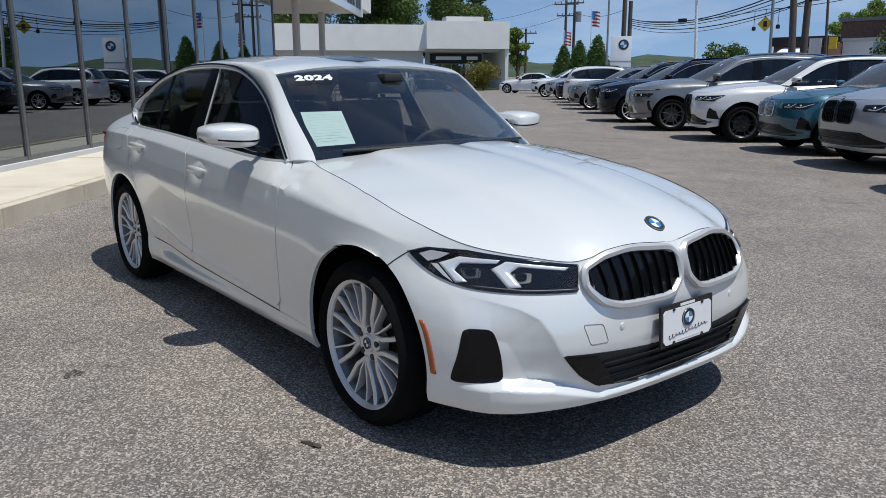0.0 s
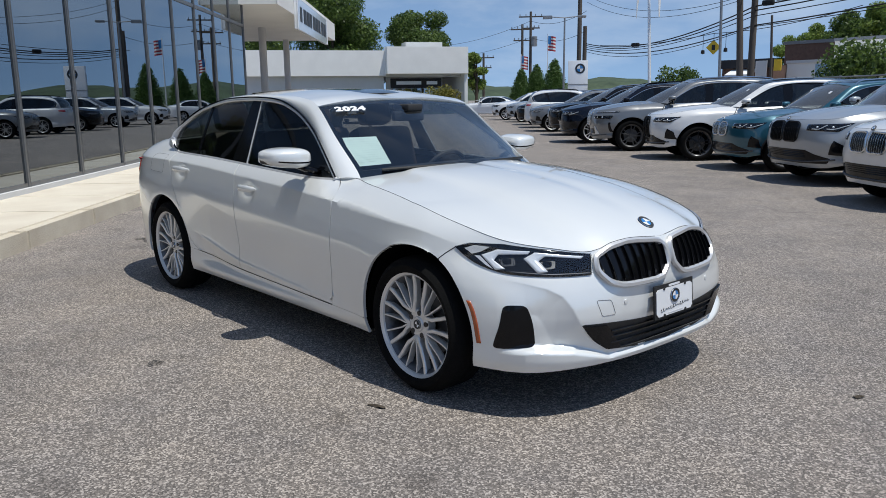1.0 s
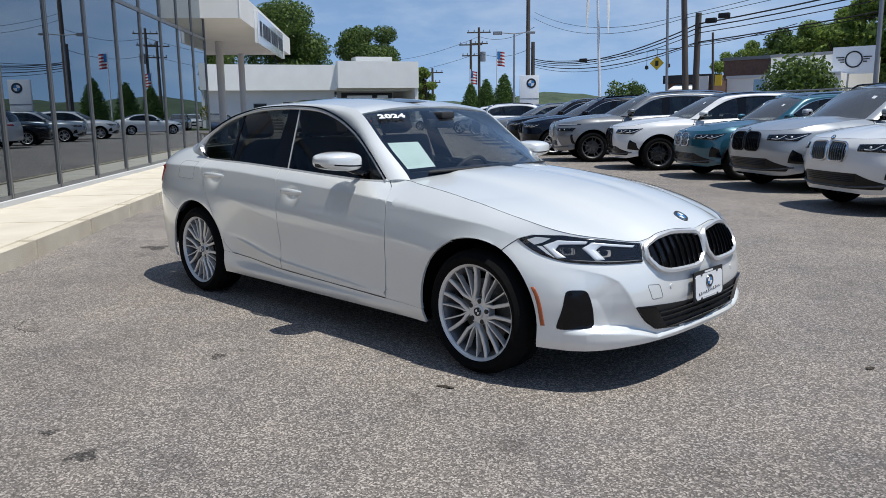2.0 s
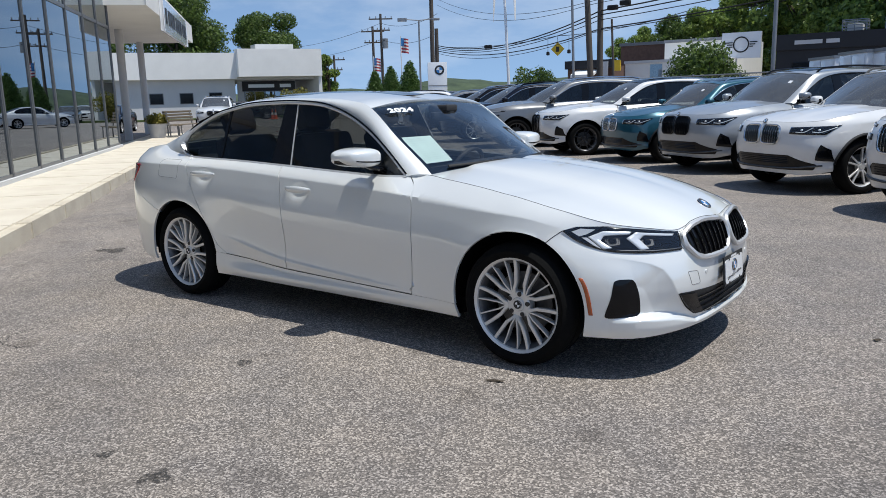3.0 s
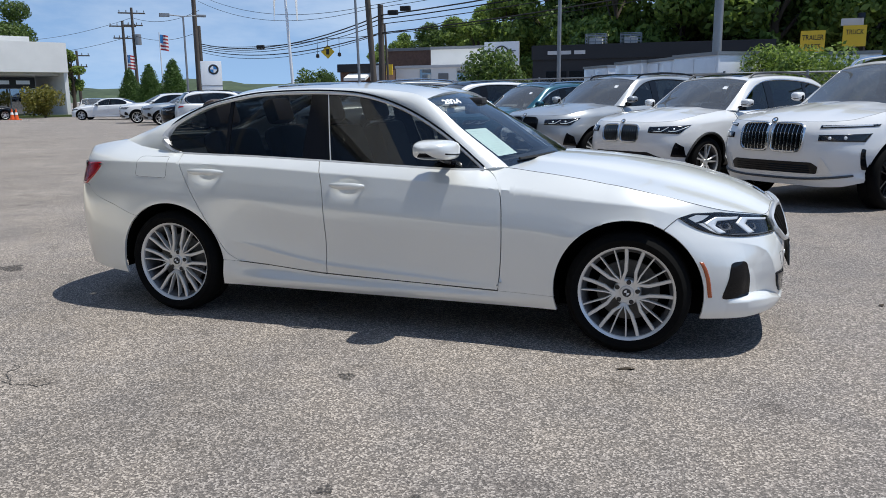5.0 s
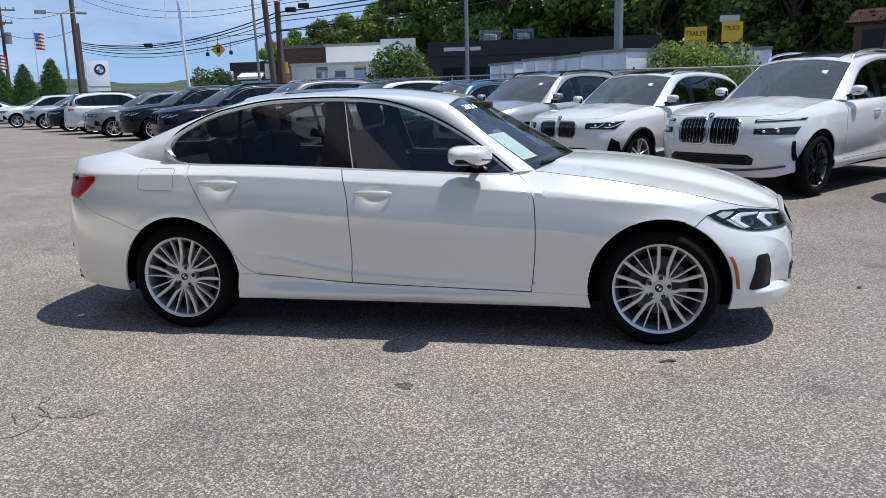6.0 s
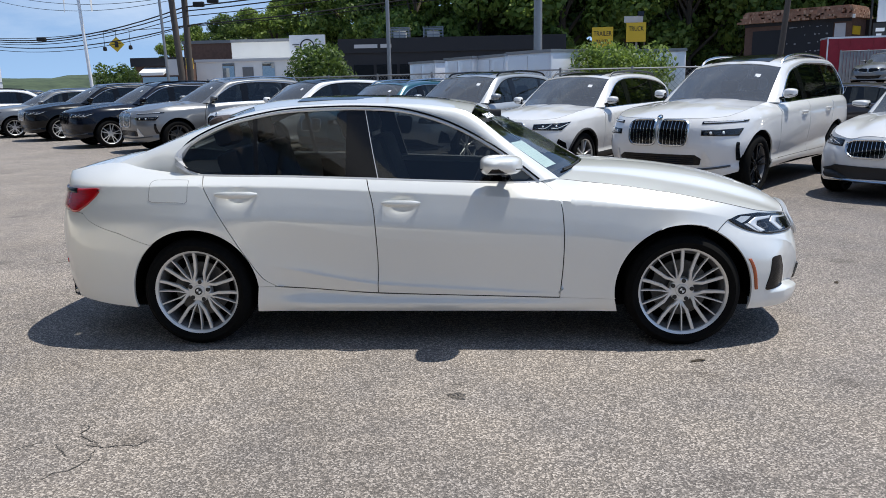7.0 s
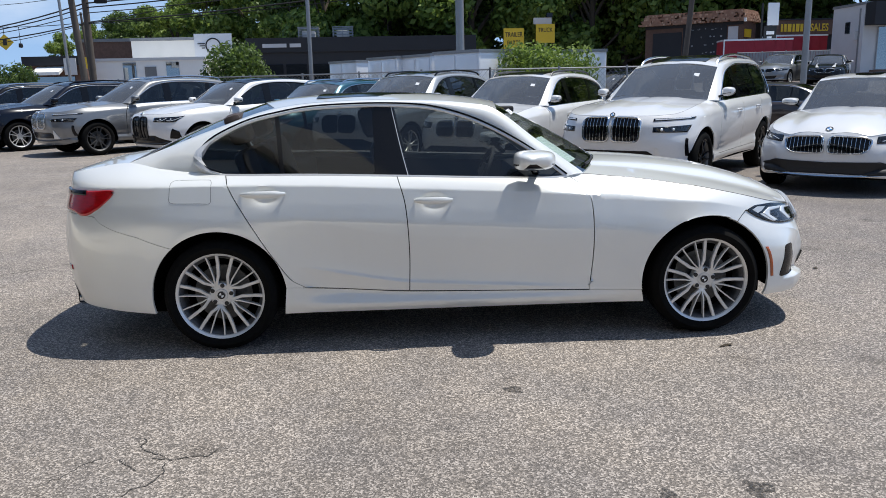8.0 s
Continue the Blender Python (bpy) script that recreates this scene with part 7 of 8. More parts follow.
def white_building():
    """Low white block: x along its front, y into it; the entrance block stands forward at its far end."""
    M = oriented(-51.3, 39.3, 63.0)
    b = thing("white_building", "low white stucco building with recessed glass entrance", "building")
    P = lambda nm, lot, mat, lab="": piece(nm, *turned(lot, M), mat, b, lab, smooth=False)
    P("wall", box_lot(-40, 0, 0.6, 1.0, 0, 3.3), STUCCO_GREY)
    P("parapet", box_lot(-40, 0.1, 0.0, 0.5, 3.3, 5.45), STUCCO)
    P("entrance_parapet", box_lot(0.1, 7.4, -0.8, 0.5, 3.45, 5.75), STUCCO)
    P("roof", box_lot(-40, 7.4, 0.5, 16, 3.2, 3.5), STUCCO_GREY)
    P("rooftop_box", box_lot(3.2, 6.8, 6, 8, 5.0, 6.6), STUCCO)
    P("entrance_wall", box_lot(0.4, 5.6, 1.6, 1.8, 0, 3.5), STUCCO_GREY)
    P("side_wall", box_lot(7.1, 7.4, -0.6, 16, 0, 3.45), STUCCO)
    for i in range(5):
        P("door_pane", box_lot(1.0 + i * 0.88, 1.8 + i * 0.88, 1.52, 1.6, 0.1, 2.2), FACADE_GLASS)
        P("door_frame", box_lot(0.94 + i * 0.88, 1.0 + i * 0.88, 1.46, 1.6, 0.1, 2.2), STEEL_POLE)
    P("name_board", box_lot(0.8, 5.5, 1.44, 1.6, 2.25, 3.1), DARK_WALL)
    P("name_bar", box_lot(1.3, 3.6, 1.41, 1.44, 2.55, 2.85), WHITE_ENAMEL)
    P("name_bar", box_lot(4.1, 5.1, 1.41, 1.44, 2.55, 2.85), WHITE_ENAMEL)
    for x in (-2.2, -4.6, -7.0):
        P("small_window", box_lot(x, x + 1.0, 0.56, 0.6, 1.35, 2.15), GLOSS_BLACK)
        P("window_frame", box_lot(x - 0.06, x + 1.06, 0.58, 0.60, 1.29, 2.21), MULLION)
    g = piece("grass_verge", *turned(box_lot(-12, 10, -3.2, -0.8, 0, 0.14), M), GRASS_MAT, None, smooth=False)
    tagged(g, "grass strip with a kerb before the white building", "grass", kind="structure")


white_building()

# ---- poles, signs and wires ----
def pole(name, label, x, y, h, r0, r1, mat, lean=(0, 0), category="pole"):
    root = thing(name, label, category)
    piece("shaft", *tube([(x, y, -0.1), (x + lean[0] / 2, y + lean[1] / 2, h / 2), (x + lean[0], y + lean[1], h)], [r0, (r0 + r1) / 2, r1], 12), mat, root)
    piece("base_plate", *turned(lathe([(0, 0.04), (r0 * 1.9, 0.04), (r0 * 2, 0.0)], 12, 'z'), Matrix.Translation((x, y, 0))), mat, root, smooth=False)
    return root


def cross_arm(root, x, y, z, deg, length=2.4):
    m = oriented(x, y, deg)
    piece("cross_arm", *turned(box_lot(-length / 2, length / 2, -0.06, 0.06, z - 0.06, z + 0.06), m), WOOD_POLE, root, smooth=False)
    for k in (-0.45, -0.2, 0.2, 0.45):
        piece("insulator", *turned(lathe([(0.0, 0.22), (0.04, 0.2), (0.05, 0.1), (0.03, 0.0)], 8, 'z'), m @ Matrix.Translation((k * length, 0, z + 0.06))), STEEL_POLE, root)


def lamp_head(root, x, y, z, deg, arm=0.9):
    m = oriented(x, y, deg)
    piece("lamp_arm", *turned(tube([(0, 0, z), (arm, 0, z + 0.08)], 0.035, 8), m), STEEL_POLE, root)
    bm = bmesh.new()
    box(bm, arm, arm + 0.6, -0.16, 0.16, z - 0.02, z + 0.14, 0.03, m)
    part("lamp_head", bm, STEEL_POLE, root)


pole("light_pole", "thick grey steel light pole behind the parked cars", 1.8, 21.8, 11.0, 0.15, 0.12, STEEL_POLE)
pt = pole("light_pole", "slim grey steel light pole behind the parked cars", -3.3, 22.2, 9.0, 0.075, 0.055, STEEL_POLE)
lamp_head(pt, -3.3, 22.2, 9.0, 200)
u1 = pole("utility_pole", "weathered wooden utility pole with cross arm", -15.15, 33.6, 12.5, 0.17, 0.12, WOOD_POLE, (-0.75, 0))
cross_arm(u1, -15.8, 33.6, 11.2, 35)
pole("utility_pole", "weathered wooden utility pole with cables", -15.2, 34.5, 6.1, 0.17, 0.15, WOOD_POLE)
pole("utility_pole", "slim wooden pole behind the utility poles", -19.15, 45.0, 6.1, 0.09, 0.07, WOOD_POLE, (-0.3, 0))
pole("light_pole", "slim grey light pole beside the road", -14.85, 31.0, 10.5, 0.07, 0.05, STEEL_POLE, (-0.3, 0))
fp = pole("flag_pole", "white flag pole with two furled banners", -18.45, 30.8, 9.8, 0.085, 0.055, WHITE_ENAMEL, (-0.5, 0), "flag pole")
for dx in (-0.55, 0.55):
    piece("banner", *tube([(-18.8 + dx, 30.8, 7.4), (-18.8 + dx * 1.1, 30.85, 6.5), (-18.8 + dx * 1.2, 30.8, 5.1)], [0.05, 0.13, 0.03], 8, True, 0.4), WHITE_INK, fp, "limp white banner")
piece("yard_arm", *tube([(-19.45, 30.8, 7.45), (-18.15, 30.8, 7.45)], 0.03, 6), WHITE_ENAMEL, fp)
pole("utility_pole", "tall dark utility pole by the road", -36.0, 47.0, 14.0, 0.2, 0.14, WOOD_POLE)
pole("utility_pole", "short dark utility pole by the road", -38.3, 50.6, 7.1, 0.2, 0.16, WOOD_POLE)
for (x, y, h, dg) in ((-50.3, 57.1, 9.7, 40), (-51.8, 57.5, 8.6, 40), (-60.0, 60.0, 6.2, 40)):
    fpole = pole("utility_pole", "wooden utility pole with cross arms and transformers", x, y, h, 0.17, 0.12, WOOD_POLE)
    cross_arm(fpole, x, y, h - 0.5, dg)
    cross_arm(fpole, x, y, h - 1.6, dg, 1.8)
    if h > 9:
        piece("transformer", *turned(lathe([(0.0, 1.0), (0.3, 0.95), (0.3, 0.0), (0, 0)], 12, 'z'), Matrix.Translation((x + 0.5, y, h - 3.4))), STEEL_POLE, fpole)
lp = pole("street_lamp", "grey street lamp with twin heads", -32.7, 41.2, 6.8, 0.08, 0.06, STEEL_POLE, category="street lamp")
lamp_head(lp, -32.7, 41.2, 6.8, 40)
lamp_head(lp, -32.7, 41.2, 6.8, 220)


def flag(x, y, h, seed):
    root = pole("flag_pole", "white pole with a red, white and blue striped flag", x, y, h, 0.06, 0.04, WHITE_ENAMEL, category="flag pole")
    cols = [RED_CLOTH, WHITE_INK]
    m = oriented(x + 0.05, y, 40)
    nx = 14
    for i in range(9):
        z1 = h - 0.15 - i * 0.135
        v = []
        for k in range(nx):
            t = k / (nx - 1)
            xx, yy = t * 0.62, 0.10 * math.sin(t * 7 + seed)
            dz = -0.10 * t**1.3
            v += [(xx, yy, z1 + dz), (xx, yy, z1 - 0.135 + dz)]
        f = [(2 * k, 2 * k + 1, 2 * k + 3, 2 * k + 2) for k in range(nx - 1)]
        piece("flag_stripe", *turned((v, f), m), cols[i % 2], root)
    v = []
    for k in range(6):
        t = k / 13
        xx, yy, dz = t * 0.62, 0.10 * math.sin(t * 7 + seed), -0.10 * t**1.3
        v += [(xx, yy - 0.006, h - 0.15 + dz), (xx, yy - 0.006, h - 0.82 + dz)]
    piece("flag_corner", *turned((v, [(2 * k, 2 * k + 1, 2 * k + 3, 2 * k + 2) for k in range(5)]), m), BLUE_INK, root)


RED_CLOTH = material("red_cloth", (0.45, 0.05, 0.06), 0.8, vary=0.1)
flag(-40.4, 48.3, 6.5, 0)
flag(-47.6, 52.8, 5.3, 2)


def cable(points, sag, r=0.02, n=14):
    pts = []
    for a, b in zip(points[:-1], points[1:]):
        a, b = Vector(a), Vector(b)
        for k in range(n):
            t = k / n
            pts.append(a.lerp(b, t) - Vector((0, 0, sag * 4 * t * (1 - t))))
    pts.append(Vector(points[-1]))
    ob = piece("overhead_cable", *tube(pts, r, 5), CABLE)
    tagged(ob, "black overhead cable strung between the poles", "cable", "overhead cables")


A1, A2, FAR = Vector((-15.5, 33.6, 0)), Vector((-15.2, 34.45, 0)), Vector((-38.0, 50.4, 0))
NEAR = Vector((22.0, 20.5, 0))
for z, zf, zn, sag, r in ((5.95, 9.5, 11.2, 0.9, 0.014), (5.8, 9.0, 10.8, 1.0, 0.014), (5.55, 5.65, 9.9, 0.9, 0.036), (5.35, 5.5, 9.4, 0.85, 0.030), (5.1, 5.35, 8.9, 0.8, 0.022), (4.65, 5.2, 8.3, 0.75, 0.032), (4.6, 5.0, 8.1, 0.85, 0.018)):
    a = A1 if z > 5.7 else A2
    cable([FAR + Vector((0, 0, zf)), a + Vector((0, 0, z)), NEAR + Vector((0, 0, zn))], sag, r)
for z in (10.8, 9.2):
    cable([Vector((-50.3, 57.1, z - 2)), FAR + Vector((0, 0, z - 2.5))], 0.6, 0.018)
    cable([Vector((-50.3, 57.1, z - 2)), Vector((-85, 72, z - 2))], 0.8, 0.018)
cable([Vector((-45.3, 61.9, 6.3)), Vector((-28.4, 54.0, 6.0)), Vector((-15.3, 47.9, 6.5))], 0.3, 0.025)
for x, y, z in ((-14.6, 34.1, 5.50), (-13.7, 33.6, 5.62), (-27.6, 42.1, 4.55)):
    ob = part("cable_box", boxes((x, x + 0.55, y - 0.12, y + 0.12, z, z + 0.25), bevel=0.05), CABLE)
    tagged(ob, "black splice box hanging on the cables", "cable box")

# hanging warning sign and signals
ws = thing("road_sign", "yellow diamond road sign hanging from the cables", "road sign")
m = Matrix.Translation((-28.4, 54.0, 4.95)) @ Matrix.Rotation(radians(18), 4, 'Z') @ Matrix.Rotation(math.pi / 2, 4, 'X')
piece("sign_plate", *turned(box_lot(-0.40, 0.40, -0.40, 0.40, -0.01, 0.01), m @ Matrix.Rotation(math.pi / 4, 4, 'Z')), YELLOW, ws, smooth=False)
piece("sign_bar", *turned(box_lot(-0.13, 0.13, -0.22, 0.2, 0.011, 0.016), m), BLACK_INK, ws, smooth=False)
piece("hanger", *tube([(-28.4, 54.0, 5.4), (-28.4, 54.0, 6.0)], 0.02, 6), CABLE, ws)
for x, y in ((-29.65, 54.6), (-27.05, 53.4)):
    sg_ = thing("traffic_signal", "dark traffic signal hanging from the cables", "traffic light")
    piece("housing", *turned(lathe([(0, 0.3), (0.13, 0.25), (0.15, 0), (0, -0.05)], 10, 'z'), Matrix.Translation((x, y, 4.55))), CABLE, sg_)
    piece("hanger", *tube([(x, y, 4.8), (x, y, 5.95)], 0.018, 6), CABLE, sg_)

# white pylon with the round badge
py_ = thing("sign_pylon", "white dealership sign pylon with a round blue badge", "sign")
PM = oriented(-25.8, 34.2, 40.0)
bm = bmesh.new()
box(bm, -0.58, 0.58, -0.18, 0.18, 0, 3.42, 0.02, PM)
part("pylon_body", bm, WHITE_ENAMEL, py_)
piece("pylon_step", *turned(box_lot(-0.59, 0.59, -0.19, 0.19, 2.02, 2.06), PM), STEEL_POLE, py_, smooth=False)
roundel(py_, PM @ Matrix.Translation((0.12, -0.185, 2.95)) @ Matrix.Rotation(math.pi / 2, 4, 'X') @ Matrix.Scale(1.0, 4), 0.30, "pylon_badge")

# ---- buildings across the road ----
LEN = 14.6
mini = thing("charcoal_showroom", "low charcoal showroom with a white winged sign", "building")
MM = oriented(-11.3, 54.1, 2.0) @ Matrix.Scale(1.16, 4)
Q = lambda nm, lot, mat, par=mini, lab="": piece(nm, *turned(lot, MM), mat, par, lab, smooth=False)
Q("wall", box_lot(0.0, LEN, 0, 0.4, 0, 4.1), DARK_WALL)
Q("roof", box_lot(0.0, LEN, 0.2, 12, 4.0, 4.2), DARK_WALL)
Q("side_wall", box_lot(0, 0.4, 0.4, 12, 0, 4.1), DARK_WALL)
Q("parapet_trim", box_lot(-0.05, LEN, -0.12, 0.0, 3.35, 4.25), DARK_WALL)
for i in range(4):
    Q("window_pane", box_lot(0.9 + i * 1.5, 2.2 + i * 1.5, -0.06, 0.0, 0.3, 2.6), GLOSS_BLACK)
for x0, x1 in ((1.0, 2.5), (2.7, 3.4)):
    Q("letter_bar", box_lot(x0, x1, -0.16, -0.13, 3.65, 3.88), STUCCO_GREY)
for x in (3.0, 5.3):
    # open screen of posts and slats round a small machine
    unit = thing("roof_unit", "grey rooftop cooling unit in a slatted screen", "roof unit", at=MM @ Matrix.Translation((x, 3.0, 0)))
    for a in (0.0, 0.65, 1.3):
        for b in (0.0, 1.15):
            part("post", boxes((a, a + 0.05, b, b + 0.05, 4.2, 5.1)), STEEL_POLE, unit, smooth=False)
    for z in (4.35, 4.55, 4.75, 4.95, 5.06):
        for b in (-0.03, 1.2):
            part("slat", boxes((0.0, 1.35, b, b + 0.03, z, z + 0.05)), STEEL_POLE, unit, smooth=False)
        for a in (-0.03, 1.35):
            part("slat", boxes((a, a + 0.03, 0.0, 1.2, z, z + 0.05)), STEEL_POLE, unit, smooth=False)
    part("machine", boxes((0.25, 1.1, 0.25, 0.95, 4.2, 4.85), bevel=0.02), STUCCO_GREY, unit)
sg2 = thing("winged_sign", "white sign panel with a black winged ring", "sign")
Q("sign_panel", box_lot(-3.15, -0.85, -0.3, -0.1, 3.0, 4.55), WHITE_ENAMEL, sg2)
SM = MM @ Matrix.Translation((-2.0, -0.31, 3.82)) @ Matrix.Rotation(math.pi / 2, 4, 'X')
piece("sign_ring", *turned(lathe([(0.40, 0.01), (0.40, 0.02), (0.48, 0.02), (0.48, 0.01)], 28, 'z'), SM), BLACK_INK, sg2)
for sx in (-1, 1):
    for k in (-1, 0, 1):
        a, b2 = sorted((sx * 0.5, sx * (0.95 - 0.12 * abs(k - 1))))
        piece("sign_wing", *turned(box_lot(a, b2, k * 0.13 - 0.03, k * 0.13 + 0.03, 0.01, 0.02), SM), BLACK_INK, sg2, smooth=False)
shop = thing("white_shop_building", "low white and brown shop building across the road", "building")
W_ = lambda nm, lot, mat: piece(nm, *turned(lot, Matrix.Translation((0.7, 0.3, 0))), mat, shop, smooth=False)
W_("brick_wall", box_lot(-26.4, -21.4, 60.0, 68.0, 0, 5.35), BRICK_WALL)
W_("roof_edge", box_lot(-26.5, -21.35, 59.9, 60.0, 5.2, 5.45), MULLION)
W_("upper_wall", box_lot(-21.3, -16.2, 57.0, 66.0, 0, 5.2), STUCCO)
W_("upper_trim", box_lot(-21.35, -16.2, 56.9, 57.0, 5.05, 5.28), STEEL_POLE)
W_("low_wall", box_lot(-22.4, -14.6, 52.0, 56.8, 0, 3.55), STUCCO)
W_("low_trim", box_lot(-22.45, -14.6, 51.9, 52.0, 3.42, 3.62), STUCCO_GREY)
for x in (-20.4, -17.4):
    W_("shop_window", box_lot(x, x + 0.9, 51.95, 52.0, 1.2, 3.3), FACADE_GLASS)
W_("shop_door", box_lot(-18.9, -18.1, 51.94, 52.0, 0.0, 3.0), MULLION)
low_shop = thing("low_shop_building", "low dark shop with pale awning across the road", "building")
L_ = lambda nm, lot, mat: piece(nm, *turned(lot, Matrix.Translation((0.7, 0.3, 0))), mat, low_shop, smooth=False)
L_("wall", box_lot(-26.2, -22.4, 50.0, 54.0, 0, 3.3), BRICK_WALL)
L_("fascia", box_lot(-26.3, -22.3, 49.7, 50.0, 3.15, 3.75), DARK_WALL)
L_("awning", ([(-25.4, 50.0, 3.1), (-23.6, 50.0, 3.1), (-23.6, 48.9, 2.7), (-25.4, 48.9, 2.7), (-25.4, 50.0, 2.95), (-23.6, 50.0, 2.95), (-23.6, 48.9, 2.5), (-25.4, 48.9, 2.5)], [(0, 3, 2, 1), (4, 5, 6, 7), (0, 4, 7, 3), (1, 2, 6, 5), (2, 3, 7, 6)]), STUCCO)
L_("shop_window", box_lot(-25.6, -23.0, 49.94, 50.0, 0.5, 2.4), FACADE_GLASS)
L_("shop_sign", box_lot(-23.5, -22.7, 49.6, 49.7, 2.5, 3.6), STUCCO_GREY)
L_("yellow_panel", box_lot(-22.2, -21.7, 49.6, 49.7, 2.9, 3.65), YELLOW)

# ---- the higher lot across the fence ----
def raised_lot():
    """A sheet of asphalt that climbs to a terrace a metre up."""
    xs, ys = np.linspace(10, 90, 41), np.linspace(22, 95, 38)
    gx, gy = np.meshgrid(xs, ys)
    k = np.clip(np.minimum((gx - 11) / 5.5, (gy - 22.5) / 6), 0, 1)
    z = 1.1 * k * k * (3 - 2 * k) - 0.02
    ob = piece("raised_lot", list(np.stack([gx, gy, z], -1).reshape(-1, 3)), grid_faces(38, 41), ASPHALT)
    tagged(ob, "worn asphalt of the higher lot behind the fence", "ground", kind="structure")


raised_lot()
gar = thing("brown_roofed_garage", "garage with brown shingled roof and dark open bays", "building")
GM = oriented(18.3, 54.7, -42)
G_ = lambda nm, lot, mat: piece(nm, *turned(lot, GM), mat, gar, smooth=False)
G_("wall", box_lot(0.15, 7.45, 0.3, 3.0, 0, 5.35), BRICK_WALL)
# flat dark panel on the wall stands for the shaded inside of the bay
G_("bay_shade_panel", box_lot(0.75, 3.0, 0.26, 0.3, 1.1, 4.75), DARK_WALL)
G_("bay_lintel", box_lot(0.15, 7.45, 0.2, 0.3, 5.05, 5.3), DARK_WALL)
G_("dark_front", box_lot(3.1, 6.3, 0.24, 0.3, 1.1, 5.05), DARK_WALL)
rng_g = np.random.default_rng(3)
for k in range(44):
    x, z = 3.2 + rng_g.uniform(0, 2.9), 2.0 + rng_g.uniform(0, 0.12) + 0.55 * rng_g.integers(0, 6)
    G_("wheel_rim_on_wall", box_lot(x, x + rng_g.uniform(0.03, 0.14), 0.20, 0.24, z, z + rng_g.uniform(0.04, 0.12)), STEEL_POLE)
G_("pale_panel", box_lot(6.4, 7.1, 0.25, 0.3, 3.9, 4.95), STUCCO_GREY)
G_("yellow_panel", box_lot(7.45, 7.5, 0.5, 1.9, 4.2, 4.75), YELLOW)
G_("roof_core", box_lot(0.15, 7.45, 0.25, 3.0, 5.3, 6.05), ROOF_SHINGLE)
for k in range(6):
    z0, o = 5.28 + k * 0.128, 0.07 * k
    for mat, odd in ((ROOF_SHINGLE, 0), (ROOF_PALE, 1)):
        lots, x, i = [], -0.2 + o, 0
        while x < 7.75 - o:
            w = rng_g.uniform(0.10, 0.22)
            if (rng_g.random() < 0.26) == bool(odd):
                lots.append(box_lot(x, min(x + w, 7.76 - o), -0.25 + o - rng_g.uniform(0, 0.03), 0.3, z0 - rng_g.uniform(0, 0.015), z0 + 0.132))
            x += w
        y = -0.2 + o
        while y < 3.2:
            w = rng_g.uniform(0.10, 0.24)
            if (rng_g.random() < 0.26) == bool(odd):
                lots.append(box_lot(7.2, 7.78 - o + rng_g.uniform(0, 0.03), y, y + w, z0 - rng_g.uniform(0, 0.015), z0 + 0.132))
            y += w
        tagged(G_("shingle_course", merged(*lots), mat), kind="stuff")
G_("ridge_cap", box_lot(0.3, 7.4, 0.15, 3.0, 6.05, 6.10), ROOF_SHINGLE)
G_("corner_board", box_lot(7.66, 7.80, -0.3, -0.16, 5.2, 5.45), STUCCO)


TRAILER_RED = material("red_trailer_skin", (0.36, 0.012, 0.03), 0.5, vary=0.25, scale=3)


def box_trailer(m, length, height, label):
    t = thing("red_trailer", label, "trailer", "red trailers")
    P_ = lambda nm, lot, mat: piece(nm, *turned(lot, m), mat, t, smooth=False)
    P_("trailer_box", box_lot(0, length, 0, 1.9, 0.6, height), TRAILER_RED)
    P_("roof_edge", box_lot(-0.02, length + 0.02, -0.03, 1.92, height, height + 0.10), WHITE_ENAMEL)
    P_("corner_post", box_lot(-0.02, 0.05, -0.02, 0.05, 0.6, height), WHITE_ENAMEL)
    x = 0.6
    while x < length:
        P_("side_rib", box_lot(x, x + 0.04, -0.018, 0, 0.62, height - 0.02), TRAILER_RED)
        x += 0.6
    for k in (0.35, 0.6):
        piece("trailer_wheel", *turned(turned(lathe([(0.0, -0.1), (0.36, -0.1), (0.38, 0.1), (0, 0.1)], 16), Matrix.Translation((length * k, 0.08, 0.38))), m), RUBBER, t)


box_trailer(Matrix.Translation((0, 0, 1.08)) @ oriented(19.5, 42.3, -10), 4.0, 2.5, "red box trailer with a white roof edge beside the garage")
box_trailer(Matrix.Translation((0, 0, 1.08)) @ oriented(24.5, 46.0, 0), 3.5, 2.9, "tall red box trailer with a white roof edge")
sb = thing("vehicle_shop", "low dark shop with a yellow-lettered fascia", "building")
for nm, lot, mat in (("wall", box_lot(26.6, 32.0, 50.8, 54, 0, 4.4), DARK_WALL), ("fascia", box_lot(26.6, 32.1, 50.5, 50.8, 4.3, 5.35), BRICK_WALL), ("roof", box_lot(26.6, 32.0, 50.8, 54, 4.4, 5.3), DARK_WALL),
                     ("roof_edge", box_lot(26.55, 32.15, 50.4, 50.5, 5.30, 5.40), DARK_WALL)):
    piece(nm, *lot, mat, sb, smooth=False)
for x, w in ((27.0, 0.13), (27.22, 0.20), (27.5, 0.26), (27.85, 0.16), (28.1, 0.24), (28.42, 0.2)):
    piece("letter_bar", *box_lot(x, x + w, 50.46, 50.5, 4.52, 5.05), YELLOW, sb, smooth=False)
cu = bpy.data.curves.new("lettering", 'FONT')
cu.body, cu.size, cu.extrude, cu.offset = "SALES", 0.72, 0.01, 0.012
cu.materials.append(YELLOW)
fl_ = new("lettering", cu)
fl_.parent = sb
fl_.matrix_world = Matrix.Translation((29.15, 50.47, 4.54)) @ Matrix.Rotation(math.pi / 2, 4, 'X') @ Matrix.Diagonal((0.72, 1, 1, 1))
gb = thing("grey_building", "pale grey two-window building with dark canopy", "building")
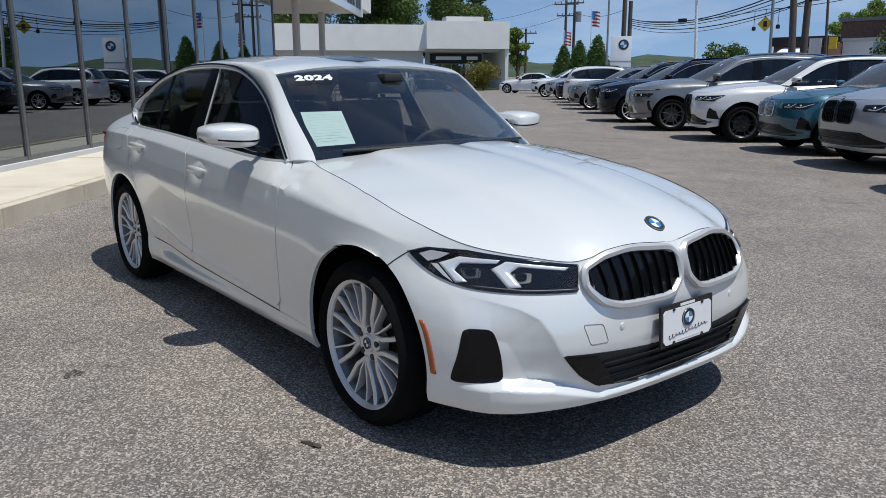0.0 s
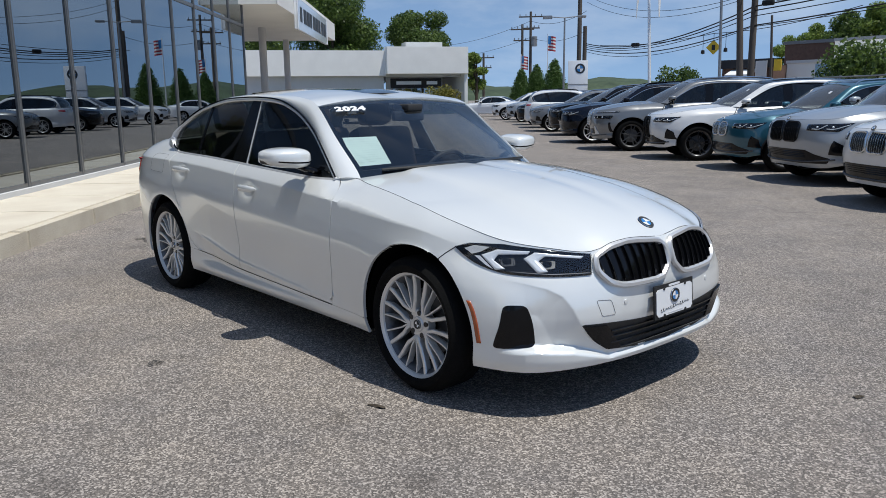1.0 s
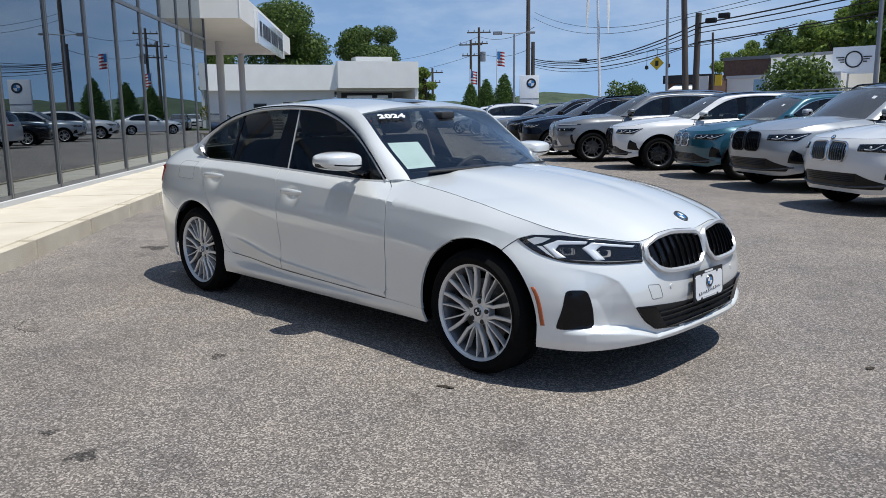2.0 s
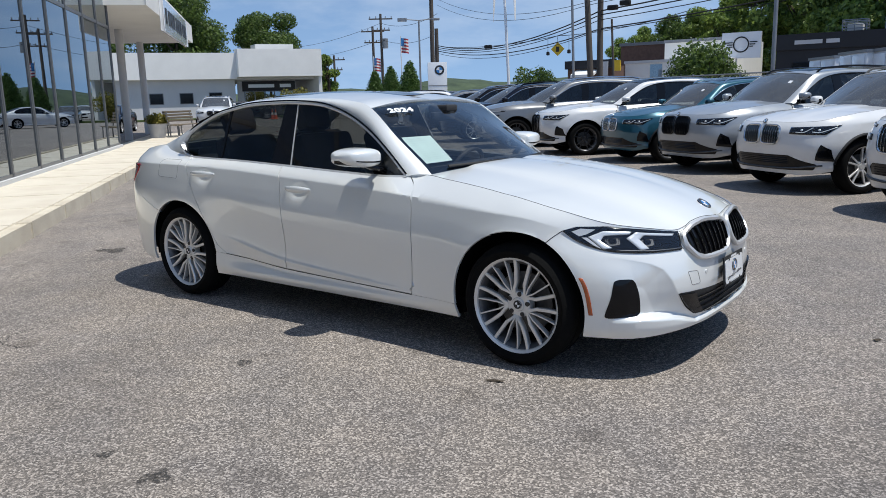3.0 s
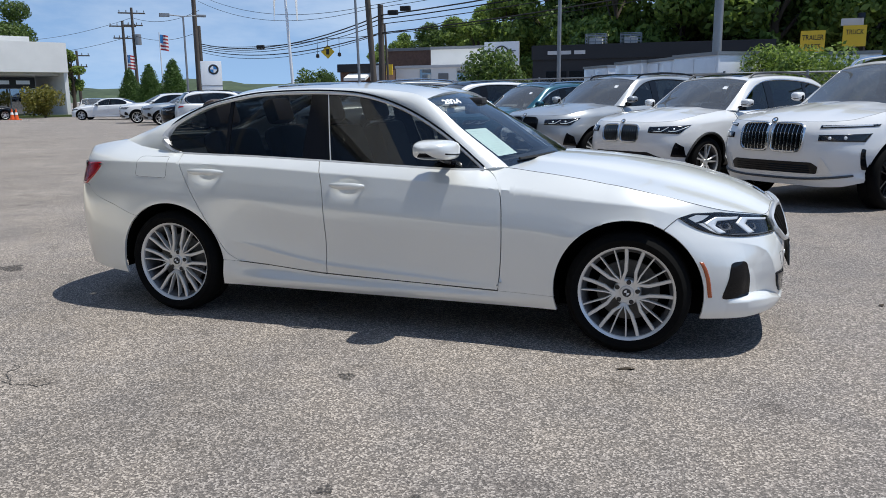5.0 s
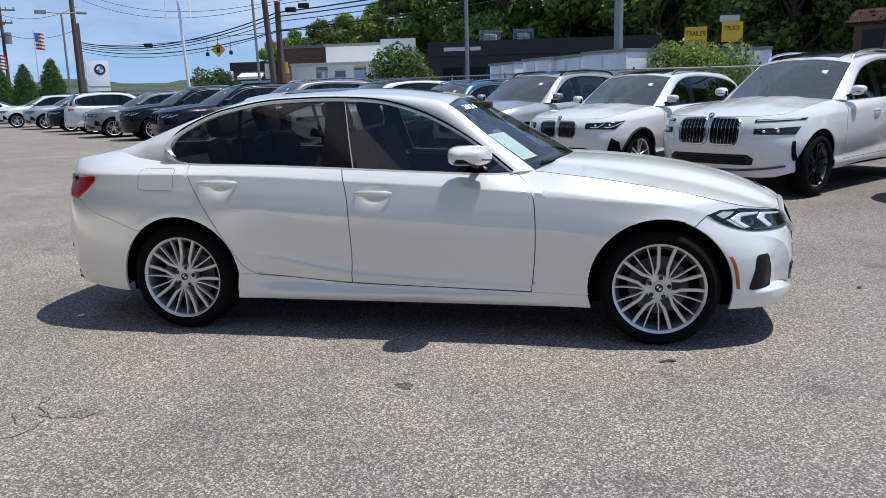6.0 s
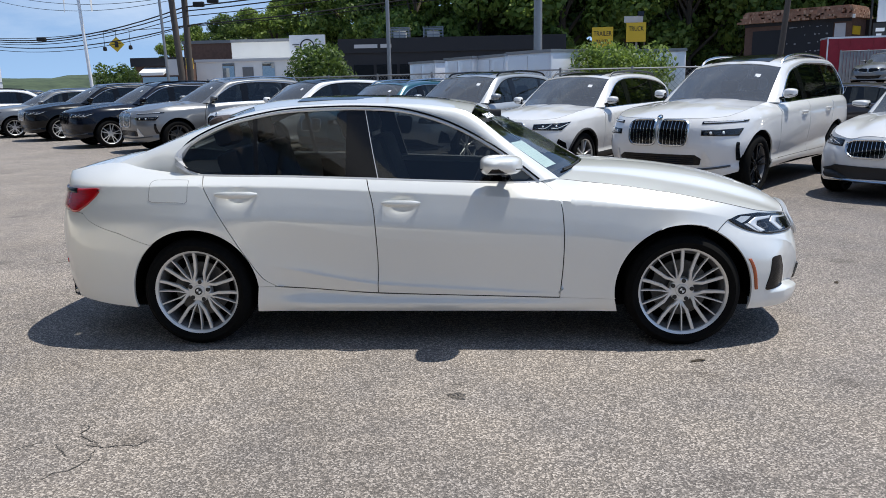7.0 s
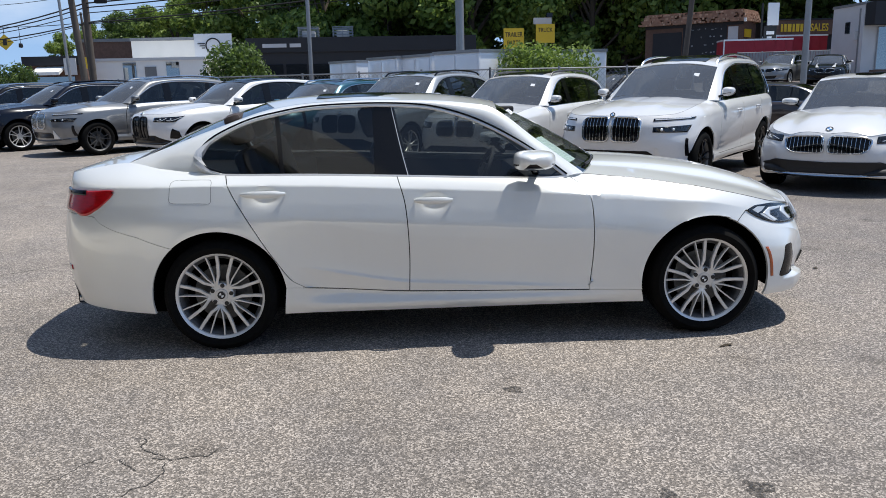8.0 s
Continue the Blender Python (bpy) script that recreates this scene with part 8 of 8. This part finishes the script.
B_ = lambda nm, lot, mat: piece(nm, *turned(lot, oriented(27.5, 41.2, 0)), mat, gb, smooth=False)
B_("wall", box_lot(0, 9, 0, 3.4, 0, 5.55), STUCCO_GREY)
B_("roof_edge", box_lot(-0.06, 9, -0.06, 3.46, 5.5, 5.66), STEEL_POLE)
B_("window_pane", box_lot(-0.04, 0, 1.4, 1.9, 3.9, 4.6), FACADE_GLASS)
B_("drain_pipe", box_lot(-0.07, 0, 0.35, 0.42, 1.1, 5.3), STEEL_POLE)
B_("dark_canopy", box_lot(0.05, 9, -1.0, 0, 4.3, 5.6), DARK_WALL)
B_("shop_pane", box_lot(0.9, 3.4, -0.05, 0, 1.75, 4.2), FACADE_GLASS)
for x in (0.86, 1.68, 2.5, 3.34):
    B_("window_bar", box_lot(x, x + 0.07, -0.08, -0.05, 1.7, 4.25), STEEL_POLE)
B_("brick_base", box_lot(0.6, 9, -0.12, 0, 0, 1.7), BRICK_WALL)
B_("wall_box", box_lot(-0.2, 0, 0.5, 0.9, 3.5, 4.0), STUCCO_GREY)
B_("heat_pump", box_lot(-0.55, -0.08, 0.9, 1.6, 1.08, 1.75), STEEL_POLE)
ss_ = thing("sign_post", "dark steel sign frame with a pale upright sign", "sign")
for nm, lot, mat in (("post", box_lot(21.45, 21.55, 44.0, 44.1, 1.0, 5.9), BLACK_INK), ("post", box_lot(22.35, 22.45, 44.0, 44.1, 1.0, 4.6), BLACK_INK), ("sign_panel", box_lot(21.8, 22.5, 43.9, 44.0, 4.55, 5.9), WHITE_ENAMEL),
                     ("sign_panel", box_lot(21.6, 22.4, 43.9, 44.0, 3.55, 4.5), BLACK_INK), ("sign_bar", box_lot(21.75, 22.25, 43.87, 43.9, 4.0, 4.2), WHITE_INK), ("sign_bar", box_lot(21.8, 22.1, 43.87, 43.9, 3.75, 3.88), WHITE_INK)):
    piece(nm, *turned(lot, Matrix.Translation((0.95, -0.3, 0))), mat, ss_, smooth=False)
pole("light_pole", "grey steel light pole near the garage", 12.8, 19.8, 9.0, 0.10, 0.09, STEEL_POLE)
pole("utility_pole", "leaning wooden pole before the garage", 12.3, 29.7, 11.0, 0.13, 0.10, WOOD_POLE, (0.9, 0))
for x, y, z, hd, mat, lab in ((17.7, 31.2, 1.08, 225, GREY, "dark grey saloon car on the higher lot"), (22.0, 34.6, 1.08, 238, WHITE, "white car behind the black one on the higher lot")):
    o = far_car(x, y, hd, mat, lab)
    o.location.z += z
small = far_car(19.2, 29.9, 238, BLACKCAR, "black small car with white bonnet stripes", 0.92)
small.location.z += 1.06
for y in (-0.42, 0.30):
    pts = [(x, y + d, z + 0.01) for d in (0, 0.14) for x, z in ((2.05, 0.80), (1.7, 0.89), (1.3, 0.95), (0.95, 0.99))]
    st_ = piece("bonnet_stripe", pts, grid_faces(2, 4), WHITE_ENAMEL)
    st_.parent = small
far_car(7.7, 12.5, 145, BROWNCAR, "dark brown saloon car parked behind the row", 0.94)
park("sport_utility_car", "black sport utility car behind the wire fence", (4.6, 19.4), 200, BLACKCAR, dict(rails=GLOSS_BLACK, cabin=False), (0.96, 0.96, 1.0))


SLAT_GREY = material("weathered_slat", (0.27, 0.27, 0.275), 0.7, vary=0.3, scale=6)


def slatted_fence(p0, p1, height):
    """Grey upright slats between steel posts."""
    f = thing("slatted_fence", "grey slatted metal fence before the red trailers", "fence")
    p0, p1 = Vector(p0), Vector(p1)
    n = int((p1 - p0).length / 0.11)
    a = math.atan2(p1.y - p0.y, p1.x - p0.x)
    rng = np.random.default_rng(8)
    lots = []
    for i in range(n):
        p = p0.lerp(p1, i / n)
        lots.append(turned(box_lot(0, 0.10, -0.01 + 0.012 * (i % 2), 0.012 * (i % 2), 0.05, height + rng.uniform(-0.03, 0.03)), Matrix.Translation(p) @ Matrix.Rotation(a, 4, 'Z')))
    tagged(piece("slats", *merged(*lots), SLAT_GREY, f, smooth=False), kind="stuff")
    for i in range(5):
        p = p0.lerp(p1, i / 4)
        piece("post", *tube([p, p + Vector((0, 0, height + 0.06))], 0.035, 6), STEEL_POLE, f)
    piece("rail", *tube([p0 + Vector((0, 0, height)), p1 + Vector((0, 0, height))], 0.025, 6), STEEL_POLE, f)


slatted_fence((17.3, 35.2, 1.05), (24.0, 38.4, 1.2), 1.62)

# cargo trailers in a line
def cargo_trailer(m, length):
    t = thing("cargo_trailer", "white box cargo trailer parked behind the fence", "trailer", "cargo trailers")
    bm = bmesh.new()
    box(bm, 0, 2.0, 0, length, 0.5, 2.30, 0.05)
    part("trailer_box", bm, WHITE_ENAMEL, t)
    part("door_leaf", boxes((0.08, 0.97, -0.02, 0.0, 0.6, 2.22), bevel=0.004), WHITE_ENAMEL, t)
    part("door_leaf", boxes((1.03, 1.92, -0.02, 0.0, 0.6, 2.22), bevel=0.004), WHITE_ENAMEL, t)
    part("roof_edge", boxes((-0.02, 2.02, -0.03, length + 0.02, 2.28, 2.36)), STEEL_POLE, t)
    for y in (length * 0.4, length * 0.62):
        piece("trailer_wheel", *turned(lathe([(0.0, -0.09), (0.33, -0.09), (0.35, 0.09), (0, 0.09)], 16, 'x'), Matrix.Translation((-0.04, y, 0.35))), RUBBER, t)
    t.matrix_world = m
    return t


for x, y, deg, ln in ((-2.96, 25.5, -56, 3.4), (-1.36, 21.9, -60, 3.2), (-0.25, 20.4, -63, 3.0), (0.70, 17.7, -55, 3.2), (1.95, 19.1, -60, 3.0), (3.75, 17.9, -8, 3.0)):
    cargo_trailer(oriented(x, y, deg), ln)


# chain-link fence: rails, posts and a wire mesh
def fence(p0, p1, z0=0.0, n=8):
    f = thing("wire_fence", "grey chain-link fence behind the parked cars", "fence")
    p0, p1 = Vector((*p0, z0)), Vector((*p1, z0))
    for i in range(n):
        p = p0.lerp(p1, i / (n - 1))
        piece("post", *tube([p, p + Vector((0, 0, 1.85))], 0.03, 6), STEEL_POLE, f)
    for z in (0.08, 1.8):
        piece("rail", *tube([p0 + Vector((0, 0, z)), p1 + Vector((0, 0, z))], 0.022, 6), STEEL_POLE, f)
    lots = []
    L_ = (p1 - p0).length
    d = (p1 - p0).normalized()
    k = 0.0
    while k < L_ - 1.7:
        for s_ in (0, 1):
            a = p0 + d * (k + (0 if s_ else 1.72)) + Vector((0, 0, 0.08))
            b = p0 + d * (k + (1.72 if s_ else 0)) + Vector((0, 0, 1.8))
            lots.append(tube([a, b], 0.004, 3, False))
        k += 0.14
    tagged(piece("mesh_wire", *merged(*lots), STEEL_POLE, f), kind="stuff")


fence((-10.0, 22.8), (2.0, 14.9))
fence((2.0, 14.9), (7.4, 15.2), 0.0, 4)


def yellow_sign(m, words, name_label):
    s_ = thing("yellow_sign", name_label, "sign")
    piece("sign_board", *turned(box_lot(-0.34, 0.34, -0.02, 0.02, 2.40, 3.06), m), YELLOW, s_, smooth=False)
    piece("sign_post", *turned(merged(box_lot(-0.33, -0.28, 0.02, 0.06, 0, 3.0), box_lot(0.28, 0.33, 0.02, 0.06, 0, 3.0)), m), WOOD_POLE, s_, smooth=False)
    for i, w in enumerate(words):
        cu = bpy.data.curves.new("lettering", 'FONT')
        cu.body, cu.size, cu.align_x, cu.extrude = w, 0.22, 'CENTER', 0.003
        cu.materials.append(BLACK_INK)
        t = new("lettering", cu)
        t.parent = s_
        t.matrix_world = m @ Matrix.Translation((0, -0.026, 2.78 - i * 0.27)) @ Matrix.Rotation(math.pi / 2, 4, 'X') @ Matrix.Diagonal((0.72, 1, 1, 1))


yellow_sign(oriented(6.6, 41.9, -3) @ Matrix.Translation((0, 0, -0.85)) @ Matrix.Scale(1.76, 4), ("TRAILER", "PARTS"), "yellow board sign with black lettering on wooden posts")
yellow_sign(oriented(8.95, 44.4, -3) @ Matrix.Translation((0, 0, -0.35)) @ Matrix.Scale(1.72, 4), ("TRUCK",), "yellow board sign with one black word")
lamp_box = thing("pale_box_sign", "pale box sign on a post above the yellow board", "sign")
for nm, lot, mat in (("sign_box", box_lot(8.3, 9.4, 44.7, 45.0, 4.95, 5.32), STUCCO_GREY), ("sign_cap", box_lot(9.1, 9.45, 44.65, 45.05, 5.32, 5.6), NAVY), ("sign_post", box_lot(9.0, 9.12, 44.8, 44.92, 0, 4.95), STEEL_POLE)):
    piece(nm, *lot, mat, lamp_box, smooth=False)

# ---- plants ----
bush("round_shrub", "dense round green shrub behind the parked cars", -6.3, 24.1, 3.3, 3.3, LEAF_DARK, 11, 9000, 0.075)
bush("flowering_shrub", "dense shrub with pale new growth beside the fence", 3.6, 16.6, 2.7, 2.75, LEAF, 12, 13000, 0.055)
bush("round_shrub", "small round shrub near the utility poles", -18.5, 33.7, 2.3, 3.1, LEAF_DARK, 13, 5000, 0.08)
bush("gold_shrub", "yellow-green shrub beside the white building", -45.0, 40.6, 2.8, 2.6, LEAF_GOLD, 14, 4000, 0.09)
for i, (x, y, w, h) in enumerate(((-47.0, 52.2, 3.1, 3.9), (-42.6, 49.4, 3.2, 4.1), (-36.8, 45.0, 3.2, 4.2))):
    bush("conical_evergreen", "clipped conical evergreen beside the road", x, y, w, h, LEAF_CONE, 20 + i, 20000, 0.065, "cone")
tree("broad_tree", "broad leafy tree behind the white building", -60.5, 51.5, 10.0, 4.4, LEAF_DARK, 31, 30000, 0.13, 0.3)
tree("broad_tree", "leafy tree behind the white building", -56.6, 55.5, 6.6, 1.8, LEAF, 33, 7000, 0.12, 0.2)
tree("broad_tree", "dark leafy tree behind the canopy", -62.0, 41.0, 11.0, 6.0, LEAF_DARK, 32, 34000, 0.14, 0.3)
tree("broad_tree", "leafy tree beside the white building", -66.0, 33.0, 12.0, 5.5, LEAF_DARK, 34, 26000, 0.14, 0.3)


def woods():
    """A belt of tall trees behind the buildings, and an added unseen row: four kinds, repeated."""
    rng = np.random.default_rng(77)
    kinds = [tree("forest_tree", "tall leafy tree of the wood and the added unseen row", 0, 0, 15.5, 4.6, LEAF_DARK if i == 3 else LEAF, 50 + i, 12000, 0.23, 0.35, 0.12, "tree", "trees of the wood") for i in range(4)]
    spots = []
    for x in np.arange(-8, 52, 3.4):
        spots.append((x + rng.uniform(-1, 1), 54 - 0.30 * (x + 15) + rng.uniform(-2, 2), rng.uniform(0.95, 1.2) * min(1, 0.62 + 0.045 * (x + 8))))
    for x in np.arange(4, 60, 5.2):
        spots.append((x + rng.uniform(-1, 1), 61 - 0.30 * (x + 15) + rng.uniform(-2, 2), rng.uniform(1.3, 1.6)))
    for x, y, s_ in ((-17.5, 60, 0.54), (-20.5, 62, 0.5), (-23.5, 64, 0.48), (-26.5, 66, 0.44), (-30, 68, 0.40), (-19, 70, 0.62), (-24, 74, 0.56), (-14.5, 58, 0.62), (-11.0, 57, 0.75), (16.0, 54.8, 0.55), (13.6, 55.2, 0.52), (18.2, 54.0, 0.55)):
        spots.append((x, y, s_))
    for x in np.arange(-14, 50, 3.6):
        spots.append((x + rng.uniform(-1, 1), 58.5 - 0.30 * (x + 15) + rng.uniform(-1, 1), rng.uniform(0.62, 0.8) * min(1, 0.7 + 0.03 * (x + 14))))
    # more, added where the lens never turns, to darken reflections in the car glass
    for x in np.arange(-30, 46, 5.0):
        spots.append((x + rng.uniform(-1, 1), -46 + rng.uniform(-3, 3), rng.uniform(0.38, 0.5)))
    spots = [((x - 1) * 1.27 + 1, (y + 5) * 1.27 - 5, s_ * 1.27) if y > 0 else (x, y, s_) for x, y, s_ in spots]
    # the wood keeps clear of the garage and the shop
    spots = [(x, max(y, 62.5 + 0.8 * (i % 6)) if 13 < x < 36 and y > 0 else y, s_) for i, (x, y, s_) in enumerate(spots)]
    for i, (x, y, s_) in enumerate(spots):
        k = kinds[i % 4]
        m = Matrix.Translation((x, y, 0)) @ Matrix.Rotation(rng.uniform(0, 6.28), 4, 'Z')
        if i < 4:
            k.matrix_basis = m
            k.scale = (s_, s_, s_)
        else:
            o = copy_thing(k, m)
            o.scale = (s_, s_, s_)


woods()


def ridge():
    """A far wooded ridge on the horizon."""
    rng = np.random.default_rng(5)
    n, vs = 160, []
    for i in range(n):
        a = radians(60 + 150 * i / (n - 1))
        h = 6.8 + 1.6 * math.sin(i * 0.21) + 1.4 * math.sin(i * 0.63 + 1) + rng.uniform(-0.5, 0.5)
        for r, z in ((300, 0), (330, h * 0.7), (360, h), (420, 0)):
            vs.append((r * math.cos(a), r * math.sin(a), z))
    ob = piece("far_ridge", vs, grid_faces(n, 4, True), RIDGE)
    tagged(ob, "low wooded ridge on the horizon", "hill", kind="structure")


ridge()


# ---- benches, planter and cones by the pavement's end ----
def bench(u, v, deg):
    b = thing("slatted_bench", "weathered slatted bench at the pavement's end", "bench", "benches")
    for k in range(5):
        part("seat_slat", boxes((-0.7, 0.7, -0.22 + k * 0.09, -0.15 + k * 0.09, 0.42, 0.45), bevel=0.005), WOOD_SLAT, b)
    for k in range(4):
        part("back_slat", boxes((-0.7, 0.7, 0.25 + k * 0.03, 0.275 + k * 0.03, 0.55 + k * 0.11, 0.63 + k * 0.11), bevel=0.005), WOOD_SLAT, b)
    for x in (-0.6, 0.6):
        piece("leg", *tube([(x, -0.2, 0), (x, -0.18, 0.42), (x, 0.25, 0.44), (x, 0.36, 0.95)], 0.025, 8), MULLION, b)
        piece("leg", *tube([(x, 0.22, 0), (x, 0.22, 0.44)], 0.025, 8), MULLION, b)
    p = FRONT @ Vector((u, v, 0.15))
    b.matrix_world = Matrix.Translation(p) @ Matrix.Rotation(radians(deg), 4, 'Z')


bench(23.6, 0.75, 150)
bench(24.6, 0.45, 100)
pl = thing("flower_planter", "grey planter with yellow flowers on the pavement", "planter")
pp_ = FRONT @ Vector((23.4, 1.35, 0.15))
piece("pot", *turned(lathe([(0.0, 0.0), (0.26, 0.0), (0.36, 0.5), (0.40, 0.52), (0.36, 0.5), (0.0, 0.46)], 20, 'z'), Matrix.Translation(pp_)), STUCCO_GREY, pl)
leaf_piece("flower_clump", leaf_cloud(np.random.default_rng(9), [(pp_.x, pp_.y, pp_.z + 0.65, 0.42, 0.42, 0.25)], 900, 0.05), LEAF_GOLD, pl)
for x, y in ((-43.6, 36.4), (-43.0, 36.2)):
    c = thing("traffic_cone", "orange traffic cone before the white building", "cone", "traffic cones")
    piece("cone", *turned(lathe([(0.0, 0.75), (0.03, 0.75), (0.15, 0.04)], 14, 'z'), Matrix.Translation((x, y, 0))), ORANGE, c)
    piece("cone_band", *turned(lathe([(0.075, 0.50), (0.105, 0.34)], 14, 'z'), Matrix.Translation((x, y, 0)) @ Matrix.Scale(1.03, 4)), WHITE_INK, c)
    part("cone_base", boxes((x - 0.2, x + 0.2, y - 0.2, y + 0.2, 0, 0.04)), ORANGE, c)
